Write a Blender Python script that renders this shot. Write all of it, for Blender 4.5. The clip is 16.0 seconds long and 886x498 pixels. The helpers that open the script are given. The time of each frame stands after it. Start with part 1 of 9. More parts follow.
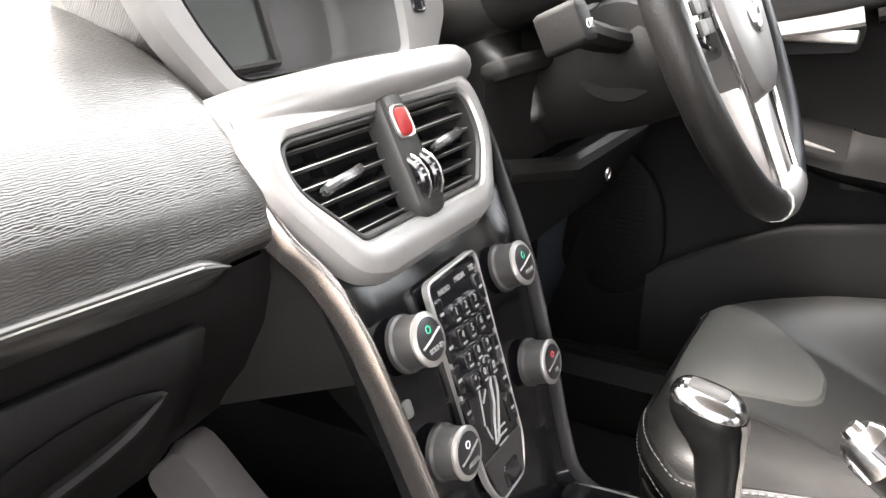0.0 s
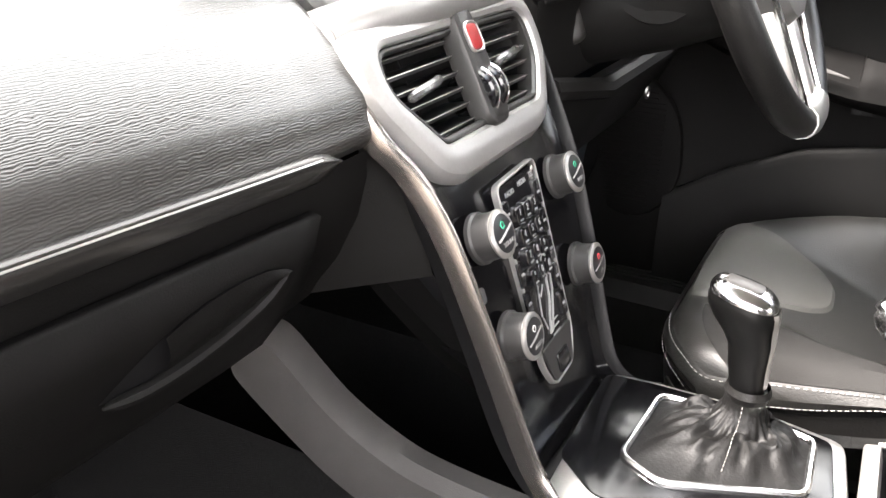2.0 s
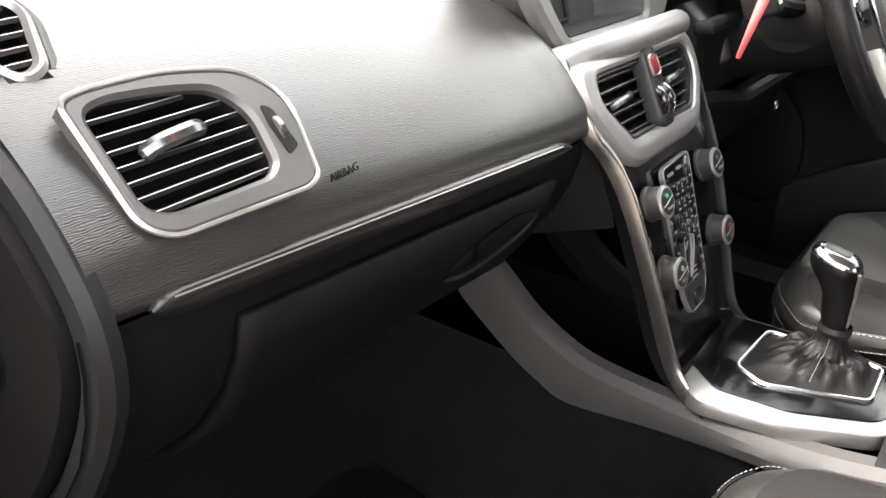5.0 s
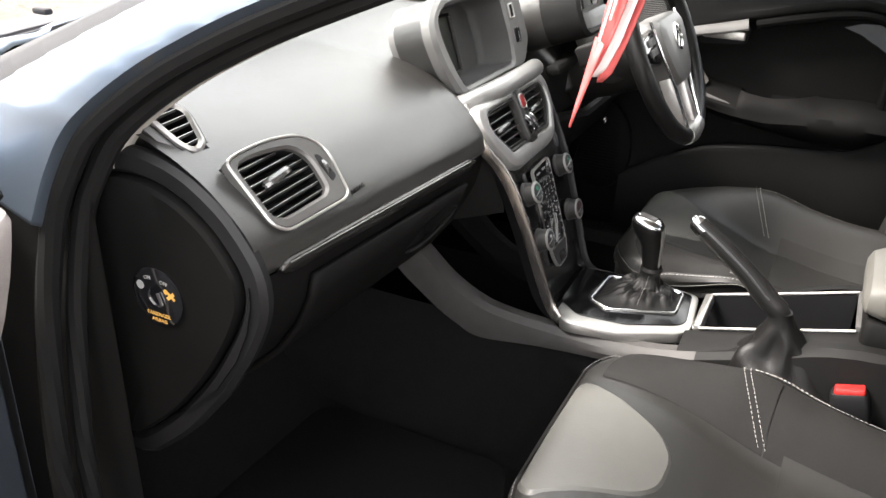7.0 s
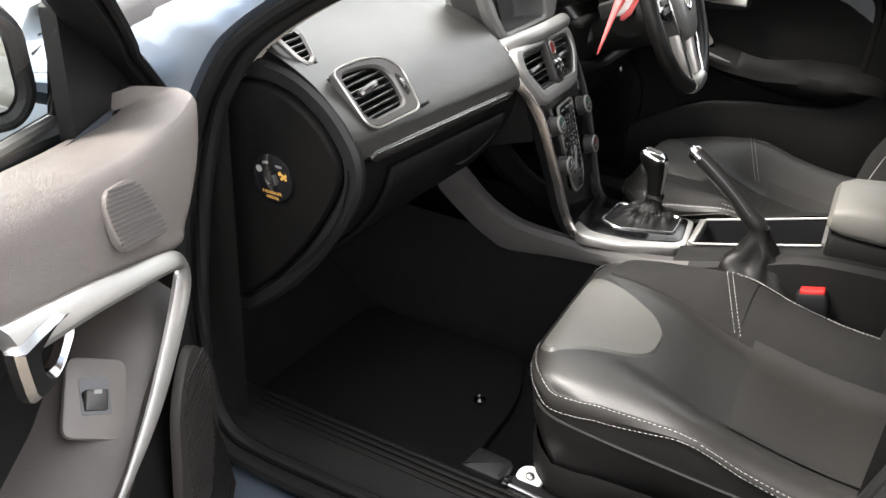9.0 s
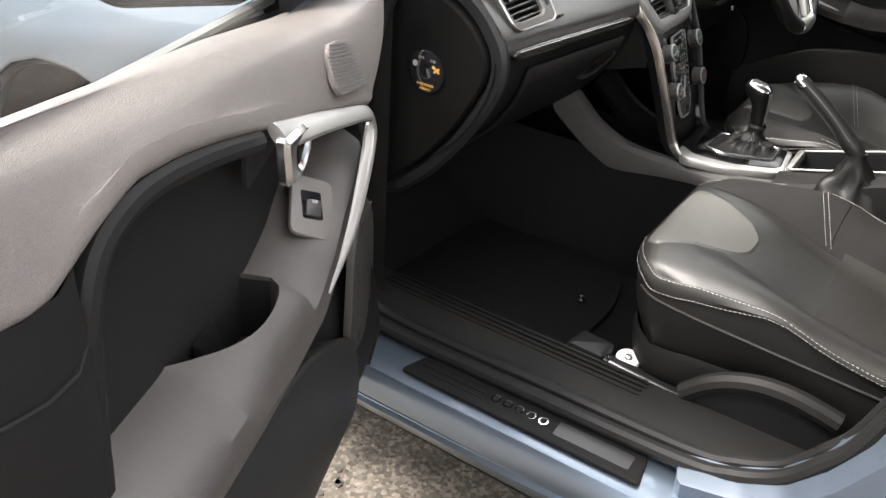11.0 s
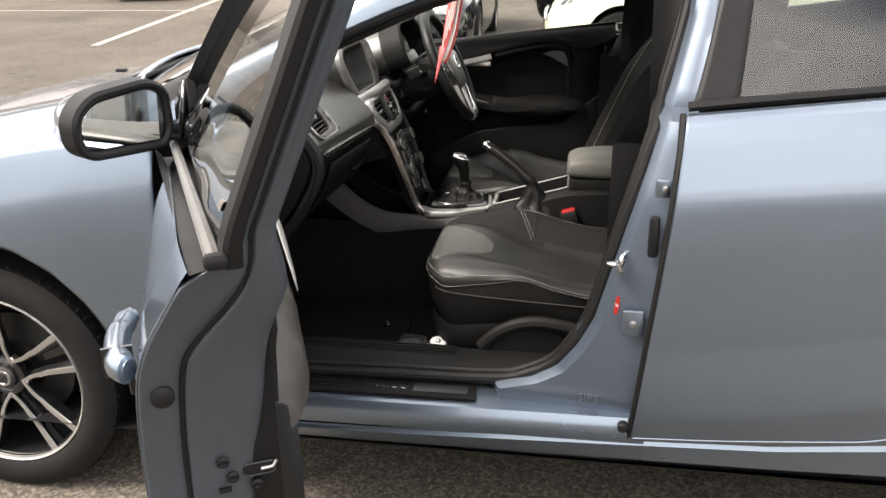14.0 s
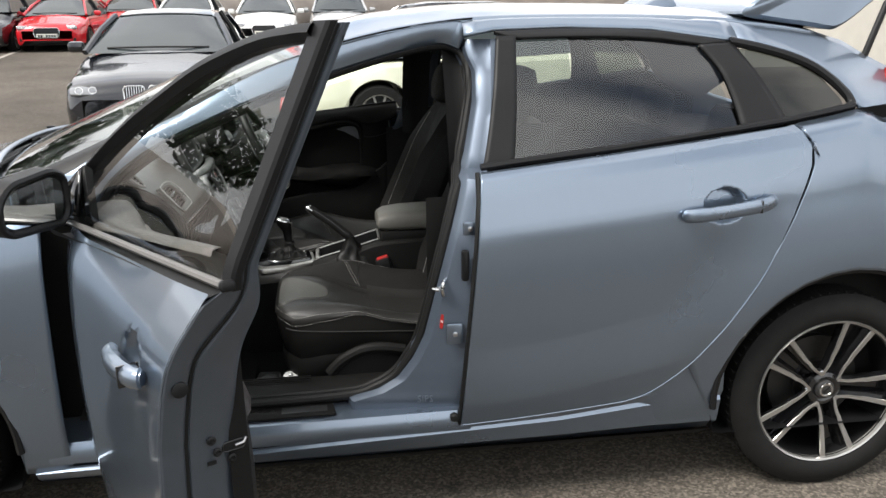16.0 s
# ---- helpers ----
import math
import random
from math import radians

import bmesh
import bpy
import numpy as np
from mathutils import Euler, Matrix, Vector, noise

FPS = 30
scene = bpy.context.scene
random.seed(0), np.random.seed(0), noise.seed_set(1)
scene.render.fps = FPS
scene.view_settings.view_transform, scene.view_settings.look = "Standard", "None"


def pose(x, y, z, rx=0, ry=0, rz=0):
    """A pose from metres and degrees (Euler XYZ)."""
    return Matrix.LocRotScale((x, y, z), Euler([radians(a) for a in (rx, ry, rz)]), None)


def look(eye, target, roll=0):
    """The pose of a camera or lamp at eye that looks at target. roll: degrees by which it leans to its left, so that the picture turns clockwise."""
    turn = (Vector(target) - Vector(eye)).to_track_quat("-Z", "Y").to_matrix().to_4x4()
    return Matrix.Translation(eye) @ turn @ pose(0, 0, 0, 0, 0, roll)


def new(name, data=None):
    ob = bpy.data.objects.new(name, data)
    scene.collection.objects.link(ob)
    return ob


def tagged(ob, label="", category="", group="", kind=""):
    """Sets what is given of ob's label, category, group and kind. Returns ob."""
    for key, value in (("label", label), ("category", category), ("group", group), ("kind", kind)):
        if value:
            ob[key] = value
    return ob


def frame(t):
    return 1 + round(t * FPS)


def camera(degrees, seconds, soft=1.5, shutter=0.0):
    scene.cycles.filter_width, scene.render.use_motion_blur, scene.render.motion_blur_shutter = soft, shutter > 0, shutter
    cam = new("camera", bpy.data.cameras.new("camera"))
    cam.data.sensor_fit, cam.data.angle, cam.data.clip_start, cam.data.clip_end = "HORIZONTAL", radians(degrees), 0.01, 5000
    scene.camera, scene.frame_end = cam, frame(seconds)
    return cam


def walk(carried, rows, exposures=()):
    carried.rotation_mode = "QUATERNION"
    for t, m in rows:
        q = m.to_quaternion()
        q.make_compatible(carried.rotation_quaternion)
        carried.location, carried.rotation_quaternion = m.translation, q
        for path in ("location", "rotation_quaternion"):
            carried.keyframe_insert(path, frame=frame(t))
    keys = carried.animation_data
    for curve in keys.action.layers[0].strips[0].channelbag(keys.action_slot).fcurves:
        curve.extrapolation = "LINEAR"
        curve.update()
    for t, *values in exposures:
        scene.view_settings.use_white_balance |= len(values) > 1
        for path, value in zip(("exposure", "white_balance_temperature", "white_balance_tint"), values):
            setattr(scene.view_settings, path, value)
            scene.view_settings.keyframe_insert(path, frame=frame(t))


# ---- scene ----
cam = camera(56.6, 16.0)
PATH = [
    (0, (1.112, -0.5, 0.987), (0.201, 1.143, 0.298), 0.2),
    (0.5, (1.111, -0.523, 0.982), (0.23, 1.116, 0.251), -0.5),
    (1, (1.1, -0.54, 0.976), (0.248, 1.091, 0.194), -0.0),
    (1.5, (1.092, -0.558, 0.979), (0.244, 1.06, 0.163), 0.1),
    (2, (1.09, -0.585, 0.985), (0.236, 1.021, 0.154), 1.0),
    (2.5, (1.084, -0.607, 0.993), (0.207, 0.981, 0.152), 1.9),
    (3, (1.085, -0.656, 0.996), (0.137, 0.9, 0.171), 1.1),
    (3.5, (1.082, -0.708, 1.013), (0.066, 0.807, 0.192), 1.0),
    (3.7, (1.081, -0.722, 1.009), (0.043, 0.786, 0.204), 1.1),
    (5.8, (1.229, -1.002, 1.173), (0.199, 0.433, 0.236), 1.7),
    (6, (1.243, -1.038, 1.196), (0.269, 0.436, 0.258), 1.4),
    (6.5, (1.259, -1.175, 1.233), (0.405, 0.389, 0.326), 1.2),
    (7, (1.275, -1.244, 1.243), (0.487, 0.368, 0.361), 1.7),
    (7.5, (1.277, -1.304, 1.263), (0.528, 0.33, 0.386), 0.7),
    (8, (1.276, -1.339, 1.263), (0.555, 0.286, 0.346), 0.4),
    (8.5, (1.287, -1.389, 1.274), (0.567, 0.224, 0.337), 1.7),
    (9, (1.344, -1.514, 1.265), (0.564, 0.068, 0.321), 3.7),
    (9.5, (1.364, -1.595, 1.252), (0.514, -0.064, 0.285), 4.2),
    (10, (1.381, -1.646, 1.235), (0.473, -0.166, 0.243), 4.6),
    (10.2, (1.378, -1.658, 1.234), (0.461, -0.198, 0.221), 5.0),
    (12.3, (1.469, -2.007, 1.226), (0.621, -0.489, 0.239), 0.5),
    (12.5, (1.49, -2.062, 1.237), (0.661, -0.507, 0.291), -0.3),
    (13, (1.492, -2.208, 1.27), (0.749, -0.561, 0.413), -0.9),
    (13.5, (1.461, -2.323, 1.302), (0.912, -0.562, 0.528), -0.8),
    (14, (1.382, -2.451, 1.321), (1.077, -0.604, 0.618), -0.6),
    (14.5, (1.339, -2.568, 1.351), (1.236, -0.688, 0.675), 0.1),
    (15, (1.316, -2.704, 1.371), (1.342, -0.806, 0.74), 0.3),
    (15.5, (1.271, -2.837, 1.398), (1.408, -0.928, 0.814), -0.3),
    (16, (1.199, -2.913, 1.411), (1.466, -1.011, 0.855), -0.5),
]
EXPOSURES = [(0, 3.58, 6750, 15), (2.5, 3.42, 6750, 15), (3.5, 2.60, 6750, 15), (6, 2.58, 6700, 13.5), (7, 2.20, 6675, 13), (7.5, 2.01, 6660, 13), (8, 1.94, 6650, 13), (9, 1.95, 6630, 12.5), (10, 1.98, 6600, 12), (12.5, 1.98, 6750, 13), (13, 1.73, 6750, 13), (13.5, 1.5, 6800, 13), (14, 1.1, 6950, 13), (15, 0.74, 6750, 11.5), (16, 0.44, 6450, 10)]
walk(cam, [(t, look(eye, target, roll)) for t, eye, target, roll in PATH], EXPOSURES)

# ---------------------------------------------------------------- world and light
world = bpy.data.worlds.new("sky")
scene.world = world
world.use_nodes = True
wn, wl = world.node_tree.nodes, world.node_tree.links
wn.clear()
w_out = wn.new("ShaderNodeOutputWorld")
w_bg = wn.new("ShaderNodeBackground")
w_sky = wn.new("ShaderNodeTexSky")
w_sky.sky_type = "NISHITA"
w_sky.sun_disc = False
w_sky.sun_elevation, w_sky.sun_rotation = radians(53), radians(300)
w_sky.dust_density, w_sky.air_density = 3.0, 1.0
w_co = wn.new("ShaderNodeTexCoord")
w_no = wn.new("ShaderNodeTexNoise")
w_no.inputs["Scale"].default_value, w_no.inputs["Detail"].default_value = 2.6, 6.0
w_rp = wn.new("ShaderNodeValToRGB")
w_rp.color_ramp.elements[0].position, w_rp.color_ramp.elements[0].color = 0.30, (0, 0, 0, 1)
w_rp.color_ramp.elements[1].position, w_rp.color_ramp.elements[1].color = 0.54, (1, 1, 1, 1)
w_mx = wn.new("ShaderNodeMix")
w_mx.data_type = "RGBA"
w_mx.inputs[7].default_value = (10.0, 10.0, 10.0, 1)
w_bg.inputs["Strength"].default_value = 0.14
wl.new(w_co.outputs["Generated"], w_no.inputs["Vector"])
wl.new(w_no.outputs["Fac"], w_rp.inputs["Fac"])
wl.new(w_rp.outputs["Color"], w_mx.inputs[0])
wl.new(w_sky.outputs["Color"], w_mx.inputs[6])
wl.new(w_mx.outputs[2], w_bg.inputs["Color"])
wl.new(w_bg.outputs["Background"], w_out.inputs["Surface"])

sun = new("sun", bpy.data.lights.new("sun", "SUN"))
sun.data.energy, sun.data.angle, sun.data.color = 3.6, radians(20), (1.0, 0.96, 0.9)
sun.matrix_world = look((-4.5, -2.6, 7.0), (0, 0, 0))


# ---------------------------------------------------------------- materials
def material(name, color, rough=0.5, metal=0.0, coat=0.0, vary=0.12, grain=40.0, bump=0.0, bump_scale=300.0,
             stretch=(1, 1, 1), spec=0.5, wear=0.0, rvary=0.1, each=0.0):
    """A surface with two scales of variation in colour, uneven gloss and fine relief."""
    m = bpy.data.materials.new(name)
    m.use_nodes = True
    n, l = m.node_tree.nodes, m.node_tree.links
    b = n["Principled BSDF"]
    b.inputs["Metallic"].default_value = metal
    b.inputs["Specular IOR Level"].default_value = spec
    b.inputs["Coat Weight"].default_value = coat
    b.inputs["Coat Roughness"].default_value = 0.04
    co = n.new("ShaderNodeTexCoord")
    mp = n.new("ShaderNodeMapping")
    mp.inputs["Scale"].default_value = stretch
    l.new(co.outputs["Object"], mp.inputs["Vector"])
    big, small = n.new("ShaderNodeTexNoise"), n.new("ShaderNodeTexNoise")
    big.inputs["Scale"].default_value, big.inputs["Detail"].default_value = grain * 0.08, 4
    small.inputs["Scale"].default_value, small.inputs["Detail"].default_value = grain, 5
    l.new(mp.outputs[0], big.inputs["Vector"])
    l.new(mp.outputs[0], small.inputs["Vector"])
    add = n.new("ShaderNodeMath")
    add.operation = "ADD"
    l.new(big.outputs["Fac"], add.inputs[0])
    l.new(small.outputs["Fac"], add.inputs[1])
    last = add.outputs[0]
    if each:
        oi = n.new("ShaderNodeObjectInfo")
        ma = n.new("ShaderNodeMath")
        ma.operation = "MULTIPLY_ADD"
        ma.inputs[1].default_value = each
        l.new(oi.outputs["Random"], ma.inputs[0])
        l.new(last, ma.inputs[2])
        last = ma.outputs[0]
    mr = n.new("ShaderNodeMapRange")
    mr.inputs[1].default_value, mr.inputs[2].default_value = 0.6, 1.4
    mr.inputs[3].default_value, mr.inputs[4].default_value = 1 - vary, 1 + vary
    l.new(last, mr.inputs[0])
    mul = n.new("ShaderNodeMix")
    mul.data_type, mul.blend_type = "RGBA", "MULTIPLY"
    mul.inputs[0].default_value = 1.0
    mul.inputs[6].default_value = (*color, 1)
    l.new(mr.outputs[0], mul.inputs[7])
    l.new(mul.outputs[2], b.inputs["Base Color"])
    rr = n.new("ShaderNodeMapRange")
    rr.inputs[1].default_value, rr.inputs[2].default_value = 0.35, 0.65
    rr.inputs[3].default_value, rr.inputs[4].default_value = max(0.02, rough - rvary * rough), min(1, rough + rvary * rough)
    l.new(big.outputs["Fac"], rr.inputs[0])
    l.new(rr.outputs[0], b.inputs["Roughness"])
    if bump:
        bn = n.new("ShaderNodeTexNoise")
        bn.inputs["Scale"].default_value, bn.inputs["Detail"].default_value = bump_scale, 3
        l.new(mp.outputs[0], bn.inputs["Vector"])
        bb = n.new("ShaderNodeBump")
        bb.inputs["Strength"].default_value, bb.inputs["Distance"].default_value = bump, 0.001
        l.new(bn.outputs["Fac"], bb.inputs["Height"])
        l.new(bb.outputs[0], b.inputs["Normal"])
    return m


def pane_material(name, tint, rough=0.0, mirror=0.04):
    """Clear glass: lets light through with a tint, and mirrors more at a grazing angle."""
    m = bpy.data.materials.new(name)
    m.use_nodes = True
    n, l = m.node_tree.nodes, m.node_tree.links
    n.clear()
    out, mix = n.new("ShaderNodeOutputMaterial"), n.new("ShaderNodeMixShader")
    tr, gl, lw = n.new("ShaderNodeBsdfTransparent"), n.new("ShaderNodeBsdfGlossy"), n.new("ShaderNodeLayerWeight")
    pw, fr = n.new("ShaderNodeMath"), n.new("ShaderNodeMath")
    pw.operation, fr.operation = "POWER", "MULTIPLY_ADD"
    pw.inputs[1].default_value = 4.5
    fr.inputs[1].default_value, fr.inputs[2].default_value = 0.96 - mirror, mirror
    lw.inputs["Blend"].default_value = 0.5
    l.new(lw.outputs["Facing"], pw.inputs[0])
    l.new(pw.outputs[0], fr.inputs[0])
    tr.inputs["Color"].default_value = (*tint, 1)
    gl.inputs["Roughness"].default_value = rough
    l.new(fr.outputs[0], mix.inputs[0])
    l.new(tr.outputs[0], mix.inputs[1])
    l.new(gl.outputs[0], mix.inputs[2])
    l.new(mix.outputs[0], out.inputs["Surface"])
    return m


def wrinkle_material(name, color, rough, scale=150.0, depth=0.6, stretch=(1, 0.35, 1), spec=0.5):
    """Moulded plastic skin with a leather grain of short wavy creases."""
    m = material(name, color, rough, vary=0.10, grain=60, spec=spec)
    n, l = m.node_tree.nodes, m.node_tree.links
    b = n["Principled BSDF"]
    co, mp = n.new("ShaderNodeTexCoord"), n.new("ShaderNodeMapping")
    mp.inputs["Scale"].default_value = stretch
    l.new(co.outputs["Object"], mp.inputs["Vector"])
    wob = n.new("ShaderNodeTexNoise")
    wob.inputs["Scale"].default_value, wob.inputs["Detail"].default_value = scale * 0.5, 2
    l.new(mp.outputs[0], wob.inputs["Vector"])
    vm = n.new("ShaderNodeMix")
    vm.data_type = "VECTOR"
    vm.inputs[0].default_value = 0.012
    l.new(mp.outputs[0], vm.inputs[4])
    l.new(wob.outputs["Color"], vm.inputs[5])
    vo = n.new("ShaderNodeTexVoronoi")
    vo.feature = "DISTANCE_TO_EDGE"
    vo.inputs["Scale"].default_value = scale
    l.new(vm.outputs[1], vo.inputs["Vector"])
    rp = n.new("ShaderNodeMapRange")
    rp.inputs[1].default_value, rp.inputs[2].default_value = 0.0, 0.22
    l.new(vo.outputs["Distance"], rp.inputs[0])
    bb = n.new("ShaderNodeBump")
    bb.inputs["Strength"].default_value, bb.inputs["Distance"].default_value = depth, 0.0012
    l.new(rp.outputs[0], bb.inputs["Height"])
    l.new(bb.outputs[0], b.inputs["Normal"])
    return m


def ridged_skin(name, color, rough, pitch=0.0020, spec=0.5):
    """Moulded dash skin: fine wavy ridges running across the car."""
    m = material(name, color, rough, vary=0.10, grain=60, spec=spec)
    n, l = m.node_tree.nodes, m.node_tree.links
    b = n["Principled BSDF"]
    co, sx, sub, cb, wv = (n.new("ShaderNode" + k) for k in ("TexCoord", "SeparateXYZ", "Math", "CombineXYZ", "TexWave"))
    sub.operation = "SUBTRACT"
    mul = n.new("ShaderNodeMath")
    mul.operation = "MULTIPLY"
    mul.inputs[1].default_value = 0.50
    l.new(co.outputs["Object"], sx.inputs[0])
    l.new(sx.outputs[0], sub.inputs[0])
    l.new(sx.outputs[2], sub.inputs[1])
    l.new(sx.outputs[1], mul.inputs[0])
    l.new(sub.outputs[0], cb.inputs[0])
    l.new(mul.outputs[0], cb.inputs[1])
    wv.bands_direction = "X"
    wv.inputs["Scale"].default_value = 0.314 / pitch
    wv.inputs["Distortion"].default_value, wv.inputs["Detail"].default_value = 7.5, 2.0
    wv.inputs["Detail Scale"].default_value = 1.3
    l.new(cb.outputs[0], wv.inputs["Vector"])
    bb = n.new("ShaderNodeBump")
    bb.inputs["Strength"].default_value, bb.inputs["Distance"].default_value = 0.20, 0.0008
    l.new(wv.outputs["Fac"], bb.inputs["Height"])
    l.new(bb.outputs[0], b.inputs["Normal"])
    return m


def ribbed_material(name, color, rough, pitch, axis=0, metal=0.0, coat=0.0, depth=0.6):
    """Fine parallel ribs, pitch metres apart along one axis."""
    m = material(name, color, rough, metal=metal, coat=coat, vary=0.08)
    n, l = m.node_tree.nodes, m.node_tree.links
    b = n["Principled BSDF"]
    co, wv = n.new("ShaderNodeTexCoord"), n.new("ShaderNodeTexWave")
    wv.bands_direction = "XYZ"[axis]
    wv.inputs["Scale"].default_value = 0.314 / pitch
    l.new(co.outputs["Object"], wv.inputs["Vector"])
    bb = n.new("ShaderNodeBump")
    bb.inputs["Strength"].default_value, bb.inputs["Distance"].default_value = depth, pitch * 0.4
    l.new(wv.outputs["Fac"], bb.inputs["Height"])
    l.new(bb.outputs[0], b.inputs["Normal"])
    return m


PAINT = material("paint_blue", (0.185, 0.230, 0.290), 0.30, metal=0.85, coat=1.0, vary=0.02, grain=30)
# the same body paint, darkened in colour for shaded inner faces and jambs
PAINT_IN_SHADED = material("paint_blue_inner_shaded", (0.050, 0.060, 0.072), 0.38, metal=0.2, coat=0.3, vary=0.10, grain=40, bump=0.05, bump_scale=200)
PAINT_JAMB_SHADED = material("paint_blue_jamb_shaded", (0.105, 0.130, 0.168), 0.42, metal=0.6, coat=0.3, vary=0.05, grain=30)
TRIM_BLACK = material("black_trim", (0.007, 0.007, 0.0075), 0.45, vary=0.2, bump=0.10, bump_scale=700, spec=0.25)
GLOSS_BLACK = material("gloss_black", (0.008, 0.008, 0.009), 0.10, coat=0.6, vary=0.2)
RUBBER = material("rubber", (0.009, 0.009, 0.009), 0.55, vary=0.25, bump=0.10, bump_scale=250, spec=0.2)
TYRE = material("tyre_rubber", (0.0085, 0.0082, 0.008), 0.75, vary=0.35, grain=30, bump=0.3, bump_scale=200, spec=0.2)
PLASTIC = material("dark_plastic", (0.0072, 0.0070, 0.0068), 0.58, vary=0.15, bump=0.30, bump_scale=900, spec=0.16)
PLASTIC_GREY = material("grey_plastic", (0.062, 0.060, 0.058), 0.52, vary=0.15, bump=0.30, bump_scale=900)
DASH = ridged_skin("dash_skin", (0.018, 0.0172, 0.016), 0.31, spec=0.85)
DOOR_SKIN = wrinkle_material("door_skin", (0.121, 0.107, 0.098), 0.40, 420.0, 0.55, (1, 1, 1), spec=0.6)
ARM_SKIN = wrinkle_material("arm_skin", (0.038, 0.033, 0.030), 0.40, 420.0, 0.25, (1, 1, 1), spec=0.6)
# driver's door trim with its shade in the colour; also the lower dash
DARK_SHADED_TRIM = material("dark_shaded_trim", (0.0048, 0.0046, 0.0045), 0.62, vary=0.15, bump=0.25, bump_scale=900, spec=0.09)
SWITCH_GREY = material("switch_grey", (0.095, 0.087, 0.081), 0.45, vary=0.1, bump=0.2, bump_scale=900)
PLASTIC_MID = material("mid_plastic", (0.022, 0.020, 0.019), 0.5, vary=0.15, bump=0.25, bump_scale=900, spec=0.3)
BIN_GREY = material("bin_plastic", (0.012, 0.0115, 0.011), 0.5, vary=0.15, bump=0.25, bump_scale=900, spec=0.3)
FADED_WHITE = material("faded_white_ink", (0.22, 0.22, 0.215), 0.6, vary=0.1)
FADED_AMBER = material("faded_amber_ink", (0.42, 0.23, 0.05), 0.6, vary=0.1)
SATIN = material("satin_silver", (0.46, 0.45, 0.43), 0.34, metal=0.85, vary=0.06, grain=300)
SILVER_PLASTIC = material("silver_grey_plastic", (0.30, 0.295, 0.285), 0.34, metal=0.65, vary=0.06, grain=400)
BELT_SILVER = material("belt_strip_silver", (0.20, 0.19, 0.18), 0.36, metal=0.6, vary=0.06, grain=300)
CHROME = material("chrome", (0.70, 0.70, 0.70), 0.18, metal=1.0, vary=0.04, rvary=0.4)
SCREEN_SURROUND = material("screen_surround", (0.14, 0.137, 0.132), 0.42, metal=0.2, vary=0.08, bump=0.1, bump_scale=800)
DARK_CHROME = material("dark_chrome", (0.40, 0.375, 0.355), 0.24, metal=0.95, vary=0.05, rvary=0.2)
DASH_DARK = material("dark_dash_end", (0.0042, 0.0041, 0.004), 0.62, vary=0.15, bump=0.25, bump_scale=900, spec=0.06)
CHEEK = material("cheek_plastic", (0.050, 0.0475, 0.046), 0.55, vary=0.15, bump=0.30, bump_scale=900, spec=0.3)
STACK_FACE = ribbed_material("ribbed_gloss_black", (0.0035, 0.0035, 0.004), 0.11, 0.0022, 1, coat=0.0, depth=0.05)
KNOB_FACE = material("knob_face", (0.026, 0.026, 0.027), 0.30, metal=0.3, vary=0.06)
VENT_GREY = material("vent_frame_grey", (0.115, 0.112, 0.108), 0.36, metal=0.5, vary=0.06, grain=300)
SLAT = material("slat_black", (0.010, 0.010, 0.0102), 0.28, vary=0.15, spec=0.6)
KNOB = material("knob_grey", (0.036, 0.035, 0.0345), 0.38, metal=0.3, vary=0.06)
SCREEN = material("screen_glass", (0.012, 0.0145, 0.012), 0.32, vary=0.1, spec=0.35)
SCREEN_WELL = material("screen_well", (0.050, 0.049, 0.048), 0.5, vary=0.1, bump=0.2, bump_scale=900, spec=0.3)
STRIP_METAL = material("dark_strip_metal", (0.062, 0.060, 0.058), 0.24, metal=0.85, vary=0.06, rvary=0.2)
ARM_TOP = material("armrest_leather", (0.135, 0.130, 0.116), 0.5, vary=0.08, bump=0.30, bump_scale=500)
VENT_SURROUND = material("vent_surround", (0.31, 0.305, 0.297), 0.38, metal=0.55, vary=0.06, grain=400)
POD_GREY = material("pod_grey", (0.017, 0.0165, 0.016), 0.38, vary=0.1, bump=0.15, bump_scale=900)
LEATHER = material("black_leather", (0.0075, 0.0072, 0.007), 0.42, vary=0.2, bump=0.35, bump_scale=420, spec=0.3)
GAITER = material("gaiter_leather", (0.0055, 0.0053, 0.0052), 0.46, vary=0.2, bump=0.40, bump_scale=380, spec=0.24)
LEATHER_GREY = material("grey_leather", (0.077, 0.0755, 0.0695), 0.44, vary=0.08, bump=0.30, bump_scale=500)
LEATHER_EDGE = material("edge_leather", (0.017, 0.0165, 0.0155), 0.44, vary=0.12, bump=0.35, bump_scale=450, spec=0.3)
GRIP = material("grip_leather", (0.0022, 0.0022, 0.0022), 0.34, vary=0.15, bump=0.12, bump_scale=500, spec=0.22)
VENT_TAB = material("dark_bright_tab", (0.16, 0.16, 0.16), 0.20, metal=0.8)
CLOTH = material("seat_cloth", (0.0105, 0.0101, 0.0096), 0.72, vary=0.2, grain=300, bump=0.4, bump_scale=900, spec=0.22)
CLOTH_MID = material("seat_leather_mid", (0.0165, 0.016, 0.015), 0.40, vary=0.15, grain=60, bump=0.34, bump_scale=520, spec=0.5)
CLOTH_REAR = material("seat_leather_rear", (0.021, 0.0203, 0.019), 0.47, vary=0.12, bump=0.35, bump_scale=450, spec=0.3)
THREAD = material("pale_thread", (0.36, 0.35, 0.33), 0.7, vary=0.1)
CARPET = material("black_carpet", (0.0075, 0.0075, 0.0075), 0.95, vary=0.5, grain=400, bump=0.9, bump_scale=800, spec=0.08)
HEADLINER = material("pale_headliner", (0.50, 0.48, 0.44), 0.9, vary=0.05, grain=300, bump=0.2, bump_scale=700)
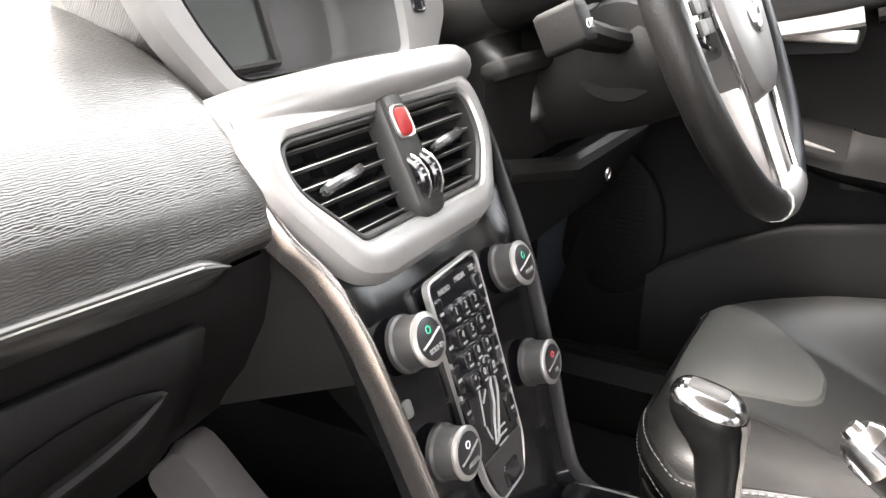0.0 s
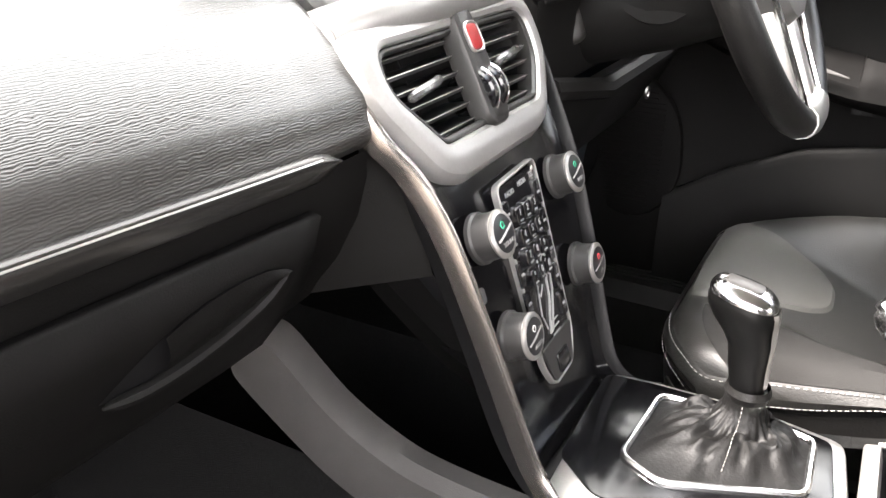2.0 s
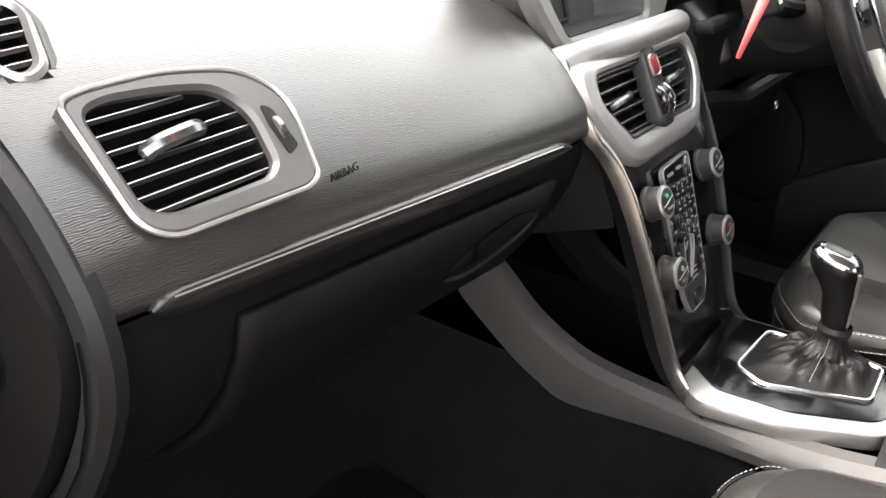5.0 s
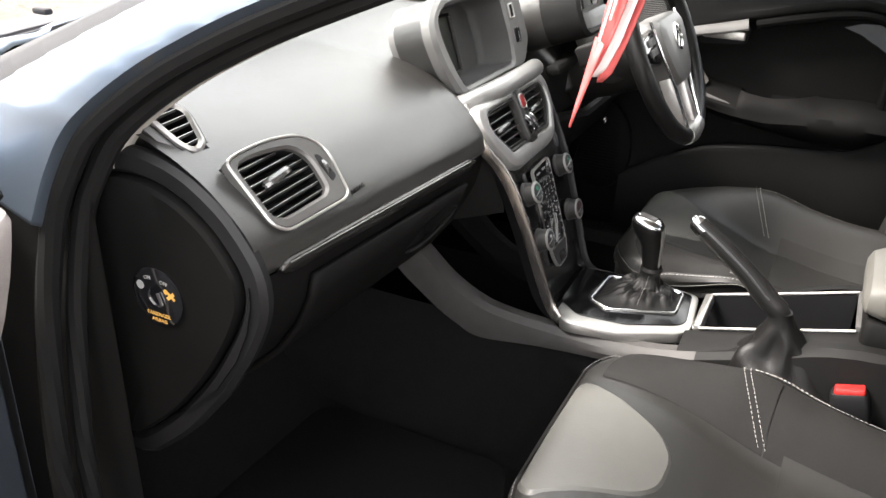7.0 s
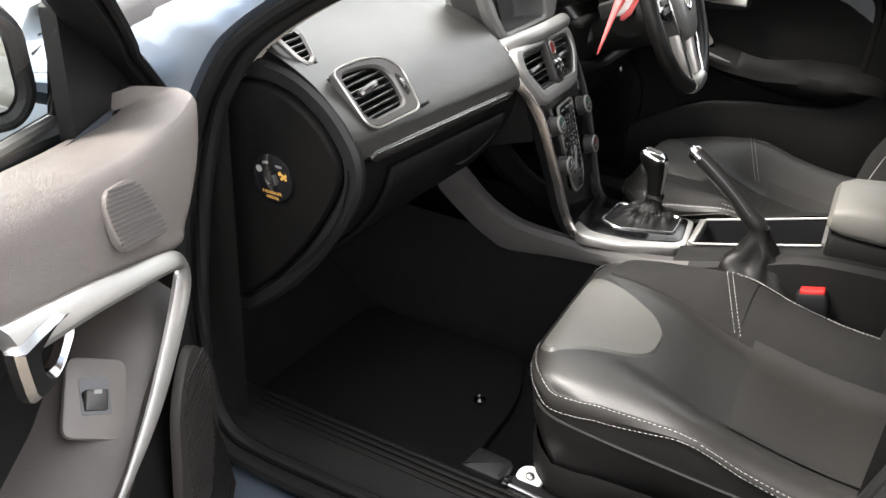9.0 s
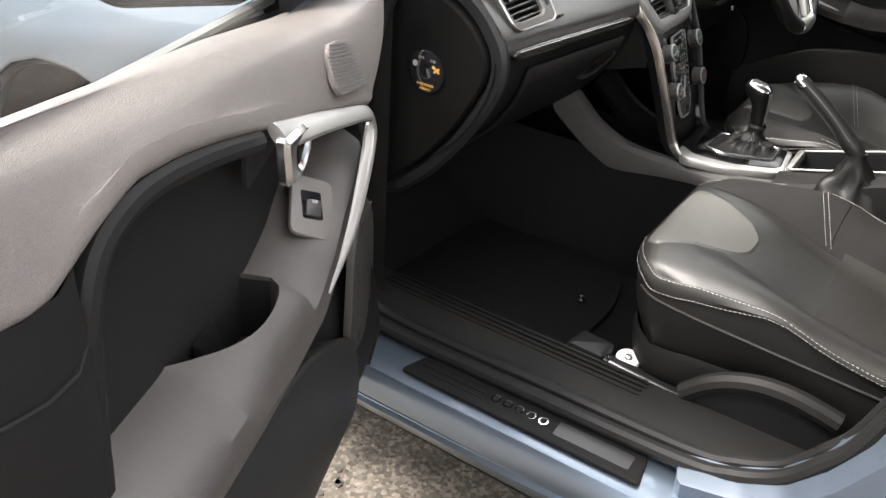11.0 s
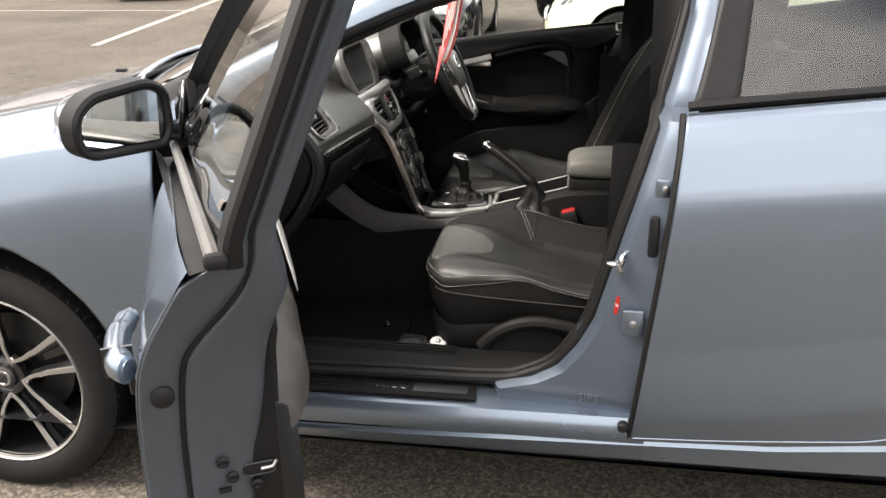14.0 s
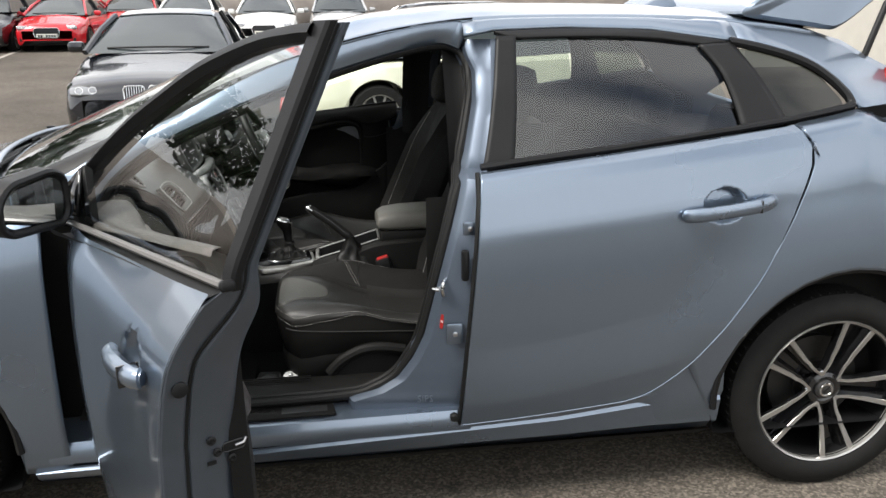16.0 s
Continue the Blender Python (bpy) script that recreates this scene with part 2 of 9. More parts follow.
GLASS = pane_material("window_glass", (0.90, 0.94, 0.92), 0.0, 0.045)
GLASS_REAR = pane_material("tinted_glass", (0.62, 0.66, 0.63), 0.0, 0.10)
GLASS_QUARTER = pane_material("dark_tinted_glass", (0.12, 0.13, 0.12), 0.0, 0.06)
MIRROR = material("mirror", (0.86, 0.90, 0.92), 0.02, metal=1.0, vary=0.01)
RED_PLASTIC = material("red_plastic", (0.34, 0.017, 0.015), 0.35, vary=0.06)
WHITE_INK = material("white_ink", (0.72, 0.72, 0.70), 0.6, vary=0.05)
GREEN_INK = material("green_ink", (0.02, 0.40, 0.22), 0.6, vary=0.05)
RED_DARK = material("dark_red_plastic", (0.20, 0.010, 0.010), 0.30, vary=0.06)
RED_INK = material("red_ink", (0.55, 0.04, 0.04), 0.6, vary=0.05)
CARD_RED = material("card_red", (0.56, 0.10, 0.095), 0.55, vary=0.06)
PAPER = material("white_paper", (0.72, 0.70, 0.68), 0.7, vary=0.06)
STEEL = material("steel", (0.45, 0.45, 0.46), 0.30, metal=1.0, vary=0.08, grain=80)
BRUSHED = material("brushed_plate", (0.05, 0.05, 0.052), 0.35, metal=0.6, vary=0.1)
BRAKE = material("brake_disc", (0.06, 0.058, 0.055), 0.45, metal=0.8, vary=0.2)


def asphalt_material():
    m = bpy.data.materials.new("asphalt")
    m.use_nodes = True
    n, l = m.node_tree.nodes, m.node_tree.links
    b = n["Principled BSDF"]
    b.inputs["Specular IOR Level"].default_value = 0.25
    co = n.new("ShaderNodeTexCoord")
    v1, n1, n2, n3 = n.new("ShaderNodeTexVoronoi"), n.new("ShaderNodeTexNoise"), n.new("ShaderNodeTexNoise"), n.new("ShaderNodeTexNoise")
    v1.inputs["Scale"].default_value = 125
    n1.inputs["Scale"].default_value, n1.inputs["Detail"].default_value = 0.5, 6
    n2.inputs["Scale"].default_value, n2.inputs["Detail"].default_value = 70, 6
    n3.inputs["Scale"].default_value, n3.inputs["Detail"].default_value = 6, 6
    for t in (v1, n1, n2, n3):
        l.new(co.outputs["Object"], t.inputs["Vector"])
    r1 = n.new("ShaderNodeValToRGB")
    e = r1.color_ramp.elements
    e[0].position, e[0].color = 0.05, (0.034, 0.030, 0.026, 1)
    e[1].position, e[1].color = 0.95, (0.200, 0.172, 0.140, 1)
    mid = r1.color_ramp.elements.new(0.5)
    mid.color = (0.080, 0.070, 0.058, 1)
    hs = n.new("ShaderNodeSeparateColor")
    l.new(v1.outputs["Color"], hs.inputs[0])
    mx = n.new("ShaderNodeMath")
    mx.operation = "MULTIPLY_ADD"
    mx.inputs[1].default_value = 0.55
    l.new(hs.outputs[0], mx.inputs[0])
    m2 = n.new("ShaderNodeMath")
    m2.operation = "MULTIPLY"
    m2.inputs[1].default_value = 0.5
    l.new(n2.outputs["Fac"], m2.inputs[0])
    l.new(m2.outputs[0], mx.inputs[2])
    l.new(mx.outputs[0], r1.inputs["Fac"])
    r2 = n.new("ShaderNodeMapRange")
    r2.inputs[1].default_value, r2.inputs[2].default_value, r2.inputs[3].default_value, r2.inputs[4].default_value = 0.33, 0.66, 0.68, 1.22
    l.new(n1.outputs["Fac"], r2.inputs[0])
    r3 = n.new("ShaderNodeMapRange")
    r3.inputs[1].default_value, r3.inputs[2].default_value, r3.inputs[3].default_value, r3.inputs[4].default_value = 0.28, 0.42, 0.55, 1.0
    l.new(n3.outputs["Fac"], r3.inputs[0])
    pm = n.new("ShaderNodeMath")
    pm.operation = "MULTIPLY"
    l.new(r2.outputs[0], pm.inputs[0])
    l.new(r3.outputs[0], pm.inputs[1])
    mu = n.new("ShaderNodeMix")
    mu.data_type, mu.blend_type = "RGBA", "MULTIPLY"
    mu.inputs[0].default_value = 1
    l.new(r1.outputs[0], mu.inputs[6])
    l.new(pm.outputs[0], mu.inputs[7])
    l.new(mu.outputs[2], b.inputs["Base Color"])
    b.inputs["Roughness"].default_value = 0.9
    bb = n.new("ShaderNodeBump")
    bb.inputs["Strength"].default_value, bb.inputs["Distance"].default_value = 0.8, 0.005
    l.new(mx.outputs[0], bb.inputs["Height"])
    l.new(bb.outputs[0], b.inputs["Normal"])
    return m


ASPHALT = asphalt_material()


# ---------------------------------------------------------------- mesh tools
class Form:
    """Vertices and faces of one mesh, gathered from simple pieces."""

    def __init__(self):
        self.v, self.f = [], []

    def add(self, verts, faces):
        k = len(self.v)
        self.v += [tuple(p) for p in verts]
        self.f += [tuple(k + i for i in f) for f in faces]
        return self

    def grid(self, rows, round_u=False, round_v=False, caps=False, flip=False):
        n, m = len(rows), len(rows[0])
        faces = []
        for i in range(n if round_v else n - 1):
            for j in range(m if round_u else m - 1):
                q = (i * m + j, i * m + (j + 1) % m, ((i + 1) % n) * m + (j + 1) % m, ((i + 1) % n) * m + j)
                faces.append(q[::-1] if flip else q)
        if caps:
            faces += [tuple(range(m))[::-1], tuple((n - 1) * m + j for j in range(m))]
        return self.add([p for r in rows for p in r], faces)

    def tube(self, path, r, n=8, closed=False, caps=True, squash=1.0, up=(0, 0, 1)):
        pts = [Vector(p) for p in path]
        rows = []
        for i, p in enumerate(pts):
            a, b = pts[(i - 1) % len(pts) if closed else max(i - 1, 0)], pts[(i + 1) % len(pts) if closed else min(i + 1, len(pts) - 1)]
            d = (b - a).normalized()
            s = d.cross(Vector(up))
            s = s.normalized() if s.length > 1e-4 else d.cross(Vector((1, 0, 0))).normalized()
            u = s.cross(d)
            k = r[i] if isinstance(r, (list, tuple)) else r
            rows.append([p + k * (math.cos(2 * math.pi * j / n) * s + squash * math.sin(2 * math.pi * j / n) * u) for j in range(n)])
        return self.grid(rows, True, closed, caps and not closed)

    def prism(self, poly, m, depth, bevel=0.0):
        """A flat piece: the outline in m's xy plane, standing depth along m's z, its upper edge softened."""
        n = len(poly)
        rows = [[m @ Vector((x, y, 0)) for x, y in poly]]
        if bevel:
            rows.append([m @ Vector((x, y, depth - bevel)) for x, y in poly])
            rows.append([m @ Vector((x, y, depth - bevel * 0.3)) for x, y in inset(poly, bevel * 0.3)])
            rows.append([m @ Vector((x, y, depth)) for x, y in inset(poly, bevel)])
        else:
            rows.append([m @ Vector((x, y, depth)) for x, y in poly])
        return self.grid(rows, True, False, True)

    def ring(self, outer, inner, m, depth, bevel=0.0):
        """A frame between two outlines of equal count."""
        up = [(outer, 0), (outer, depth - bevel), (inset(outer, bevel), depth), (inset(inner, -bevel), depth), (inner, depth - bevel), (inner, 0)]
        rows = [[m @ Vector((x, y, z)) for x, y in poly] for poly, z in up]
        return self.grid(rows, True, True)

    def box(self, size, m, bevel=0.0):
        x, y, z = (s / 2 for s in size)
        if not bevel:
            v = [m @ Vector((a * x, b * y, c * z)) for a in (-1, 1) for b in (-1, 1) for c in (-1, 1)]
            return self.add(v, [(0, 1, 3, 2), (4, 6, 7, 5), (0, 4, 5, 1), (2, 3, 7, 6), (0, 2, 6, 4), (1, 5, 7, 3)])
        b = min(bevel, x, y, z) * 0.98
        rows = []
        for h, k in ((-z, b), (-z + b * 0.3, b * 0.3), (-z + b, 0), (z - b, 0), (z - b * 0.3, b * 0.3), (z, b)):
            rows.append([m @ Vector((px, py, h)) for px, py in rounded_box(2 * (x - k), 2 * (y - k), max(b - k, b * 0.25))])
        return self.grid(rows, True, False, True)

    def lathe(self, profile, m, n=24, caps=True):
        """profile: (radius, height) pairs, turned about m's z."""
        rows = [[m @ Vector((r * math.cos(2 * math.pi * j / n), r * math.sin(2 * math.pi * j / n), h)) for j in range(n)] for r, h in profile]
        return self.grid(rows, True, False, caps)

    def mesh(self, name, sharp=32):
        me = bpy.data.meshes.new(name)
        me.from_pydata(self.v, [], self.f)
        me.validate()
        bm = bmesh.new()
        bm.from_mesh(me)
        bmesh.ops.recalc_face_normals(bm, faces=bm.faces)
        bm.to_mesh(me)
        bm.free()
        me.polygons.foreach_set("use_smooth", [True] * len(me.polygons))
        me.set_sharp_from_angle(angle=radians(sharp))
        return me


def inset(poly, d):
    """The outline moved inwards by d; its turning sense is found first."""
    n = len(poly)
    area = sum(poly[i][0] * poly[(i + 1) % n][1] - poly[(i + 1) % n][0] * poly[i][1] for i in range(n))
    s, out = (1 if area > 0 else -1), []
    for i in range(n):
        (ax, ay), (bx, by), (cx, cy) = poly[i - 1], poly[i], poly[(i + 1) % n]
        e, f = Vector((bx - ax, by - ay)), Vector((cx - bx, cy - by))
        e = e.normalized() if e.length > 1e-9 else f.normalized()
        f = f.normalized() if f.length > 1e-9 else e
        nrm = Vector((-(e.y + f.y), e.x + f.x))
        nrm = nrm.normalized() if nrm.length > 1e-6 else Vector((-e.y, e.x))
        k = d / max(0.5, nrm.dot(Vector((-e.y, e.x))))
        out.append((bx + s * k * nrm.x, by + s * k * nrm.y))
    return out


def rounded(poly, r, n=4):
    """The outline with rounded corners; r may be one number or one a corner."""
    out, k = [], len(poly)
    for i in range(k):
        a, b, c = Vector(poly[i - 1]), Vector(poly[i]), Vector(poly[(i + 1) % k])
        rr = r[i] if isinstance(r, (list, tuple)) else r
        rr = min(rr, (a - b).length * 0.48, (c - b).length * 0.48)
        p, q = b + (a - b).normalized() * rr, b + (c - b).normalized() * rr
        for j in range(n + 1):
            t = j / n
            out.append(tuple((1 - t) ** 2 * p + 2 * t * (1 - t) * b + t * t * q))
    return out


def rounded_box(w, h, r, n=3):
    return rounded([(-w / 2, -h / 2), (w / 2, -h / 2), (w / 2, h / 2), (-w / 2, h / 2)], r, n)


def smooth_path(pts, n=6, closed=False):
    """A curve through the points (Catmull-Rom)."""
    p = [Vector(q) for q in pts]
    out, k = [], len(p)
    for i in range(k if closed else k - 1):
        a, b, c, d = p[(i - 1) % k if closed else max(i - 1, 0)], p[i], p[(i + 1) % k], p[(i + 2) % k if closed else min(i + 2, k - 1)]
        for j in range(n):
            t = j / n
            out.append(0.5 * (2 * b + (c - a) * t + (2 * a - 5 * b + 4 * c - d) * t * t + (3 * b - a - 3 * c + d) * t ** 3))
    if not closed:
        out.append(p[-1])
    return out


def inside(poly, x, y):
    """Whether a point lies in an outline."""
    c = False
    for (ax, ay), (bx, by) in zip(poly, poly[1:] + poly[:1]):
        if (ay > y) != (by > y) and x < ax + (bx - ax) * (y - ay) / (by - ay):
            c = not c
    return c


def interp(x, xs, ys):
    return float(np.interp(x, xs, ys))


def frame_of(origin, right, up):
    """A frame at origin with x along right, z along the outward normal right x up."""
    r = Vector(right).normalized()
    z = r.cross(Vector(up)).normalized()
    u = z.cross(r)
    m = Matrix((r, u, z)).transposed().to_4x4()
    m.translation = Vector(origin)
    return m


def part(name, form, mat, parent, label="", sharp=32):
    ob = new(name, form.mesh(name, sharp) if isinstance(form, Form) else form)
    ob.data.materials.clear()
    ob.data.materials.append(mat)
    ob.parent = parent
    return tagged(ob, label)


def thicken(ob, t, offset=-1.0):
    s = ob.modifiers.new("thickness", "SOLIDIFY")
    s.thickness, s.offset = t, offset
    return ob


def letters(name, text, size, m, mat, parent, depth=0.0006, label=""):
    cu = bpy.data.curves.new(name, "FONT")
    cu.body, cu.size, cu.extrude, cu.align_x, cu.align_y, cu.resolution_u = text, size, depth, "CENTER", "CENTER", 2
    tmp = bpy.data.objects.new(name, cu)
    scene.collection.objects.link(tmp)
    me = bpy.data.meshes.new_from_object(tmp.evaluated_get(bpy.context.evaluated_depsgraph_get()))
    bpy.data.objects.remove(tmp)
    bpy.data.curves.remove(cu)
    me.transform(m)
    me.materials.clear()
    ob = new(name, me)
    me.materials.append(mat)
    ob.parent = parent
    return tagged(ob, label)


# ---------------------------------------------------------------- the car: body
# x runs to the rear from the front axle, y to the car's right, z up from the ground.
SZ = [0.10, 0.17, 0.25, 0.30, 0.36, 0.45, 0.60, 0.75, 0.84, 0.90, 0.95, 0.985, 1.015, 1.2, 1.345, 1.42]
SY = [0.78, 0.82, 0.858, 0.872, 0.884, 0.893, 0.900, 0.902, 0.898, 0.884, 0.872, 0.858, 0.800, 0.725, 0.645, 0.560]


FINE = np.arange(0.05, 1.43, 0.005)
SOFT = [float(np.mean(np.interp(np.linspace(z - 0.009, z + 0.009, 15) if 0.855 < z < 0.965 else np.linspace(z - 0.028, z + 0.028, 15) if z < 0.955 else [z], SZ, SY))) for z in FINE]


def side(x, z):
    """Half width of the body at a height, narrowing to both ends."""
    y = interp(z, FINE, SOFT)
    y -= 0.10 * max(0.0, (-x - 0.1) / 0.8) ** 2
    y -= max(0.0, x - 2.3) ** 2 * (0.25 if z > 1.0 else 0.10)
    return y


def columns(cols, n, m, s, off=0.0, shift=None, dent=None, soft=False):
    """A curved body panel between a lower and an upper line, given as (x, z, x, z) rows, lying on the body side s."""
    t = np.linspace(0, len(cols) - 1, n)
    q = np.array(cols)
    rows = []
    for a in t:
        bx, bz, tx, tz = (float(np.interp(a, range(len(cols)), q[:, k])) for k in range(4))
        row = []
        for j in range(m):
            k = j / (m - 1)
            x, z = bx + (tx - bx) * k, bz + (tz - bz) * k
            zz = z + (shift(x) * (min(1.0, max(0.0, (z - 0.45) / 0.40)) if soft else 1.0) if shift else 0.0)
            row.append((x, s * (side(x, zz) + off - (dent(x, z) if dent else 0.0)), z))
        rows.append(row)
    return Form().grid(rows)


car = tagged(new("car"), "blue-grey metallic five-door hatchback with its front door wide open", "car")

WHEEL_R, ARCH_Z = 0.308, 0.322
BELT = [(0.50, 0.955), (1.0, 0.985), (1.596, 1.008), (1.686, 1.019), (1.988, 1.050), (2.317, 1.091), (2.461, 1.110), (2.661, 1.140)]
FENDER_TOP = [(-0.80, 0.66), (-0.55, 0.755), (-0.2, 0.83), (0.1, 0.885), (0.3, 0.93), (0.5, 0.965)]
PILLAR = [(0.28, 0.745, 0.930), (0.53, 0.700, 1.046), (0.80, 0.662, 1.162), (0.95, 0.642, 1.228), (1.10, 0.625, 1.283), (1.28, 0.608, 1.335),
          (1.48, 0.595, 1.372), (1.70, 0.588, 1.390), (2.10, 0.582, 1.388), (2.40, 0.572, 1.374), (2.65, 0.558, 1.342), (2.85, 0.540, 1.280)]
OPENING = [(0.586, 0.885), (0.614, 0.945), (0.652, 0.998), (0.718, 1.050), (0.792, 1.092), (0.870, 1.128), (1.03, 1.192), (1.209, 1.245), (1.398, 1.297), (1.52, 1.318), (1.578, 1.302),
           (1.600, 1.25), (1.594, 1.168), (1.553, 1.0), (1.492, 0.778), (1.434, 0.553), (1.40, 0.485), (1.359, 0.430), (1.30, 0.395), (1.22, 0.375),
           (0.94, 0.366), (0.76, 0.362), (0.66, 0.366), (0.61, 0.385), (0.578, 0.44), (0.556, 0.55), (0.560, 0.75)]


def belt_at(x):
    return interp(x, [b[0] for b in BELT], [b[1] for b in BELT])


def below_belt(x):
    """How far the shoulder has risen with the belt line, as a drop."""
    return -max(0.0, belt_at(x) - 1.004) if x > 1.5 else 0.0


def win_y(x, z):
    """Half width at the side windows, whose foot follows the rising belt."""
    b = belt_at(x)
    k = min(1.0, max(0.0, (z - b) / (1.36 - b)))
    return side(x, max(z + below_belt(x) * (1 - k), 1.016))


def cup(cx, cz, rx, rz, depth):
    def dent(x, z):
        d = ((x - cx) / rx) ** 2 + ((z - cz) / rz) ** 2
        t = min(1.0, max(0.0, (1 - d) * 2.0))
        return depth * t * t * (3 - 2 * t)
    return dent


def seal_y(x, z):
    """How far out the seal of the door opening lies."""
    base = side(x, max(0.33, z) if z < 0.985 else max(z, 1.016)) - 0.100
    front = interp(z, [0.36, 0.6, 0.85, 1.0, 1.1, 1.2, 1.3], [0.784, 0.768, 0.742, 0.728, 0.703, 0.665, 0.62])
    k = min(1.0, max(0.0, (x - 0.9) / 0.3))
    return front + (base - front) * k


def top_of_fender(x):
    return interp(x, [p[0] for p in FENDER_TOP], [p[1] for p in FENDER_TOP])


def arch(cx, r, a):
    return cx + r * math.cos(a), ARCH_Z + r * math.sin(a)


def front_fender(s):
    cols = [(-0.78, 0.45, -0.80, 0.66), (-0.60, 0.36, -0.65, 0.72), (-0.43, 0.34, -0.50, 0.765)]
    for k in range(13):
        a = math.pi - k * math.pi / 12 * 1.06
        x, z = arch(0.0, 0.385, a)
        tx = -0.42 + 0.82 * k / 12
        cols.append((x, z, tx, top_of_fender(tx)))
    cols += [(0.384, 0.25, 0.44, 0.952), (0.43, 0.245, 0.47, 0.958), (0.494, 0.245, 0.505, 0.962)]
    ob = part("front_fender", columns(cols, 60, 24, s, shift=lambda x: 0.965 - top_of_fender(x)), PAINT, car)
    thicken(ob, 0.006, 1.0 if s > 0 else -1.0)
    lip = Form().tube([(x, s * (side(x, 0.6) - 0.016), z) for x, z in (arch(0.0, 0.380, math.pi * (1 - k / 24)) for k in range(25))], 0.010, 6)
    part("arch_lip", lip, TRIM_BLACK, ob)


REAR_DOOR = [(1.531, 0.301, 1.590, 1.004), (1.60, 0.305, 1.66, 1.012), (1.72, 0.312, 1.78, 1.025), (1.83, 0.322, 1.88, 1.036), (1.93, 0.332, 1.98, 1.047),
             (2.02, 0.345, 2.08, 1.059), (2.09, 0.375, 2.15, 1.067), (2.173, 0.445, 2.21, 1.074), (2.24, 0.523, 2.27, 1.082), (2.30, 0.605, 2.32, 1.088),
             (2.363, 0.700, 2.37, 1.094), (2.405, 0.785, 2.405, 1.098), (2.442, 0.870, 2.435, 1.102), (2.470, 0.945, 2.450, 1.105), (2.490, 1.000, 2.458, 1.106), (2.493, 1.055, 2.458, 1.1065)]


def flare(x, z):
    """How far the body swells out towards the rear wheel arch."""
    t = min(1.0, max(0.0, 1 - (math.hypot(x - 2.647, z - ARCH_Z) - 0.385) / 0.27))
    return 0.020 * t * t * (3 - 2 * t) * min(1.0, max(0.0, (z - 0.38) / 0.18))


def rear_door(s):
    hollow = cup(2.246, 0.905, 0.062, 0.050, 0.034)

    def press(x, z):
        zc = interp(x, [1.52, 1.82, 2.115, 2.3], [0.357, 0.395, 0.458, 0.51])
        d = (z - zc) / (0.16 if z > zc else 0.075)
        return hollow(x, z) - flare(x, z) - 0.009 * max(0.0, 1 - math.sqrt(d * d + 0.012)) * interp(x, [1.53, 1.7, 2.1, 2.25], [0.7, 1.0, 1.0, 0.2])

    ob = part("rear_door", columns(REAR_DOOR, 210, 150, s, shift=below_belt, soft=True, dent=press), PAINT, car, "closed rear passenger door in blue-grey metallic paint")
    thicken(ob, 0.02, 1.0 if s > 0 else -1.0)
    hem = [(1.535, 0.302), (1.72, 0.313), (1.93, 0.333), (2.02, 0.346), (2.09, 0.376), (2.173, 0.446), (2.24, 0.524), (2.30, 0.606), (2.363, 0.701), (2.405, 0.786), (2.442, 0.871), (2.468, 0.940)]
    part("door_hem", Form().tube([(p.x, s * (side(p.x, p.z) - press(p.x, p.z) - 0.001), p.z - 0.001) for p in smooth_path([(x, 0, z) for x, z in hem], 5)], 0.0024, 6), PAINT, ob, "folded lower door edge")
    # black edge seal along the door's front
    f = Form().tube([(1.531 - 0.004 + 0.059 * k / 12, s * (side(1.55, 0.301 + 0.70 * k / 12) - 0.006), 0.301 + 0.70 * k / 12) for k in range(13)], 0.007, 6)
    part("edge_seal", f, RUBBER, ob)
    # belt strip
    pts = [(x, s * (side(x, 1.004) - 0.012), interp(x, [b[0] for b in BELT], [b[1] for b in BELT]) + 0.006) for x in np.linspace(1.596, 2.66, 20)]
    part("belt_strip", Form().tube(pts, 0.011, 8, squash=0.9), TRIM_BLACK, ob)
    # window frame: B-post trim, top rail, C-post trim
    def flat(poly, off, name, mat, parent, thick=0.010):
        q = [(x, s * (win_y(x, z) + off), z) for x, z in poly]
        p = part(name, Form().add(q, [tuple(range(len(q)))]), mat, parent)
        thicken(p, thick, 1.0 if s > 0 else -1.0)
        return p

    def strip(lo, hi, off, name, mat, parent, n=14, m=6):
        lo, hi = smooth_path([(a, b, 0) for a, b in lo], 6), smooth_path([(a, b, 0) for a, b in hi], 6)
        rows = []
        for a, b in zip(lo, hi):
            rows.append([(a.x + (b.x - a.x) * k / m, s * (win_y(a.x + (b.x - a.x) * k / m, a.y + (b.y - a.y) * k / m) + off), a.y + (b.y - a.y) * k / m) for k in range(m + 1)])
        p = part(name, Form().grid(rows), mat, parent)
        if mat not in (GLASS_REAR, GLASS_QUARTER):
            thicken(p, 0.012, 1.0 if s > 0 else -1.0)
        return p

    strip([(1.603, 1.010), (1.625, 1.10), (1.648, 1.22), (1.668, 1.345)], [(1.688, 1.020), (1.698, 1.10), (1.710, 1.22), (1.722, 1.345)], 0.004, "pillar_trim", TRIM_BLACK, ob)
    strip([(1.665, 1.357), (1.867, 1.362), (2.109, 1.355), (2.335, 1.322)], [(1.720, 1.338), (1.90, 1.341), (2.10, 1.335), (2.255, 1.316)], 0.003, "top_rail", TRIM_BLACK, ob)
    strip([(2.240, 1.315), (2.285, 1.25), (2.310, 1.17), (2.322, 1.094)], [(2.340, 1.320), (2.385, 1.25), (2.425, 1.18), (2.458, 1.111)], 0.004, "pillar_trim", TRIM_BLACK, ob)
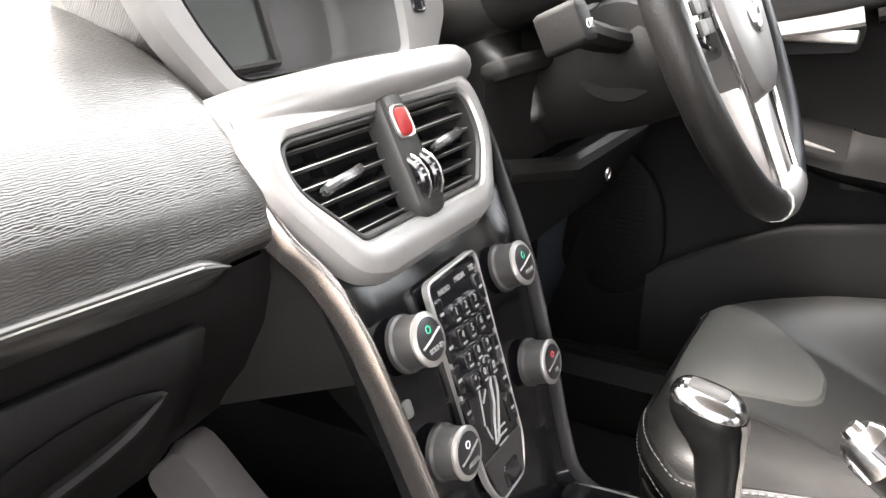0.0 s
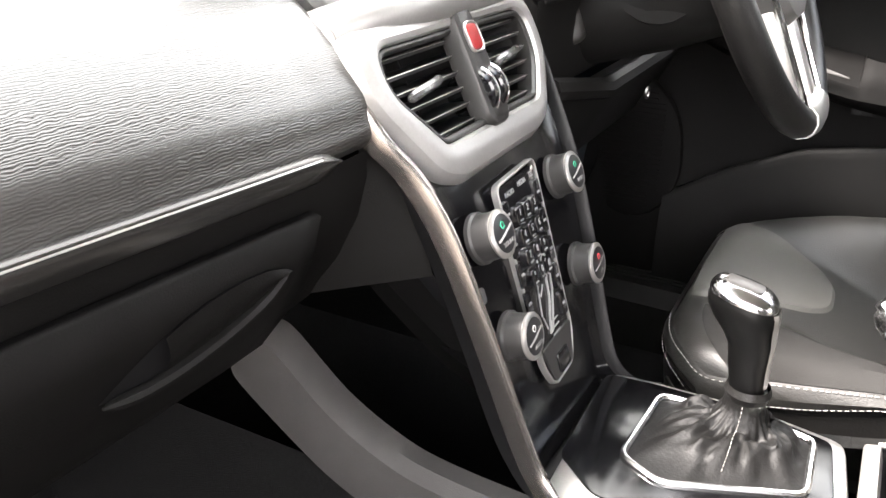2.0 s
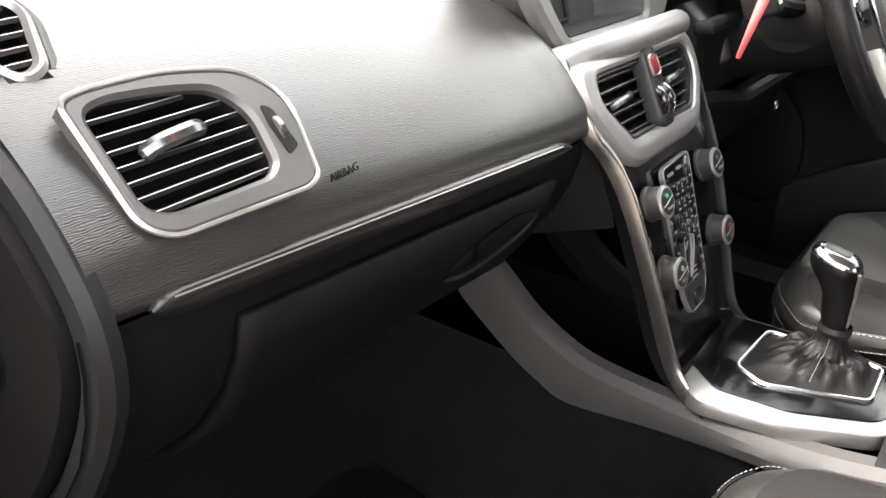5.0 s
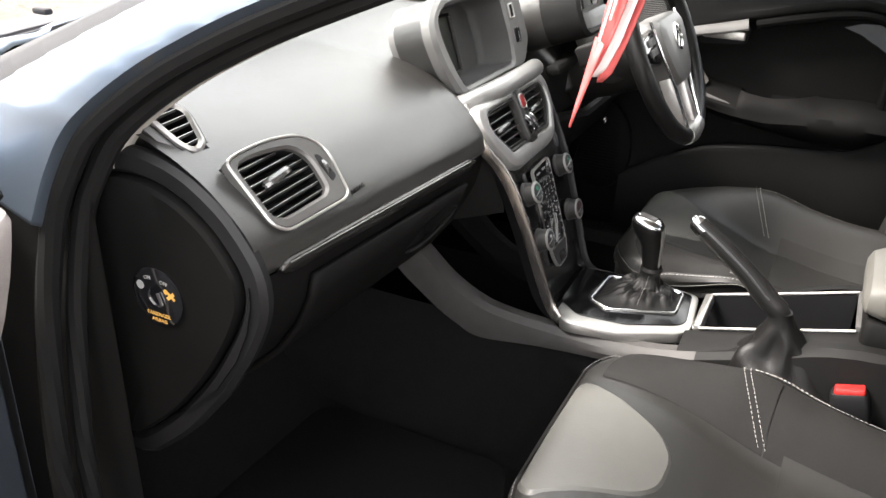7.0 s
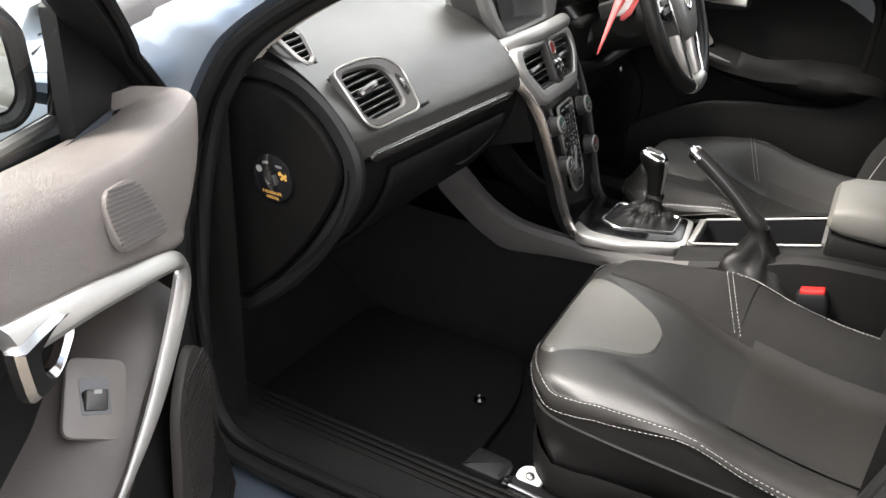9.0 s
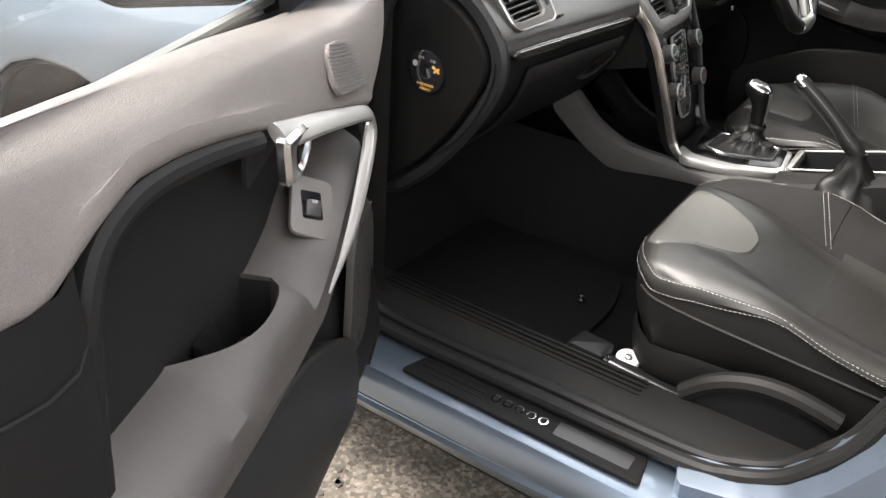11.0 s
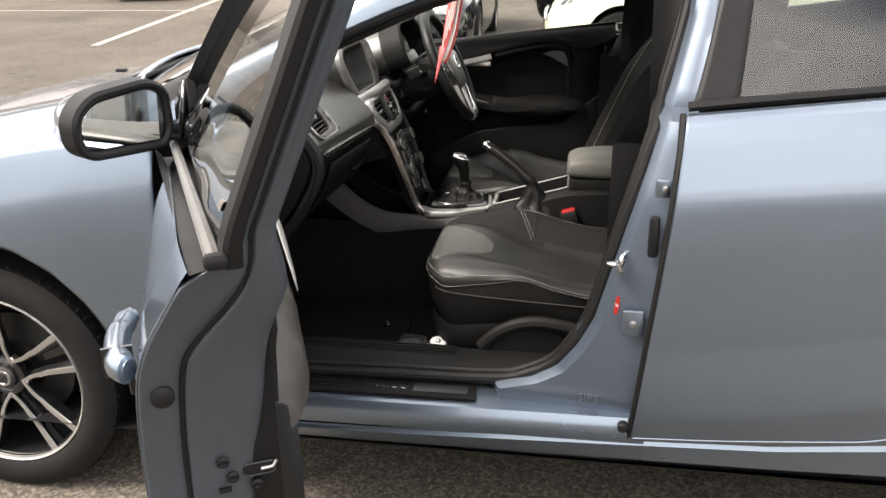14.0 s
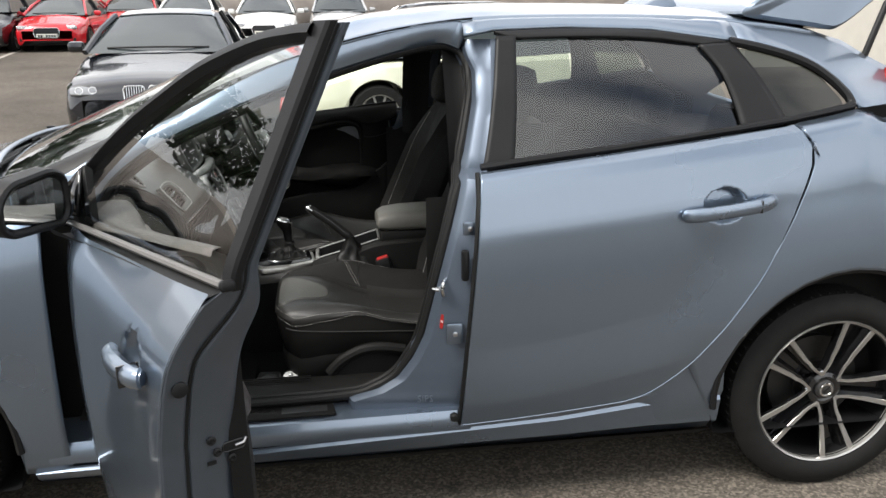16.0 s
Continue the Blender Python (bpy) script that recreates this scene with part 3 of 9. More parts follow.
    # the pane and the small quarter pane behind it
    strip([(1.690, 1.022), (1.98, 1.052), (2.15, 1.073), (2.320, 1.097)], [(1.722, 1.338), (1.90, 1.341), (2.10, 1.335), (2.25, 1.316)], -0.010, "pane", GLASS_REAR, ob).visible_shadow = False
    strip([(2.440, 1.112), (2.53, 1.127), (2.59, 1.137), (2.640, 1.146)], [(2.318, 1.308), (2.46, 1.285), (2.56, 1.248), (2.635, 1.165)], -0.006, "quarter_pane", GLASS_QUARTER, ob).visible_shadow = False
    edge = [(2.335, 1.322), (2.42, 1.304), (2.513, 1.277), (2.58, 1.245), (2.630, 1.205), (2.662, 1.165), (2.655, 1.143), (2.60, 1.132), (2.53, 1.121), (2.462, 1.111)]
    part("quarter_frame", Form().tube([(x, s * (win_y(x, z) - 0.002), z) for x, z in [tuple(p)[:2] for p in smooth_path([(a, b, 0) for a, b in edge], 5)]], 0.013, 8), TRIM_BLACK, ob)
    # pull handle over its recess
    hd = part("door_handle", Form().tube(smooth_path([(2.128, s * 0.902, 0.882), (2.145, s * 0.922, 0.886), (2.20, s * 0.936, 0.894), (2.27, s * 0.939, 0.903), (2.33, s * 0.934, 0.911), (2.362, s * 0.918, 0.915), (2.372, s * 0.905, 0.916)], 5),
                                         [0.010, 0.013, 0.015, 0.0155, 0.016, 0.016] + [0.0165] * 14 + [0.017] * 8 + [0.015, 0.013, 0.010], 10, squash=1.15), PAINT, ob, "blue-grey pull handle")
    part("key_cap", Form().box((0.004, 0.03, 0.034), pose(2.322, s * 0.936, 0.910)), GLOSS_BLACK, hd)
    return ob


def rear_quarter(s):
    cols = []
    top = [(2.176, 0.445), (2.24, 0.523), (2.30, 0.607), (2.366, 0.703), (2.410, 0.79), (2.450, 0.875), (2.480, 0.95), (2.500, 1.005), (2.499, 1.06), (2.462, 1.108), (2.56, 1.122), (2.665, 1.14),
           (2.74, 1.13), (2.82, 1.10), (2.92, 1.06), (3.02, 1.02), (3.12, 0.99)]
    for k, (tx, tz) in enumerate(top):
        a = math.pi * (1.03 - 1.06 * k / (len(top) - 1))
        x, z = arch(2.647, 0.385, a)
        cols.append((x, z, tx, tz))
    cols += [(3.06, 0.30, 3.24, 0.95), (3.25, 0.27, 3.32, 0.90), (3.40, 0.30, 3.40, 0.80)]
    ob = part("rear_quarter", columns(cols, 90, 40, s, shift=lambda x: below_belt(x) if x < 2.66 else below_belt(2.66) * max(0.0, 1 - (x - 2.66) / 0.5), soft=True, dent=lambda x, z: -flare(x, z)), PAINT, car)
    thicken(ob, 0.006, 1.0 if s > 0 else -1.0)
    part("arch_lip", Form().tube([(x, s * (side(x, 0.6) - 0.016 + flare(x, z)), z) for x, z in (arch(2.647, 0.380, math.pi * (1.02 - 1.04 * k / 24)) for k in range(25))], 0.010, 6), TRIM_BLACK, ob)
    # rear pillar, from the quarter pane up to the roof and down to the tail
    lo = [(2.352, 1.3235), (2.42, 1.310), (2.513, 1.284), (2.585, 1.250), (2.640, 1.205), (2.672, 1.160), (2.72, 1.105), (2.80, 1.06), (2.90, 1.01)]
    hi = [(2.354, 0.5735, 1.3765), (2.45, 0.568, 1.366), (2.55, 0.563, 1.356), (2.65, 0.558, 1.342), (2.73, 0.575, 1.318), (2.80, 0.592, 1.277), (2.88, 0.610, 1.235), (2.96, 0.630, 1.17), (3.03, 0.655, 1.12)]
    rows = []
    for i, ((x, z), (hx, hy, hz)) in enumerate(zip(lo, hi)):
        y0 = win_y(x, z) + 0.003
        bulge = 0.010 * max(0.0, 1 - i / 4)
        rows.append([(x + (hx - x) * k / 8, s * (y0 + (hy - y0) * (k / 8) ** (1 + 0.15 * min(1.0, i / 3))), z + (hz - z) * k / 8 + bulge * math.sin(math.pi * k / 8)) for k in range(9)])
    thicken(part("rear_pillar", Form().grid(rows), PAINT, ob), 0.006, 1.0 if s > 0 else -1.0)


def roof_and_glass():
    P = smooth_path(PILLAR, 6)
    rows = []
    for p in P:
        if p.x < 1.12 or p.x > 2.70:
            continue
        crown = 0.045 * min(1, (p.x - 0.9) / 0.5)
        lead = 0.13 * max(0, 1 - (p.x - 1.12) / 0.5)
        rows.append([(p.x - lead * (1 - (j / 10 - 1) ** 2), p.y * (j / 10 - 1), p.z + crown * (1 - abs(j / 10 - 1) ** 2.4)) for j in range(21)])
    roof = part("roof", Form().grid(rows), PAINT, car)
    thicken(roof, 0.010, -1)
    part("headliner", Form().grid([[(x, y * 0.97, z - 0.035) for x, y, z in r] for r in rows]), HEADLINER, roof, "pale cloth headliner")
    # shark-fin aerial
    fin = [(0, 0), (0.16, 0), (0.145, 0.035), (0.11, 0.052), (0.06, 0.035), (0.02, 0.012)]
    f = Form()
    m = frame_of((2.30, 0.018, 1.405), (1, 0, 0), (0, 0, 1))
    f.prism(rounded(fin, 0.012), m, 0.036, 0.010)
    part("roof_aerial", f, PAINT, roof)
    # windscreen
    rows = []
    for p in P:
        if p.x > 1.16:
            continue
        k = (p.x - 0.28) / 0.88
        lead = 0.20 * (1 - k) + 0.13 * k
        rows.append([(p.x - lead * (1 - (j / 12 - 1) ** 2), p.y * 0.985 * (j / 12 - 1), p.z + 0.002 + 0.03 * k * (1 - (j / 12 - 1) ** 2)) for j in range(25)])
    part("windscreen", Form().grid(rows), GLASS, car, "clear curved windscreen").visible_shadow = False
    # pillars beside it, down to the door opening
    for s in (-1, 1):
        rows, strip = [], []
        op = smooth_path([(x, 0, z) for x, z in OPENING[:11]], 8)
        n = len(op)
        for i, o in enumerate(op):
            px = interp(o.x, [0.53, 0.72, 1.03, 1.40, 1.578], [0.30, 0.62, 0.98, 1.38, 1.60])
            q = min(P, key=lambda v: abs(v.x - px))
            ys = seal_y(o.x, o.z)
            k = interp(o.x, [0.5, 0.9, 1.1], [0.62, 0.75, 0.97])
            c = Vector((o.x + (q.x - o.x) * k, ys + 0.030 + (q.y - ys - 0.03) * k * 0.45, o.z + (q.z - o.z) * k + 0.004))
            e = Vector((o.x - 0.004, ys + 0.022, o.z + 0.008))
            rows.append([(o.x, s * (ys - 0.02), o.z), (o.x, s * (ys + 0.008), o.z)] + [(e.x + (c.x - e.x) * j / 4, s * (e.y + (c.y - e.y) * j / 4 + 0.006 * math.sin(math.pi * j / 4)), e.z + (c.z - e.z) * j / 4) for j in range(5)] + [(c.x + (q.x - c.x) * 0.08, s * (c.y + (q.y - c.y) * 0.08), c.z + (q.z - c.z) * 0.10)])
            strip.append([(c.x, s * (c.y - 0.002), c.z), (c.x + (q.x - c.x) * 0.5, s * (c.y + (q.y - c.y) * 0.5 + 0.004), c.z + (q.z - c.z) * 0.5 + 0.006), (q.x, s * q.y, q.z + 0.003), (q.x - 0.02, s * (q.y - 0.02), q.z)])
        thicken(part("pillar_a", Form().grid(rows), PAINT, car), 0.006, 1.0 if s > 0 else -1.0)
        part("windscreen_trim", Form().grid(strip), TRIM_BLACK, car, "black trim beside the windscreen")
        rows = []
        for x in np.linspace(1.58, 2.36, 20):
            q = min(P, key=lambda v: abs(v.x - x))
            z = interp(x, [1.58, 1.665, 1.867, 2.109, 2.335], [1.345, 1.360, 1.365, 1.358, 1.326])
            y0 = win_y(x, z) + 0.003
            rows.append([(x, s * (y0 + (q.y - y0) * k / 6), z + (q.z - z) * k / 6 + 0.010 * math.sin(math.pi * k / 6)) for k in range(7)])
        thicken(part("roof_rail", Form().grid(rows), PAINT, car), 0.008, 1.0 if s > 0 else -1.0)


def bonnet_and_cowl():
    rows = []
    for x in np.linspace(-0.80, 0.36, 26):
        zt, half = top_of_fender(x), side(x, 0.965) - 0.004
        back = 0.14 * max(0, (x + 0.1) / 0.46) ** 2
        rows.append([(x - back * (1 - abs(y) ** 2) + 0.12 * max(0, x / 0.36) * abs(y) ** 3, half * y, zt + 0.085 * (1 - abs(y) ** 2.2) + (0.012 if 0.62 < abs(y) < 0.8 else 0.0)) for y in np.linspace(-1, 1, 33)])
    ob = part("bonnet", Form().grid(rows), PAINT, car)
    thicken(ob, 0.012, -1)
    for y in (-0.38, 0.38):
        part("washer_jet", Form().box((0.03, 0.016, 0.010), pose(0.17, y, 1.002), 0.004), TRIM_BLACK, ob)
    # black well with the wipers, under the windscreen's foot
    rows = []
    for y in np.linspace(-0.80, 0.80, 25):
        k = (y / 0.80) ** 2
        rows.append([(0.14 + 0.22 * k, y, 0.985 - 0.04 * k), (0.17 + 0.22 * k, y, 0.955 - 0.04 * k), (0.24 + 0.19 * k, y, 0.960 - 0.035 * k), (0.32 + 0.12 * k, y, 0.975 - 0.03 * k)])
    cowl = part("wiper_well", Form().grid(rows), TRIM_BLACK, car)
    for y0, y1 in ((-0.60, 0.02), (0.05, 0.66)):
        pth = smooth_path([(0.20 + 0.10 * (y / 0.8) ** 2 + 0.05 * (y - y0) / (y1 - y0), y, 0.985 - 0.02 * (y / 0.8) ** 2 + 0.015) for y in np.linspace(y0, y1, 8)], 3)
        w = part("wiper", Form().tube(pth, 0.008, 6), TRIM_BLACK, cowl)
        part("wiper_blade", Form().tube([(p.x + 0.03, p.y, p.z + 0.004) for p in pth], 0.006, 6), RUBBER, w)


def sills(s):
    sec = [(0.735, 0.342), (0.745, 0.346), (0.775, 0.343), (0.838, 0.336), (0.860, 0.330), (0.868, 0.315), (0.872, 0.292), (0.868, 0.272), (0.862, 0.268)]
    rows = []
    for x in np.linspace(0.44, 1.56, 36):
        lift = 0.012 * (x - 0.44) / 1.1
        rows.append([(x, s * y, z + lift) for y, z in sec])
    ob = part("sill", Form().grid(rows), PAINT, car, "painted door sill")
    low = [(0.862, 0.270), (0.858, 0.262), (0.864, 0.255), (0.850, 0.225), (0.80, 0.185), (0.70, 0.180)]
    rows = []
    for x in np.linspace(0.40, 2.30, 40):
        lift = interp(x, [0.4, 0.95, 1.54, 1.83, 2.11, 2.27], [-0.01, 0.0, 0.024, 0.037, 0.068, 0.066])
        rows.append([(x, s * y, z + lift * k) for (y, z), k in zip(low, (1, 1, 0.9, 0.25, 0.15, 0.1))])
    rk = part("rocker", Form().grid(rows), PAINT, car, "lower sill skirt")
    rows = []
    for x in np.linspace(1.54, 2.30, 20):
        lift = interp(x, [0.4, 0.95, 1.54, 1.83, 2.11, 2.27], [-0.01, 0.0, 0.024, 0.037, 0.068, 0.066])
        rows.append([(x, s * 0.864, 0.264 + lift), (x, s * 0.874, 0.285 + lift), (x, s * 0.868, 0.31 + lift + 0.10 * max(0, x - 2.0) / 0.27), (x, s * 0.84, 0.34 + lift + 0.10 * max(0, x - 2.0) / 0.27)])
    part("rocker_upper", Form().grid(rows), PAINT, rk)
    rows = []
    for x in np.linspace(2.0, 2.268, 14):
        z0 = 0.238
        z1 = interp(x, [2.0, 2.09, 2.173, 2.24, 2.30], [0.35, 0.385, 0.455, 0.533, 0.61])
        rows.append([(x, s * (side(x, z0 + (z1 - z0) * k / 6) - 0.005 - 0.022 * max(0.0, 1 - (x - 2.0) / 0.12)), z0 + (z1 - z0) * k / 6) for k in range(7)])
    part("rocker_rear", Form().grid(rows), PAINT, rk)
    part("rocker_underside", Form().grid([[(x, s * 0.84, 0.21), (x, s * 0.78, 0.165), (x, s * 0.60, 0.16)] for x in (0.38, 1.3, 2.28)]), TRIM_BLACK, rk)
    return ob


def pillar_b(s):
    """Painted post between the doors: from the opening's seal out to the rear door's edge."""
    rows = []
    for z in [0.345 + 0.99 * (k / 79) ** 1.7 for k in range(80)]:
        o = [p for p in OPENING[10:20]]
        xs = interp(z, [p[1] for p in o[::-1]], [p[0] for p in o[::-1]])
        xe = 1.585 + 0.085 * (z - 0.3) + (0.03 if z > 1.0 else 0)
        y = side(1.5, max(z, 0.30)) if z < 0.985 else side(1.5, max(z, 1.016))
        w = xe - xs
        rows.append([(xs - 0.012, s * (y - 0.125), z), (xs + 0.004, s * (y - 0.095), z), (xs + 0.013, s * (y - 0.064), z),
                     (xs + 0.022, s * (y - 0.056), z), (xs + 0.022 + 0.2 * w, s * (y - 0.052), z), (xs + 0.022 + 0.36 * w, s * (y - 0.048), z),
                     (xs + 0.62 * w, s * (y - 0.043), z), (xs + 0.76 * w, s * (y - 0.037), z), (xe - 0.045, s * (y - 0.034), z), (xe, s * (y - 0.030), z)])
    # shade is in the paint colour, deeper on the far post
    ob = part("pillar_b", Form().grid(rows), PAINT_IN_SHADED if s > 0 else PAINT_JAMB_SHADED, car)
    return ob


for s in (-1, 1):
    front_fender(s)
    rear_door(s)
    rear_quarter(s)
    sills(s)
roof_and_glass()
bonnet_and_cowl()
post = pillar_b(-1)
pillar_b(1)


def on_side(x, z, off):
    return Vector((x, -(side(x, z) + off), z))


# seal round the opening: an outer lip and a fat inner bulb
loop = smooth_path([(x, 0, z) for x, z in OPENING], 5, True)
for k, (n_, y_, r_) in enumerate(((0.0, 0.0, 0.0130), (0.013, 0.026, 0.0115))):
    pts = []
    for i, p in enumerate(loop):
        a, b = loop[i - 1], loop[(i + 1) % len(loop)]
        t = (b - a).normalized()
        nx, nz = t.z, -t.x
        f_ = interp(p.x, [0.95, 1.25], [1.0, 0.3]) * interp(p.z, [0.36, 0.55], [0.3, 1.0])
        pts.append((p.x + nx * n_ * f_, -(seal_y(p.x, p.z) - y_), p.z + nz * n_ * f_))
    part("door_seal", Form().tube(pts, r_, 10, True), RUBBER, car, "black rubber door seal")

# fittings on the post
f = Form()
st = on_side(1.491, 0.699, -0.052)
f.tube(smooth_path([st + Vector((0.004, 0.012, 0.020)), st + Vector((-0.004, -0.018, 0.020)), st + Vector((-0.008, -0.024, 0.004)), st + Vector((-0.004, -0.018, -0.016)), st + Vector((0.004, 0.012, -0.016))], 4), 0.005, 8)
f.tube(smooth_path([st + Vector((-0.002, 0.0, 0.003)), st + Vector((-0.02, -0.014, 0.002)), st + Vector((-0.034, -0.012, 0.004))], 4), [0.007] * 5 + [0.006, 0.005, 0.004, 0.003], 8)
part("door_striker", f, CHROME, post, "bright steel door striker")
f = Form()
m = frame_of(on_side(1.484, 0.603, -0.054), (1, 0, 0), (0.12, 0, 1))
f.prism(rounded([(-0.006, -0.020), (0.001, -0.022), (0.005, -0.005), (0.005, 0.020), (-0.001, 0.021), (-0.005, 0.0)], 0.005), m, 0.0015)
stk = part("warning_sticker", f, RED_PLASTIC, post, "small red warning sticker")
f = Form()
f.box((0.0012, 0.010, 0.001), m @ pose(0, 0, 0.002, 0, 0, 35)).box((0.0012, 0.006, 0.001), m @ pose(0, 0, 0.002, 0, 0, -50))
part("sticker_mark", f, WHITE_INK, stk)
for x, z, w, h in ((1.506, 0.571, 0.045, 0.058), (1.548, 0.862, 0.036, 0.036)):
    m = frame_of(on_side(x + 0.012, z, -0.038), (1, 0, 0), (0.1, 0, 1))
    f = Form().prism(rounded_box(w, h, 0.005), m, 0.005, 0.002)
    pl = part("hinge_plate", f, PAINT, post)
    part("plate_screw", Form().lathe([(0.007, 0), (0.007, 0.004), (0.004, 0.005)], m @ pose(0, 0, 0.005), 10), STEEL, pl)
m = frame_of(on_side(1.545, 0.765, -0.037), (1, 0, 0), (0.1, 0, 1))
part("check_bracket", Form().prism(rounded_box(0.020, 0.085, 0.008), m, 0.012, 0.004), TRIM_BLACK, post)
m = frame_of(on_side(1.513, 0.327, -0.012), (1, 0, 0), (0, 0, 1))
part("sill_plug", Form().lathe([(0.012, 0), (0.012, 0.012), (0.008, 0.016)], m, 12), RUBBER, post)
m = frame_of(on_side(1.436, 0.374, -0.0415), (1, 0, -0.04), (0.0, 0.12, 1))
letters("stamped_letters", "SIPS", 0.027, m, PAINT, post, 0.002, "letters pressed into the painted metal")
f = Form().tube(smooth_path([on_side(1.30, 0.357, -0.077), on_side(1.37, 0.343, -0.068), on_side(1.45, 0.338, -0.052), on_side(1.50, 0.337, -0.045)], 4), 0.004, 6)
part("pressed_edge", f, PAINT, post)

# scuff plate on the sill
m = frame_of((0.975, -0.815, 0.3475), (1, 0, 0.010), (0, 0.995, 0.10))
outline = rounded([(-0.215, -0.030), (0.215, -0.030), (0.205, 0.034), (-0.190, 0.034)], [0.010, 0.008, 0.012, 0.022])
plate = part("scuff_plate", Form().prism(outline, m, 0.006, 0.003), PLASTIC, car, "black scuff plate with a bright name inlay")
f = Form()
for v in (-0.012, 0.000, 0.012):
    f.box((0.125, 0.0035, 0.0016), m @ pose(-0.125, v, 0.0066))
part("scuff_rib", f, TRIM_BLACK, plate)
part("bright_inlay", Form().prism(rounded_box(0.125, 0.030, 0.003), m @ pose(0.128, 0.0, 0.0056), 0.0012), BRUSHED, plate)
f = Form()
for k in range(5):
    u = -0.044 + k * 0.0215
    f.ring([(u + 0.0085 * math.cos(a), 0.0085 * math.sin(a)) for a in np.linspace(0, 2 * math.pi, 13)[:-1]], [(u + 0.0058 * math.cos(a), 0.0062 * math.sin(a)) for a in np.linspace(0, 2 * math.pi, 13)[:-1]], m @ pose(0, 0, 0.0058), 0.0014)
part("name_badge", f, CHROME, plate)

# under the car
part("underbody", Form().box((4.0, 1.30, 0.08), pose(1.35, 0, 0.22)), TRIM_BLACK, car)


def wheel(x, s, turn):
    """Alloy wheel with five double spokes: bright-cut edges on black."""
    m = frame_of((x, s * 0.765, WHEEL_R), (1, 0, 0) if s < 0 else (-1, 0, 0), (0, 0, 1))
    w = new("wheel")
    w.parent = car
    tagged(w, "black tyre on a machined five-spoke alloy rim")
    R = WHEEL_R
    sec = [(0.215, -0.10), (0.245, -0.105), (0.275, -0.103), (0.300, -0.092), (R, -0.070), (R + 0.001, 0.06), (0.308, 0.085), (0.290, 0.100), (0.268, 0.108), (0.245, 0.106), (0.232, 0.098), (0.225, 0.088), (0.215, 0.086)]
    part("tyre", Form().lathe(sec, m, 64, False), TYRE, w, "black tyre with moulded sidewall")
    f = Form()
    for k in range(72):
        a = 2 * math.pi * k / 72
        f.box((0.009, 0.0045, 0.040), m @ pose(0, 0, 0, 0, 0, math.degrees(a)) @ pose(R - 0.003, 0, 0.058, 0, 10, 28))
    part("tread_band", f, TYRE, w)
    f = Form().lathe([(0.226, 0.088), (0.229, 0.094), (0.226, 0.098), (0.221, 0.095), (0.217, 0.080)], m, 64, False)
    rim = part("rim_edge", f, SATIN, w, "machined rim edge")
    part("barrel", Form().lathe([(0.219, 0.084), (0.212, 0.04), (0.205, -0.06), (0.05, -0.062)], m, 48, False), TRIM_BLACK, w)
    part("brake_disc", Form().lathe([(0.145, -0.02), (0.145, 0.0), (0.07, 0.0), (0.07, 0.018), (0.0, 0.018)], m, 40, False), BRAKE, w)
    dark, bright = Form(), Form()
    for k in range(5):
        a0 = math.radians(72 * k + turn)
        for e in (-1, 1):
            # the two arms of a V: from the hub out to the rim
            pts = [(0.046, e * 35.0), (0.056, e * 29.0), (0.072, e * 20.5), (0.092, e * 16.5), (0.108, e * 15.8), (0.130, e * 13.5), (0.219, e * 12.2)]
            q = [Vector((r * math.cos(a0 + math.radians(g)), r * math.sin(a0 + math.radians(g)), 0.086 - 0.024 * (1 - r / 0.22))) for r, g in pts]
            wd = [0.0036, 0.0044, 0.0050, 0.0055, 0.0062, 0.0072, 0.0092]
            rows, back = [], []
            for i, p in enumerate(q):
                d = (q[min(i + 1, 6)] - q[max(i - 1, 0)]).normalized()
                t = Vector((-d.y, d.x, 0))
                rows.append([m @ (p - t * wd[i]), m @ (p - t * wd[i] * 0.8 + Vector((0, 0, 0.003))), m @ (p + t * wd[i] * 0.8 + Vector((0, 0, 0.003))), m @ (p + t * wd[i])])
                # black web reaching towards the next V's arm
                back.append([m @ (p - t * wd[i] + Vector((0, 0, -0.012))), m @ (p - t * wd[i] + Vector((0, 0, -0.001))), m @ (p + t * wd[i] + Vector((0, 0, -0.001))), m @ (p + t * wd[i] + Vector((0, 0, -0.030)))])
            bright.grid(rows)
            dark.grid(back)
        # black web between neighbouring V's
        web = [[m @ Vector((r * math.cos(a0 + math.radians(g)), r * math.sin(a0 + math.radians(g)), 0.074 - 0.022 * (1 - r / 0.22) - (0.030 if abs(g) < 7 else 0.006))) for g in np.linspace(-h, h, 7)] for r, h in ((0.045, 30), (0.072, 18), (0.10, 14), (0.15, 11.5), (0.219, 10.5))]
        dark.grid(web)
        # dip of the V at the hub
    hubp = [(0.055, 0.050), (0.052, 0.066), (0.040, 0.070), (0.030, 0.066)]
    dark.lathe(hubp, m, 30)
    part("spoke_web", dark, GLOSS_BLACK, w, "gloss black spokes")
    part("spoke_face", bright, SATIN, w, "machined spoke faces")
    part("hub_cap", Form().lathe([(0.029, 0.066), (0.029, 0.073), (0.024, 0.077), (0.012, 0.0785), (0.0, 0.079)], m, 24), KNOB, w)
    part("cap_ring", Form().lathe([(0.022, 0.0782), (0.021, 0.0800), (0.016, 0.0802), (0.015, 0.0788)], m, 24, False), CHROME, w, "bright emblem ring")
    part("hub_emblem", Form().box((0.034, 0.004, 0.002), m @ pose(0, 0, 0.0795, 0, 0, 45)), GLOSS_BLACK, w)
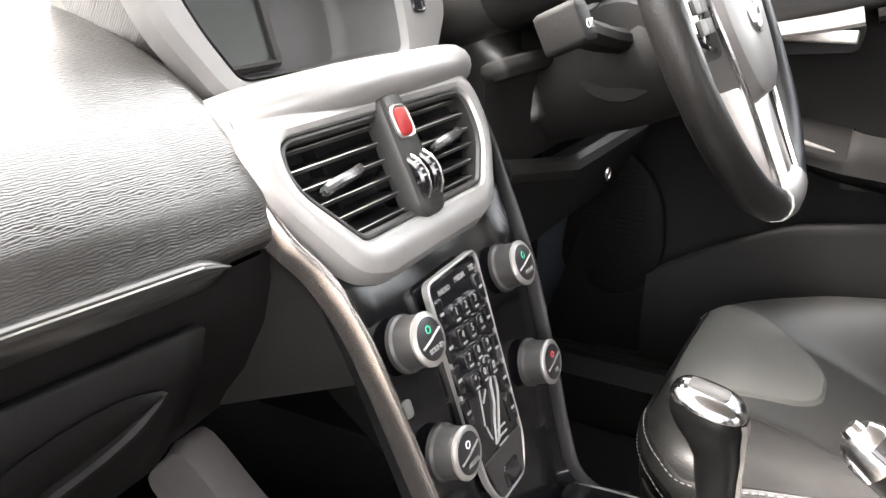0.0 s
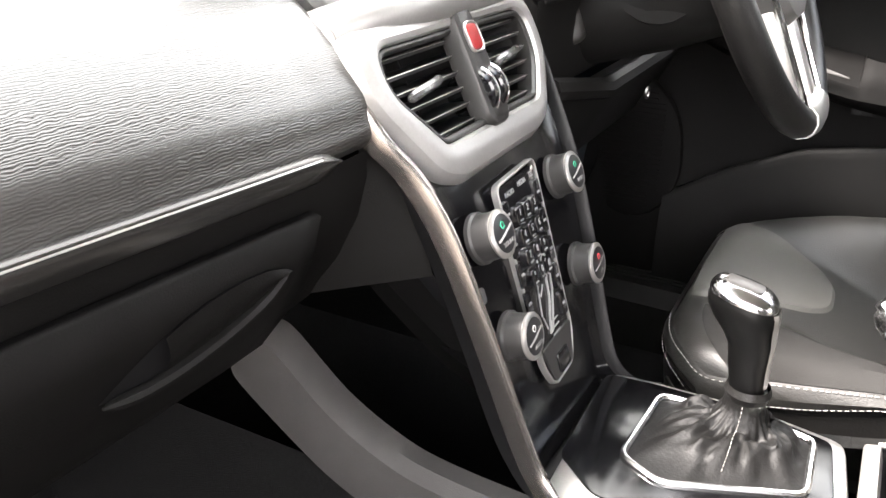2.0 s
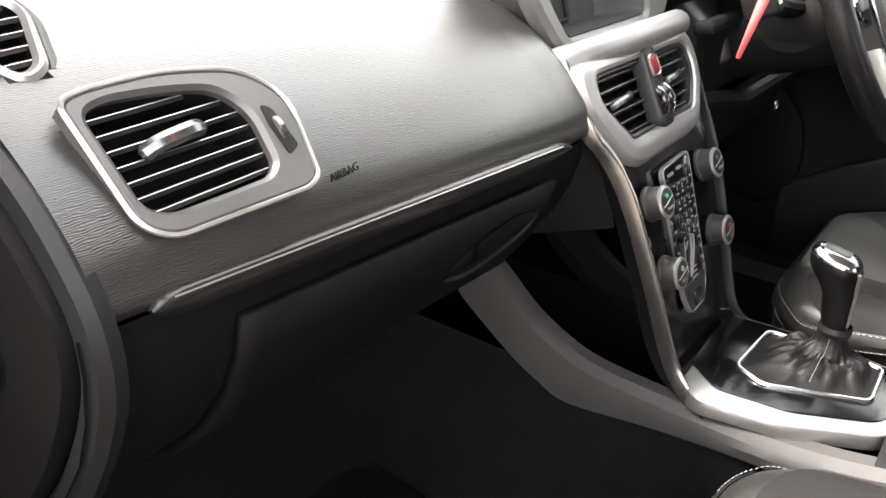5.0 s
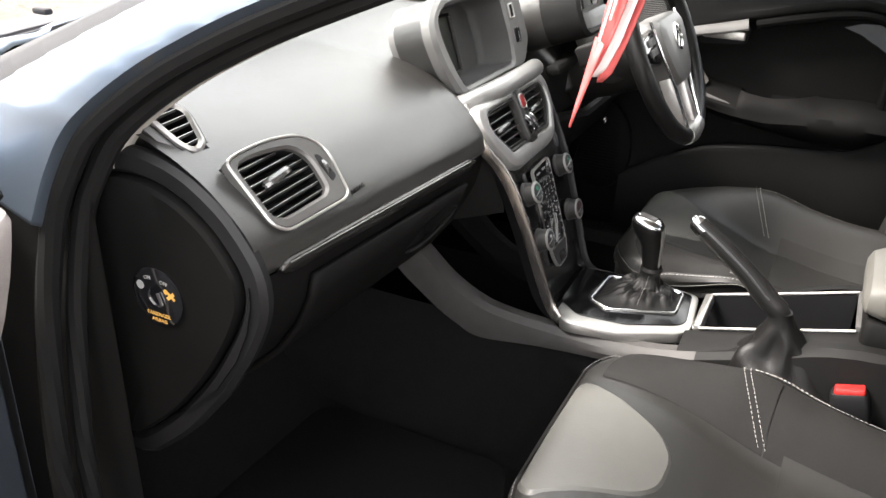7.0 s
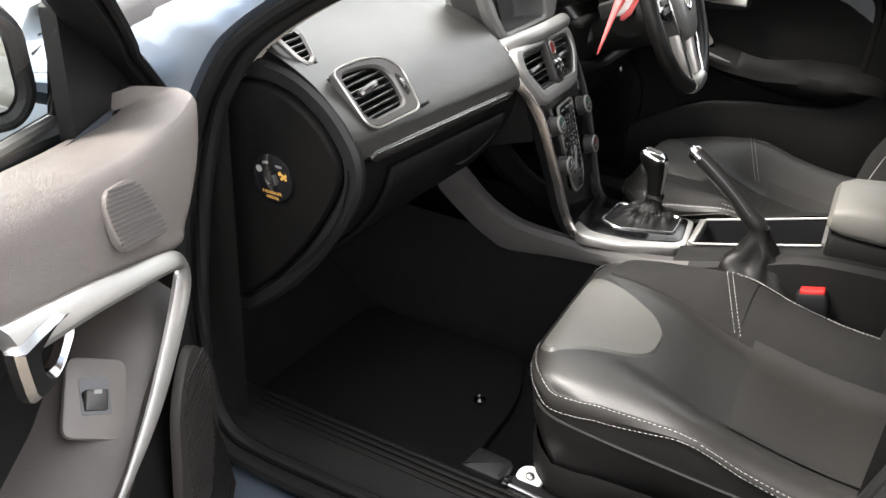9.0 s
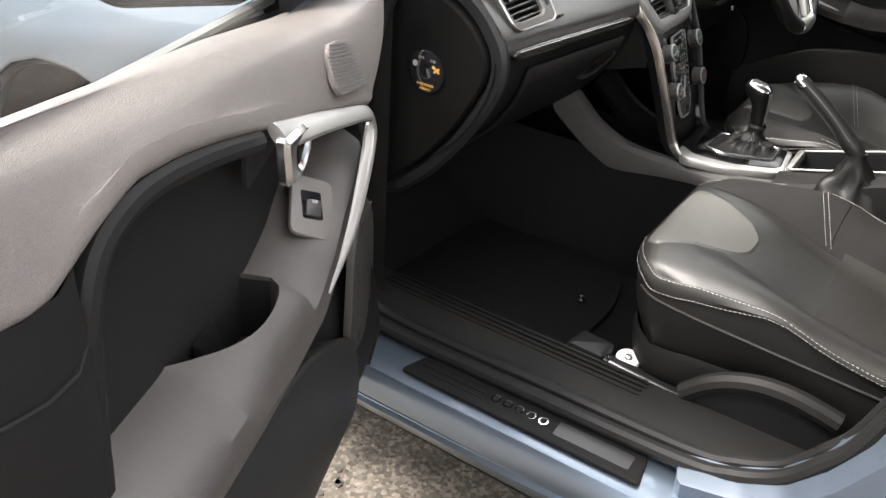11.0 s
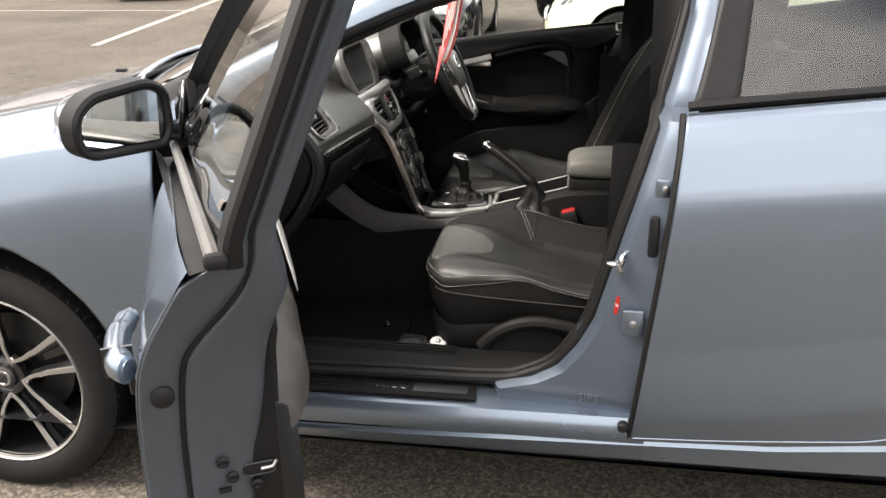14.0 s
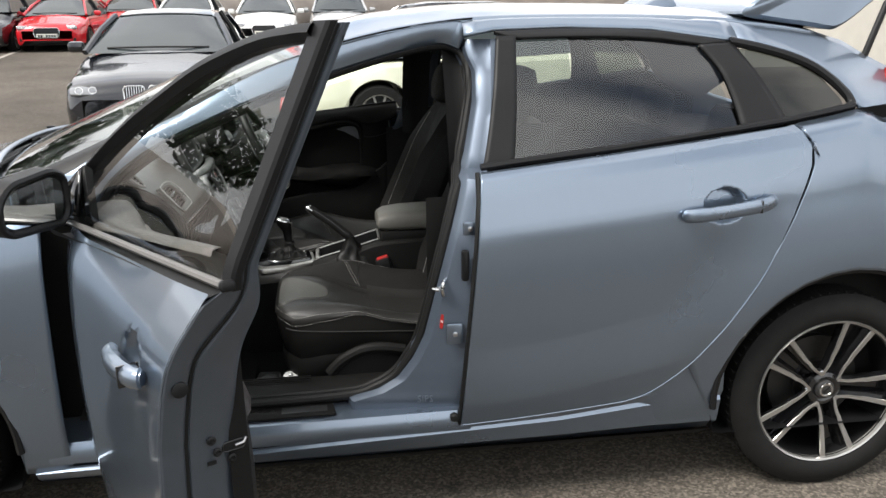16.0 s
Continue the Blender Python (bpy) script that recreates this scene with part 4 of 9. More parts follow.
    for k in range(5):
        a = math.radians(72 * k + turn + 36)
        part("wheel_bolt", Form().lathe([(0.009, 0.05), (0.009, 0.068), (0.006, 0.070)], m @ Matrix.Translation((0.054 * math.cos(a), 0.054 * math.sin(a), 0)), 6), STEEL, w)
    # dark wheel well
    well = Form().lathe([(0.375, 0.09), (0.375, -0.14), (0.05, -0.15)], frame_of((x, s * 0.765, ARCH_Z), (1, 0, 0) if s < 0 else (-1, 0, 0), (0, 0, 1)), 40, False)
    well.v = [(a, b, max(c, 0.20)) for a, b, c in well.v]
    part("wheel_well", well, TRIM_BLACK, w)


for x, turn in ((0.0, 97), (2.647, 69)):
    for s in (-1, 1):
        wheel(x, s, turn)

# open tailgate and its strut
prof = smooth_path([(x, 0, z) for x, z in ((2.718, 1.350), (2.765, 1.376), (2.84, 1.435), (2.97, 1.53), (3.20, 1.70), (3.17, 1.76), (2.90, 1.645), (2.62, 1.51), (2.47, 1.440), (2.42, 1.395), (2.50, 1.376), (2.62, 1.360), (2.685, 1.349))], 5, True)
tail = part("tailgate", Form().grid([[(p.x + (2.84 - p.x) * k + 0.04 * (1 - (y / 0.56) ** 4), y, p.z + (1.54 - p.z) * k) for p in prof] for y, k in ((-0.548, 0.97), (-0.556, 0.40), (-0.560, 0.06), (-0.552, 0.0), (-0.45, 0), (-0.2, 0), (0, 0), (0.2, 0), (0.45, 0), (0.552, 0.0), (0.560, 0.06), (0.556, 0.40), (0.548, 0.97))], True, False, True), PAINT, car, "raised tailgate")
part("gas_strut", Form().tube([(2.80, -0.59, 1.262), (2.86, -0.58, 1.42), (3.00, -0.56, 1.58)], 0.010, 8), TRIM_BLACK, tail)
part("tail_lamp", Form().box((0.10, 0.05, 0.11), pose(2.905, -0.625, 1.215, 0, 38, 8), 0.02), RED_PLASTIC, car, "red tail lamp")
part("rear_bumper", Form().grid([[(3.42 - 0.10 * abs(y) ** 3, y, z) for y in np.linspace(-0.86, 0.86, 15)] for z in (0.28, 0.5, 0.72, 0.80)]), PAINT, car)
part("front_bumper", Form().grid([[(-0.92 + 0.16 * abs(y) ** 2, y * 0.86, z) for y in np.linspace(-1, 1, 15)] for z in (0.20, 0.42, 0.60, 0.68)]), PAINT, car)


# ---------------------------------------------------------------- the front doors
DZ = [0.20, 0.30, 0.45, 0.60, 0.75, 0.84, 0.880, 0.895, 0.985, 1.015, 1.36]
DV = [-0.012, -0.042, -0.059, -0.065, -0.063, -0.057, -0.050, -0.045, 0.006, 0.033, 0.205]


DFINE = [float(np.mean(np.interp(np.linspace(z - 0.028, z + 0.028, 15) if z < 0.955 else [z], DZ, DV))) for z in FINE]


def skin_v(z):
    return interp(z, FINE, DFINE)


def door_end(z):
    return interp(z, [0.27, 0.45, 0.63, 0.72, 0.83, 0.92, 1.0, 1.36], [0.985, 0.985, 0.99, 1.0, 1.03, 1.06, 1.092, 1.187])


def belt_z(u):
    return 0.926 + 0.058 * u


FRAME_TOP = [(0.02, 0.950), (0.13, 1.030), (0.30, 1.125), (0.45, 1.195), (0.60, 1.250), (0.77, 1.305), (0.97, 1.345), (1.10, 1.356), (1.155, 1.357)]


def front_door(s, place, label):
    """A front door about its hinge: u to the rear, v inwards, z up. s is -1 on the car's left."""
    d = new("front_door")
    d.parent = car
    d.matrix_basis = place
    tagged(d, label)

    def at(u, v, z):
        v -= 0.042 * max(0.0, z - 1.016) / 0.344 if s < 0 else 0.0
        return Vector((u, v if s < 0 else -v, z - 0.6))

    def sheet(name, rows, mat, parent=d, label="", thick=0.0, **kw):
        ob = part(name, Form().grid([[at(*p) for p in r] for r in rows], **kw), mat, parent, label)
        return thicken(ob, thick, 0) if thick else ob

    # outer skin
    rows = []
    dent = cup(0.862, 0.838, 0.055, 0.046, 0.022)
    for k in range(110):
        t = k / 109
        row = []
        for j in range(70):
            q = j / 69
            zt = belt_z(t * 1.09)
            z = 0.285 + (zt - 0.285) * q
            u0 = interp(z, [0.285, 0.55, 0.95], [0.030, 0.045, 0.072])
            u = u0 + (door_end(z) - u0) * t
            v = skin_v(z) + 0.060 * max(0, 1 - u / 0.42) ** 1.5 + 0.034 * max(0, 1 - u / 0.95) + 0.03 * max(0, 1 - (u - u0) / 0.025) ** 2 + dent(u, z)
            row.append((u, v, z))
        rows.append(row)
    skin = sheet("outer_skin", rows, PAINT, label="blue-grey painted door skin")
    # rear end face with its rolled edges
    rows = []
    edge_line = []
    for z in np.linspace(0.285, 1.357, 90):
        e, v0, vp = door_end(z), skin_v(min(z, 0.988)), skin_v(max(z, 1.016))
        ks = []
        for z0, w in ((0.968, 0.045), (0.968, 0.045), (0.960, 0.050), (0.90, 0.11), (0.87, 0.14)):
            k = min(1.0, max(0.0, (z - z0) / w))
            ks.append(k * k * (3 - 2 * k))
        ks += [ks[-1]] * 5
        low = [(-0.004, v0 - 0.001), (0.002, v0 + 0.003), (0.001, v0 + 0.010), (-0.004, v0 + 0.036), (-0.013, v0 + 0.046), (-0.006, v0 + 0.056), (-0.018, v0 + 0.100), (-0.032, v0 + 0.128), (-0.050, v0 + 0.140), (-0.080, v0 + 0.142)]
        high = [(-0.006, vp + 0.026), (-0.006, vp + 0.027), (-0.008, vp + 0.030), (-0.014, vp + 0.034), (-0.022, vp + 0.039), (-0.016, vp + 0.044), (-0.024, vp + 0.054), (-0.031, vp + 0.064), (-0.050, vp + 0.068), (-0.075, vp + 0.070)]
        rim = [(e + du + (hu - du) * k, dv + (hv - dv) * k, z) for (du, dv), (hu, hv), k in zip(low, high, ks)]
        edge_line.append(rim[4])
        rows.append([tuple(p) for p in smooth_path(rim, 3)])
    # body paint with the door edge's shade put into its colour
    end = sheet("end_face", rows, PAINT_IN_SHADED, label="painted rear edge of the door")
    # dark sealing line along it
    part("seal_strip", Form().tube([at(p[0] - 0.001, p[1], p[2]) for p in edge_line], 0.0050, 8), RUBBER, d)
    # inner sheet
    rows = [[(u, 0.07, z) for u in np.linspace(0.03, 0.97, 12)] for z in np.linspace(0.285, 0.95, 8)]
    sheet("inner_sheet", rows, PAINT_IN_SHADED)
    rows = [[(0.036 + 0.045 * max(0.0, z - 0.4) / 0.55, skin_v(z) + 0.075, z), (0.032, 0.07, z), (0.05, 0.072, z)] for z in np.linspace(0.285, 0.95, 10)]
    sheet("front_face", rows, TRIM_BLACK)
    # grommet, bolts and latch on the end face
    def on_end(z, k):
        return frame_of(at(door_end(z) + interp(k, [0.01, 0.036, 0.046, 0.056, 0.100, 0.128], [0.004, -0.001, -0.010, -0.003, -0.012, -0.022]), skin_v(z) + k, z), (0, 1 if s < 0 else -1, 0), (0, 0, 1))
    m = on_end(0.836, 0.026)
    m.translation += Vector((0.003, 0, 0))
    part("rubber_grommet", Form().lathe([(0.0125, -0.004), (0.0125, 0.001), (0.010, 0.0025), (0.002, 0.0028)], m, 20), TRIM_BLACK, d)
    for z, k in ((0.717, 0.086), (0.692, 0.096), (0.668, 0.124)):
        b = part("latch_screw", Form().lathe([(0.0075, 0), (0.0075, 0.002), (0.0045, 0.0035), (0.003, 0.0015)], on_end(z, k), 14), TRIM_BLACK, d)
    part("key_slot", Form().box((0.014, 0.006, 0.003), on_end(0.676, 0.086)), TRIM_BLACK, d)
    m = on_end(0.690, 0.128)
    lt = part("door_latch", Form().ring(rounded_box(0.040, 0.018, 0.007), rounded_box(0.036, 0.014, 0.005), m @ pose(0, 0, 0), 0.002, 0.001), BRUSHED, d, "steel door latch slot")
    part("latch_mouth", Form().prism(rounded_box(0.036, 0.014, 0.005), m, 0.0015), TRIM_BLACK, lt)
    part("latch_hook", Form().tube([m @ Vector((0.002, 0, 0.002)), m @ Vector((0.016, 0.002, 0.004)), m @ Vector((0.021, 0.010, 0.004))], 0.0025, 6), STEEL, lt)

    # window frame: top rail and rear post
    top = smooth_path([(u, 0, z) for u, z in FRAME_TOP], 6)
    rows = []
    for i, p in enumerate(top):
        a, b = top[max(i - 1, 0)], top[min(i + 1, len(top) - 1)]
        t = (b - a).normalized()
        nx, nz = t.z, -t.x          # towards the pane
        v0 = skin_v(max(p.z, 1.016))
        w = 0.024
        rows.append([(p.x, v0 + 0.052, p.z - 0.004), (p.x, v0 + 0.004, p.z), (p.x, v0, p.z - 0.004), (p.x + w * 0.5 * nx, v0 + 0.004 - 0.010, p.z + w * 0.5 * nz), (p.x + w * nx, v0 + 0.008, p.z + w * nz), (p.x + w * nx, v0 + 0.05, p.z + w * nz)])
    sheet("top_frame", rows, TRIM_BLACK, round_u=True, label="black window frame")
    rows = []
    for k in range(16):
        z = 0.985 + (1.360 - 0.985) * k / 15
        e, v0 = door_end(z), skin_v(max(z, 1.016))
        w = 0.030 + 0.008 * k / 15
        rows.append([(e - 0.030, v0 + 0.032, z), (e - 0.006, v0 + 0.030, z), (e - 0.001, v0 + 0.026, z), (e - 0.001, v0 + 0.016, z), (e - 0.006, v0 + 0.011, z), (e - w, v0 + 0.008, z), (e - w - 0.004, v0 + 0.014, z), (e - w, v0 + 0.03, z)])
    sheet("rear_frame", rows, TRIM_BLACK, round_u=True, label="black rear window post")
    part("frame_seal", Form().tube([at(p.x, skin_v(max(p.z, 1.016)) + 0.056, p.z - 0.012) for p in top if p.x < 1.10], 0.006, 6), RUBBER, d)
    # pane
    rows = []
    for k in range(24):
        t = k / 23
        ut = 0.19 + (1.125 - 0.19) * t
        ub = 0.155 + (1.040 - 0.155) * t
        zt = interp(ut, [p.x for p in top], [p.z for p in top]) - 0.016
        zb = belt_z(ub) - 0.012 - 0.03 * (1 - t)
        rr = []
        for j in range(10):
            z = zb + (zt - zb) * j / 9
            rr.append((ub + (ut - ub) * (j / 9), skin_v(max(z, 1.0)) + 0.020, z))
        rows.append(rr)
    pn = sheet("pane", rows, GLASS, label="clear side window")
    pn.visible_shadow = False
    # mirror-side triangle and belt strip
    tri_ = [(0.02, 0.945), (0.20, 0.958), (0.21, 1.07), (0.13, 1.022)]
    sheet("mirror_base", [[(u, skin_v(max(1.016, z)) - 0.002, z) for u, z in tri_[:2]], [(u, skin_v(max(1.016, z)) - 0.002, z) for u, z in (tri_[3], tri_[2])]], GLOSS_BLACK, thick=0.01)
    part("belt_strip", Form().tube([at(u, 0.014 + 0.020 * u, belt_z(u) + 0.007) for u in np.linspace(0.16, 1.085, 16)], 0.0085, 8, squash=0.8), BELT_SILVER if s < 0 else TRIM_BLACK, d, "satin grey belt strip below the window")
    rows = []
    for u in np.linspace(0.10, 1.085, 14):
        z = belt_z(u) - 0.003
        rows.append([(u, skin_v(z) + 0.004, z - 0.002), (u, skin_v(z) + 0.020, z + 0.002 - 0.030 * max(0, 1 - u / 0.8)), (u, 0.060, z + 0.002 - 0.032 * max(0, 1 - u / 0.8))])
    sheet("belt_shelf", rows, RUBBER)
    part("strip_end", Form().box((0.014, 0.024, 0.018), Matrix.Translation(at(1.090, 0.037, belt_z(1.09) + 0.008)), 0.006), TRIM_BLACK, d)

    pol = rounded([(0.040, 0.922), (0.235, 0.936), (0.240, 1.080), (0.205, 1.072), (0.120, 1.012)], 0.012, 3)
    part("sail_panel", Form().prism([(u, z - 0.6) for u, z in pol] if s < 0 else [(u, z - 0.6) for u, z in pol], Matrix.Translation((0, 0.052 if s < 0 else -0.052, 0)) @ pose(0, 0, 0, 90, 0, 0), -0.016 if s < 0 else 0.016), TRIM_BLACK, d, "black inner panel by the mirror")
    # outer pull handle
    hz = 0.838
    pth = smooth_path([(0.795, -0.060, hz), (0.803, -0.069, hz), (0.83, -0.075, hz), (0.87, -0.079, hz + 0.001), (0.92, -0.078, hz + 0.002), (0.955, -0.073, hz + 0.003), (0.966, -0.064, hz + 0.003)], 5)
    hd = part("door_handle", Form().tube([at(*p) for p in pth], [0.008] * 3 + [0.012] * 4 + [0.0145] * 6 + [0.0165] * 12 + [0.015] * 4 + [0.011] * 2, 12, squash=1.15), PAINT, d, "painted pull handle")
    part("key_cap", Form().box((0.004, 0.034, 0.036), Matrix.Translation(at(0.935, -0.077, hz + 0.002))), GLOSS_BLACK, hd)
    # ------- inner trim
    # the driver's side takes darker copies: its shade is put into the colours
    skin_mat = DOOR_SKIN if s < 0 else DARK_SHADED_TRIM
    lower_mat = PLASTIC if s < 0 else DARK_SHADED_TRIM

    def trim_v(u, z):
        return interp(u, [0.0, 0.2, 0.29, 0.34, 0.39, 0.5, 0.7, 0.9, 1.0], [0.196, 0.188, 0.172, 0.160, 0.149, 0.133, 0.118, 0.106, 0.100])

    def trim_front(z):
        return interp(z, [0.33, 0.45, 0.56, 0.70, 0.84, 0.97, 1.0], [0.14, 0.16, 0.20, 0.23, 0.262, 0.125, 0.115])

    def pad_top(u):
        return interp(u, [0.0, 0.18, 0.30, 0.38, 0.50, 0.60, 0.66, 0.80, 1.0], [0.925, 0.939, 0.952, 0.963, 0.979, 0.989, 0.995, 1.010, 1.032])

    pad_low = [(0.02, 0.80), (0.20, 0.834), (0.29, 0.853), (0.38, 0.872), (0.45, 0.888), (0.53, 0.908), (0.64, 0.935), (0.71, 0.949), (0.77, 0.956), (0.82, 0.945), (0.88, 0.925), (0.94, 0.940), (1.0, 0.965)]
    def pad_prof(u):
        zl = interp(u, [p[0] for p in pad_low], [p[1] for p in pad_low])
        zt = pad_top(u)
        up = interp(u, [0.12, 0.20, 0.30, 0.40], [0.042, 0.024, 0.008, 0.0])
        tv = trim_v(u, zl)
        prof = [(0.050, zt - 0.012), (0.057, zt - 0.001), (0.070, zt + 0.1 * up), (tv - 0.042, zt - 0.004 + up), (tv - 0.021, zt - 0.018 + up), (tv - 0.007, zt - 0.022 + 0.5 * up - 0.45 * (zt - 0.022 - zl)), (tv - 0.003, zl + 0.022), (tv, zl + 0.010), (tv - 0.004, zl + 0.002), (tv - 0.016, zl - 0.003), (tv - 0.045, zl - 0.002)]
        return smooth_path([(0, v_, z_) for v_, z_ in prof], 3)

    # where each line of the pad's section begins, along its swept front edge
    starts = [0.17] * len(pad_prof(0.17))
    for _ in range(3):
        starts = [trim_front(p.z) - 0.03 * max(0, (0.13 - p.y) / 0.13) for p in (pad_prof(u)[k] for k, u in enumerate(starts))]
    rows = []
    for t in [-1, 0, 0.004, 0.009, 0.015, 0.022, 0.03, 0.04] + np.linspace(0.055, 1, 40).tolist():
        row = []
        for k, f_ in enumerate(starts):
            u = f_ + (1.0 - f_) * max(0.0, t)
            p = pad_prof(u)[k]
            roll = 0.060 if t < 0 else 0.022 * max(0.0, 1 - (u - f_) / 0.022) ** 2
            row.append((u, p.y - roll * min(1.0, max(0.0, (p.y - 0.06) / 0.05)), p.z))
        rows.append(row)
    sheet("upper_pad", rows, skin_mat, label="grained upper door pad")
    # recessed panel below it, and the lower trim
    rows = []
    for u in np.linspace(0.01, 0.97, 34):
        zl = interp(u, [p[0] for p in pad_low], [p[1] for p in pad_low])
        tv = trim_v(u, zl)
        b = 0.33 + 0.02 * u
        prof = [(tv - 0.034, zl + 0.004), (tv - 0.046, zl - 0.04), (min(0.100, tv - 0.030), 0.80), (min(0.100, tv - 0.030), 0.70), (tv - 0.030, 0.62), (tv - 0.016, 0.54), (tv - 0.014, 0.44), (tv - 0.03, b + 0.03), (0.075, b)]
        rows.append([(max(u, trim_front(z_)), v_, z_) for v_, z_ in prof])
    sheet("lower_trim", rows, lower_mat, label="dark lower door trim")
    rows = [[(0.97, trim_v(0.97, z) - 0.045, z), (0.975, 0.09, z), (0.97, 0.072, z)] for z in np.linspace(0.35, 0.93, 8)]
    sheet("trim_end", rows, PLASTIC)
    rows = [[(trim_front(z), trim_v(0.2, z) - (0.070 if z > 0.84 else 0.04), z), (trim_front(z) - 0.006, 0.09, z), (trim_front(z) - 0.01, 0.07, z)] for z in np.linspace(0.35, 0.970, 14)]
    sheet("trim_front", rows, TRIM_BLACK)
    # the swept armrest, a sloping shelf with a grab hollow in it
    def shelf(u):
        return interp(u, [0.27, 0.35, 0.42, 0.47, 0.55, 0.62, 0.70, 0.80, 0.88, 0.93, 0.96], [0.846, 0.830, 0.806, 0.780, 0.764, 0.757, 0.763, 0.766, 0.760, 0.738, 0.72])

    def crest(u):
        return interp(u, [0.27, 0.30, 0.36, 0.54, 0.70, 0.80, 0.86, 0.90, 0.925], [0.165, 0.174, 0.181, 0.182, 0.168, 0.158, 0.146, 0.128, 0.094])

    us = sorted(np.linspace(0.285, 0.930, 58).tolist() + [0.552, 0.5545, 0.560, 0.567, 0.672, 0.676, 0.680, 0.69, 0.70, 0.71, 0.718])
    rows = []
    for u in us:
        zt, vc = shelf(u), crest(u)
        zb = interp(u, [0.27, 0.40, 0.54, 0.70, 0.80, 0.86, 0.90, 0.925], [0.79, 0.735, 0.695, 0.664, 0.660, 0.688, 0.716, 0.742])
        vi = 0.070
        if 0.554 < u < 0.722:
            vi = interp(u, [0.555, 0.566, 0.58, 0.60, 0.63, 0.65, 0.665, 0.68, 0.70, 0.722], [0.128, 0.139, 0.143, 0.144, 0.141, 0.136, 0.129, 0.118, 0.098, 0.0705])
        rows.append([(u, vi, zt - 0.075 * min(1.0, (vi - 0.070) / 0.02)), (u, vi + 0.0005, zt - 0.006), (u, vi + 0.003, zt - 0.001), (u, vi + (vc - vi) * 0.4, zt - 0.008), (u, vi + (vc - vi) * 0.75, zt - 0.021), (u, vc - 0.006, zt - 0.034), (u, vc, zt - 0.050),
                     (u, vc - 0.004, zt - 0.045 + (zb - zt + 0.045) * 0.45), (u, max(0.088, vc - 0.020), zt - 0.045 + (zb - zt + 0.045) * 0.8), (u, max(0.084, vc - 0.045), zb), (u, max(0.080, vc - 0.075), zb - 0.002)])
    sheet("armrest", rows, ARM_SKIN if s < 0 else DARK_SHADED_TRIM, label="swept armrest with a hand hollow", caps=True)
    part("hollow_wall", Form().grid([[at(0.5570, v_, z_) for z_ in (shelf(0.556) - 0.004, 0.690)] for v_ in (0.074, 0.100, 0.137)]), TRIM_BLACK, d)
    rows = [[(u, 0.094, shelf(u) - 0.006), (u, 0.096, 0.690), (u, 0.142, 0.685), (u, 0.1445, shelf(u) - 0.03)] for u in (0.550, 0.551, 0.60, 0.65, 0.668, 0.669)]
    sheet("hand_hollow", rows, TRIM_BLACK, caps=True)
    # bright strip: from the release along the pad's edge, round the corner and down the armrest's crest
    line = smooth_path([(0.545, 0.136, 0.908), (0.50, 0.140, 0.897), (0.44, 0.150, 0.885), (0.37, 0.162, 0.869), (0.318, 0.172, 0.857), (0.296, 0.176, 0.849), (0.294, 0.178, 0.836), (0.310, 0.180, 0.822), (0.356, 0.184, 0.803), (0.42, 0.186, 0.775), (0.48, 0.186, 0.757), (0.540, 0.184, 0.743)], 4)
    wide = [interp(k, [0, 5, 12, 18, 21, 24, 28, 34, 39, 44], [0.0150, 0.0140, 0.0115, 0.0100, 0.0105, 0.0115, 0.0115, 0.0095, 0.0060, 0.0010]) for k in range(len(line))]
    part("bright_strip", Form().tube([at(p[0], p[1] + 0.002, p[2]) for p in line], wide, 10, up=(0, 0.75, 0.65) if s < 0 else (0, -0.75, 0.65), squash=0.42), SATIN if s < 0 else PLASTIC_GREY, d, "satin silver strip")
    # inside release: a flat bent paddle below the strip's end, with a finger gap in it
    m = frame_of(at(0.548, 0.139, 0.902), (-1 if s < 0 else 1, 0, 0), (0, 0, 1))
    if s < 0:
        lip = [(-0.006, 0.006), (-0.004, -0.012), (0.001, -0.038), (0.008, -0.047), (0.026, -0.050), (0.052, -0.046), (0.076, -0.032), (0.090, -0.010), (0.064, -0.002), (0.03, 0.003)]
        gap = [(0.024, -0.014), (0.024, -0.022), (0.027, -0.030), (0.032, -0.036), (0.044, -0.039), (0.054, -0.037), (0.068, -0.028), (0.079, -0.014), (0.060, -0.010), (0.042, -0.011)]
        rl = part("release_lever", Form().ring(rounded(lip, 0.006, 3), rounded(gap, 0.004, 3), m, 0.012, 0.005), CHROME, d, "bright inside release lever")
    else:
        rl = part("release_lever", Form().box((0.09, 0.018, 0.010), m @ pose(-0.05, -0.02, 0.004), 0.003), SATIN, d, "satin silver inside release lever")
    part("release_cup", Form().prism(rounded([(-0.055, -0.030), (0.048, -0.020), (0.055, 0.018), (-0.05, 0.030)], 0.012), frame_of(at(0.495, 0.104, 0.880), (-1 if s < 0 else 1, 0, 0), (0, 0, 1)), 0.004), TRIM_BLACK, rl)
    # window switch, lying on the shelf
    e1 = Vector((-0.024, 0.027 if s < 0 else -0.027, -0.014)).normalized()
    e2 = Vector((-0.058, 0.008 if s < 0 else -0.008, 0.025)).normalized()
    m = frame_of(at(0.440, 0.140, 0.787), (e1 if s < 0 else -e1), e2)
    sw = part("switch_plate", Form().prism(rounded([(-0.031, -0.034), (0.025, -0.040), (0.032, 0.032), (-0.021, 0.036)], 0.011), m, 0.005, 0.002), SWITCH_GREY, d, "grey window switch plate")
    part("switch_well", Form().prism(rounded_box(0.026, 0.033, 0.003), m @ pose(0, 0, 0.0046), 0.001), GLOSS_BLACK, sw)
    part("switch_key", Form().box((0.020, 0.018, 0.006), m @ pose(0, -0.004, 0.007, 14, 0, 0), 0.002), KNOB, sw)
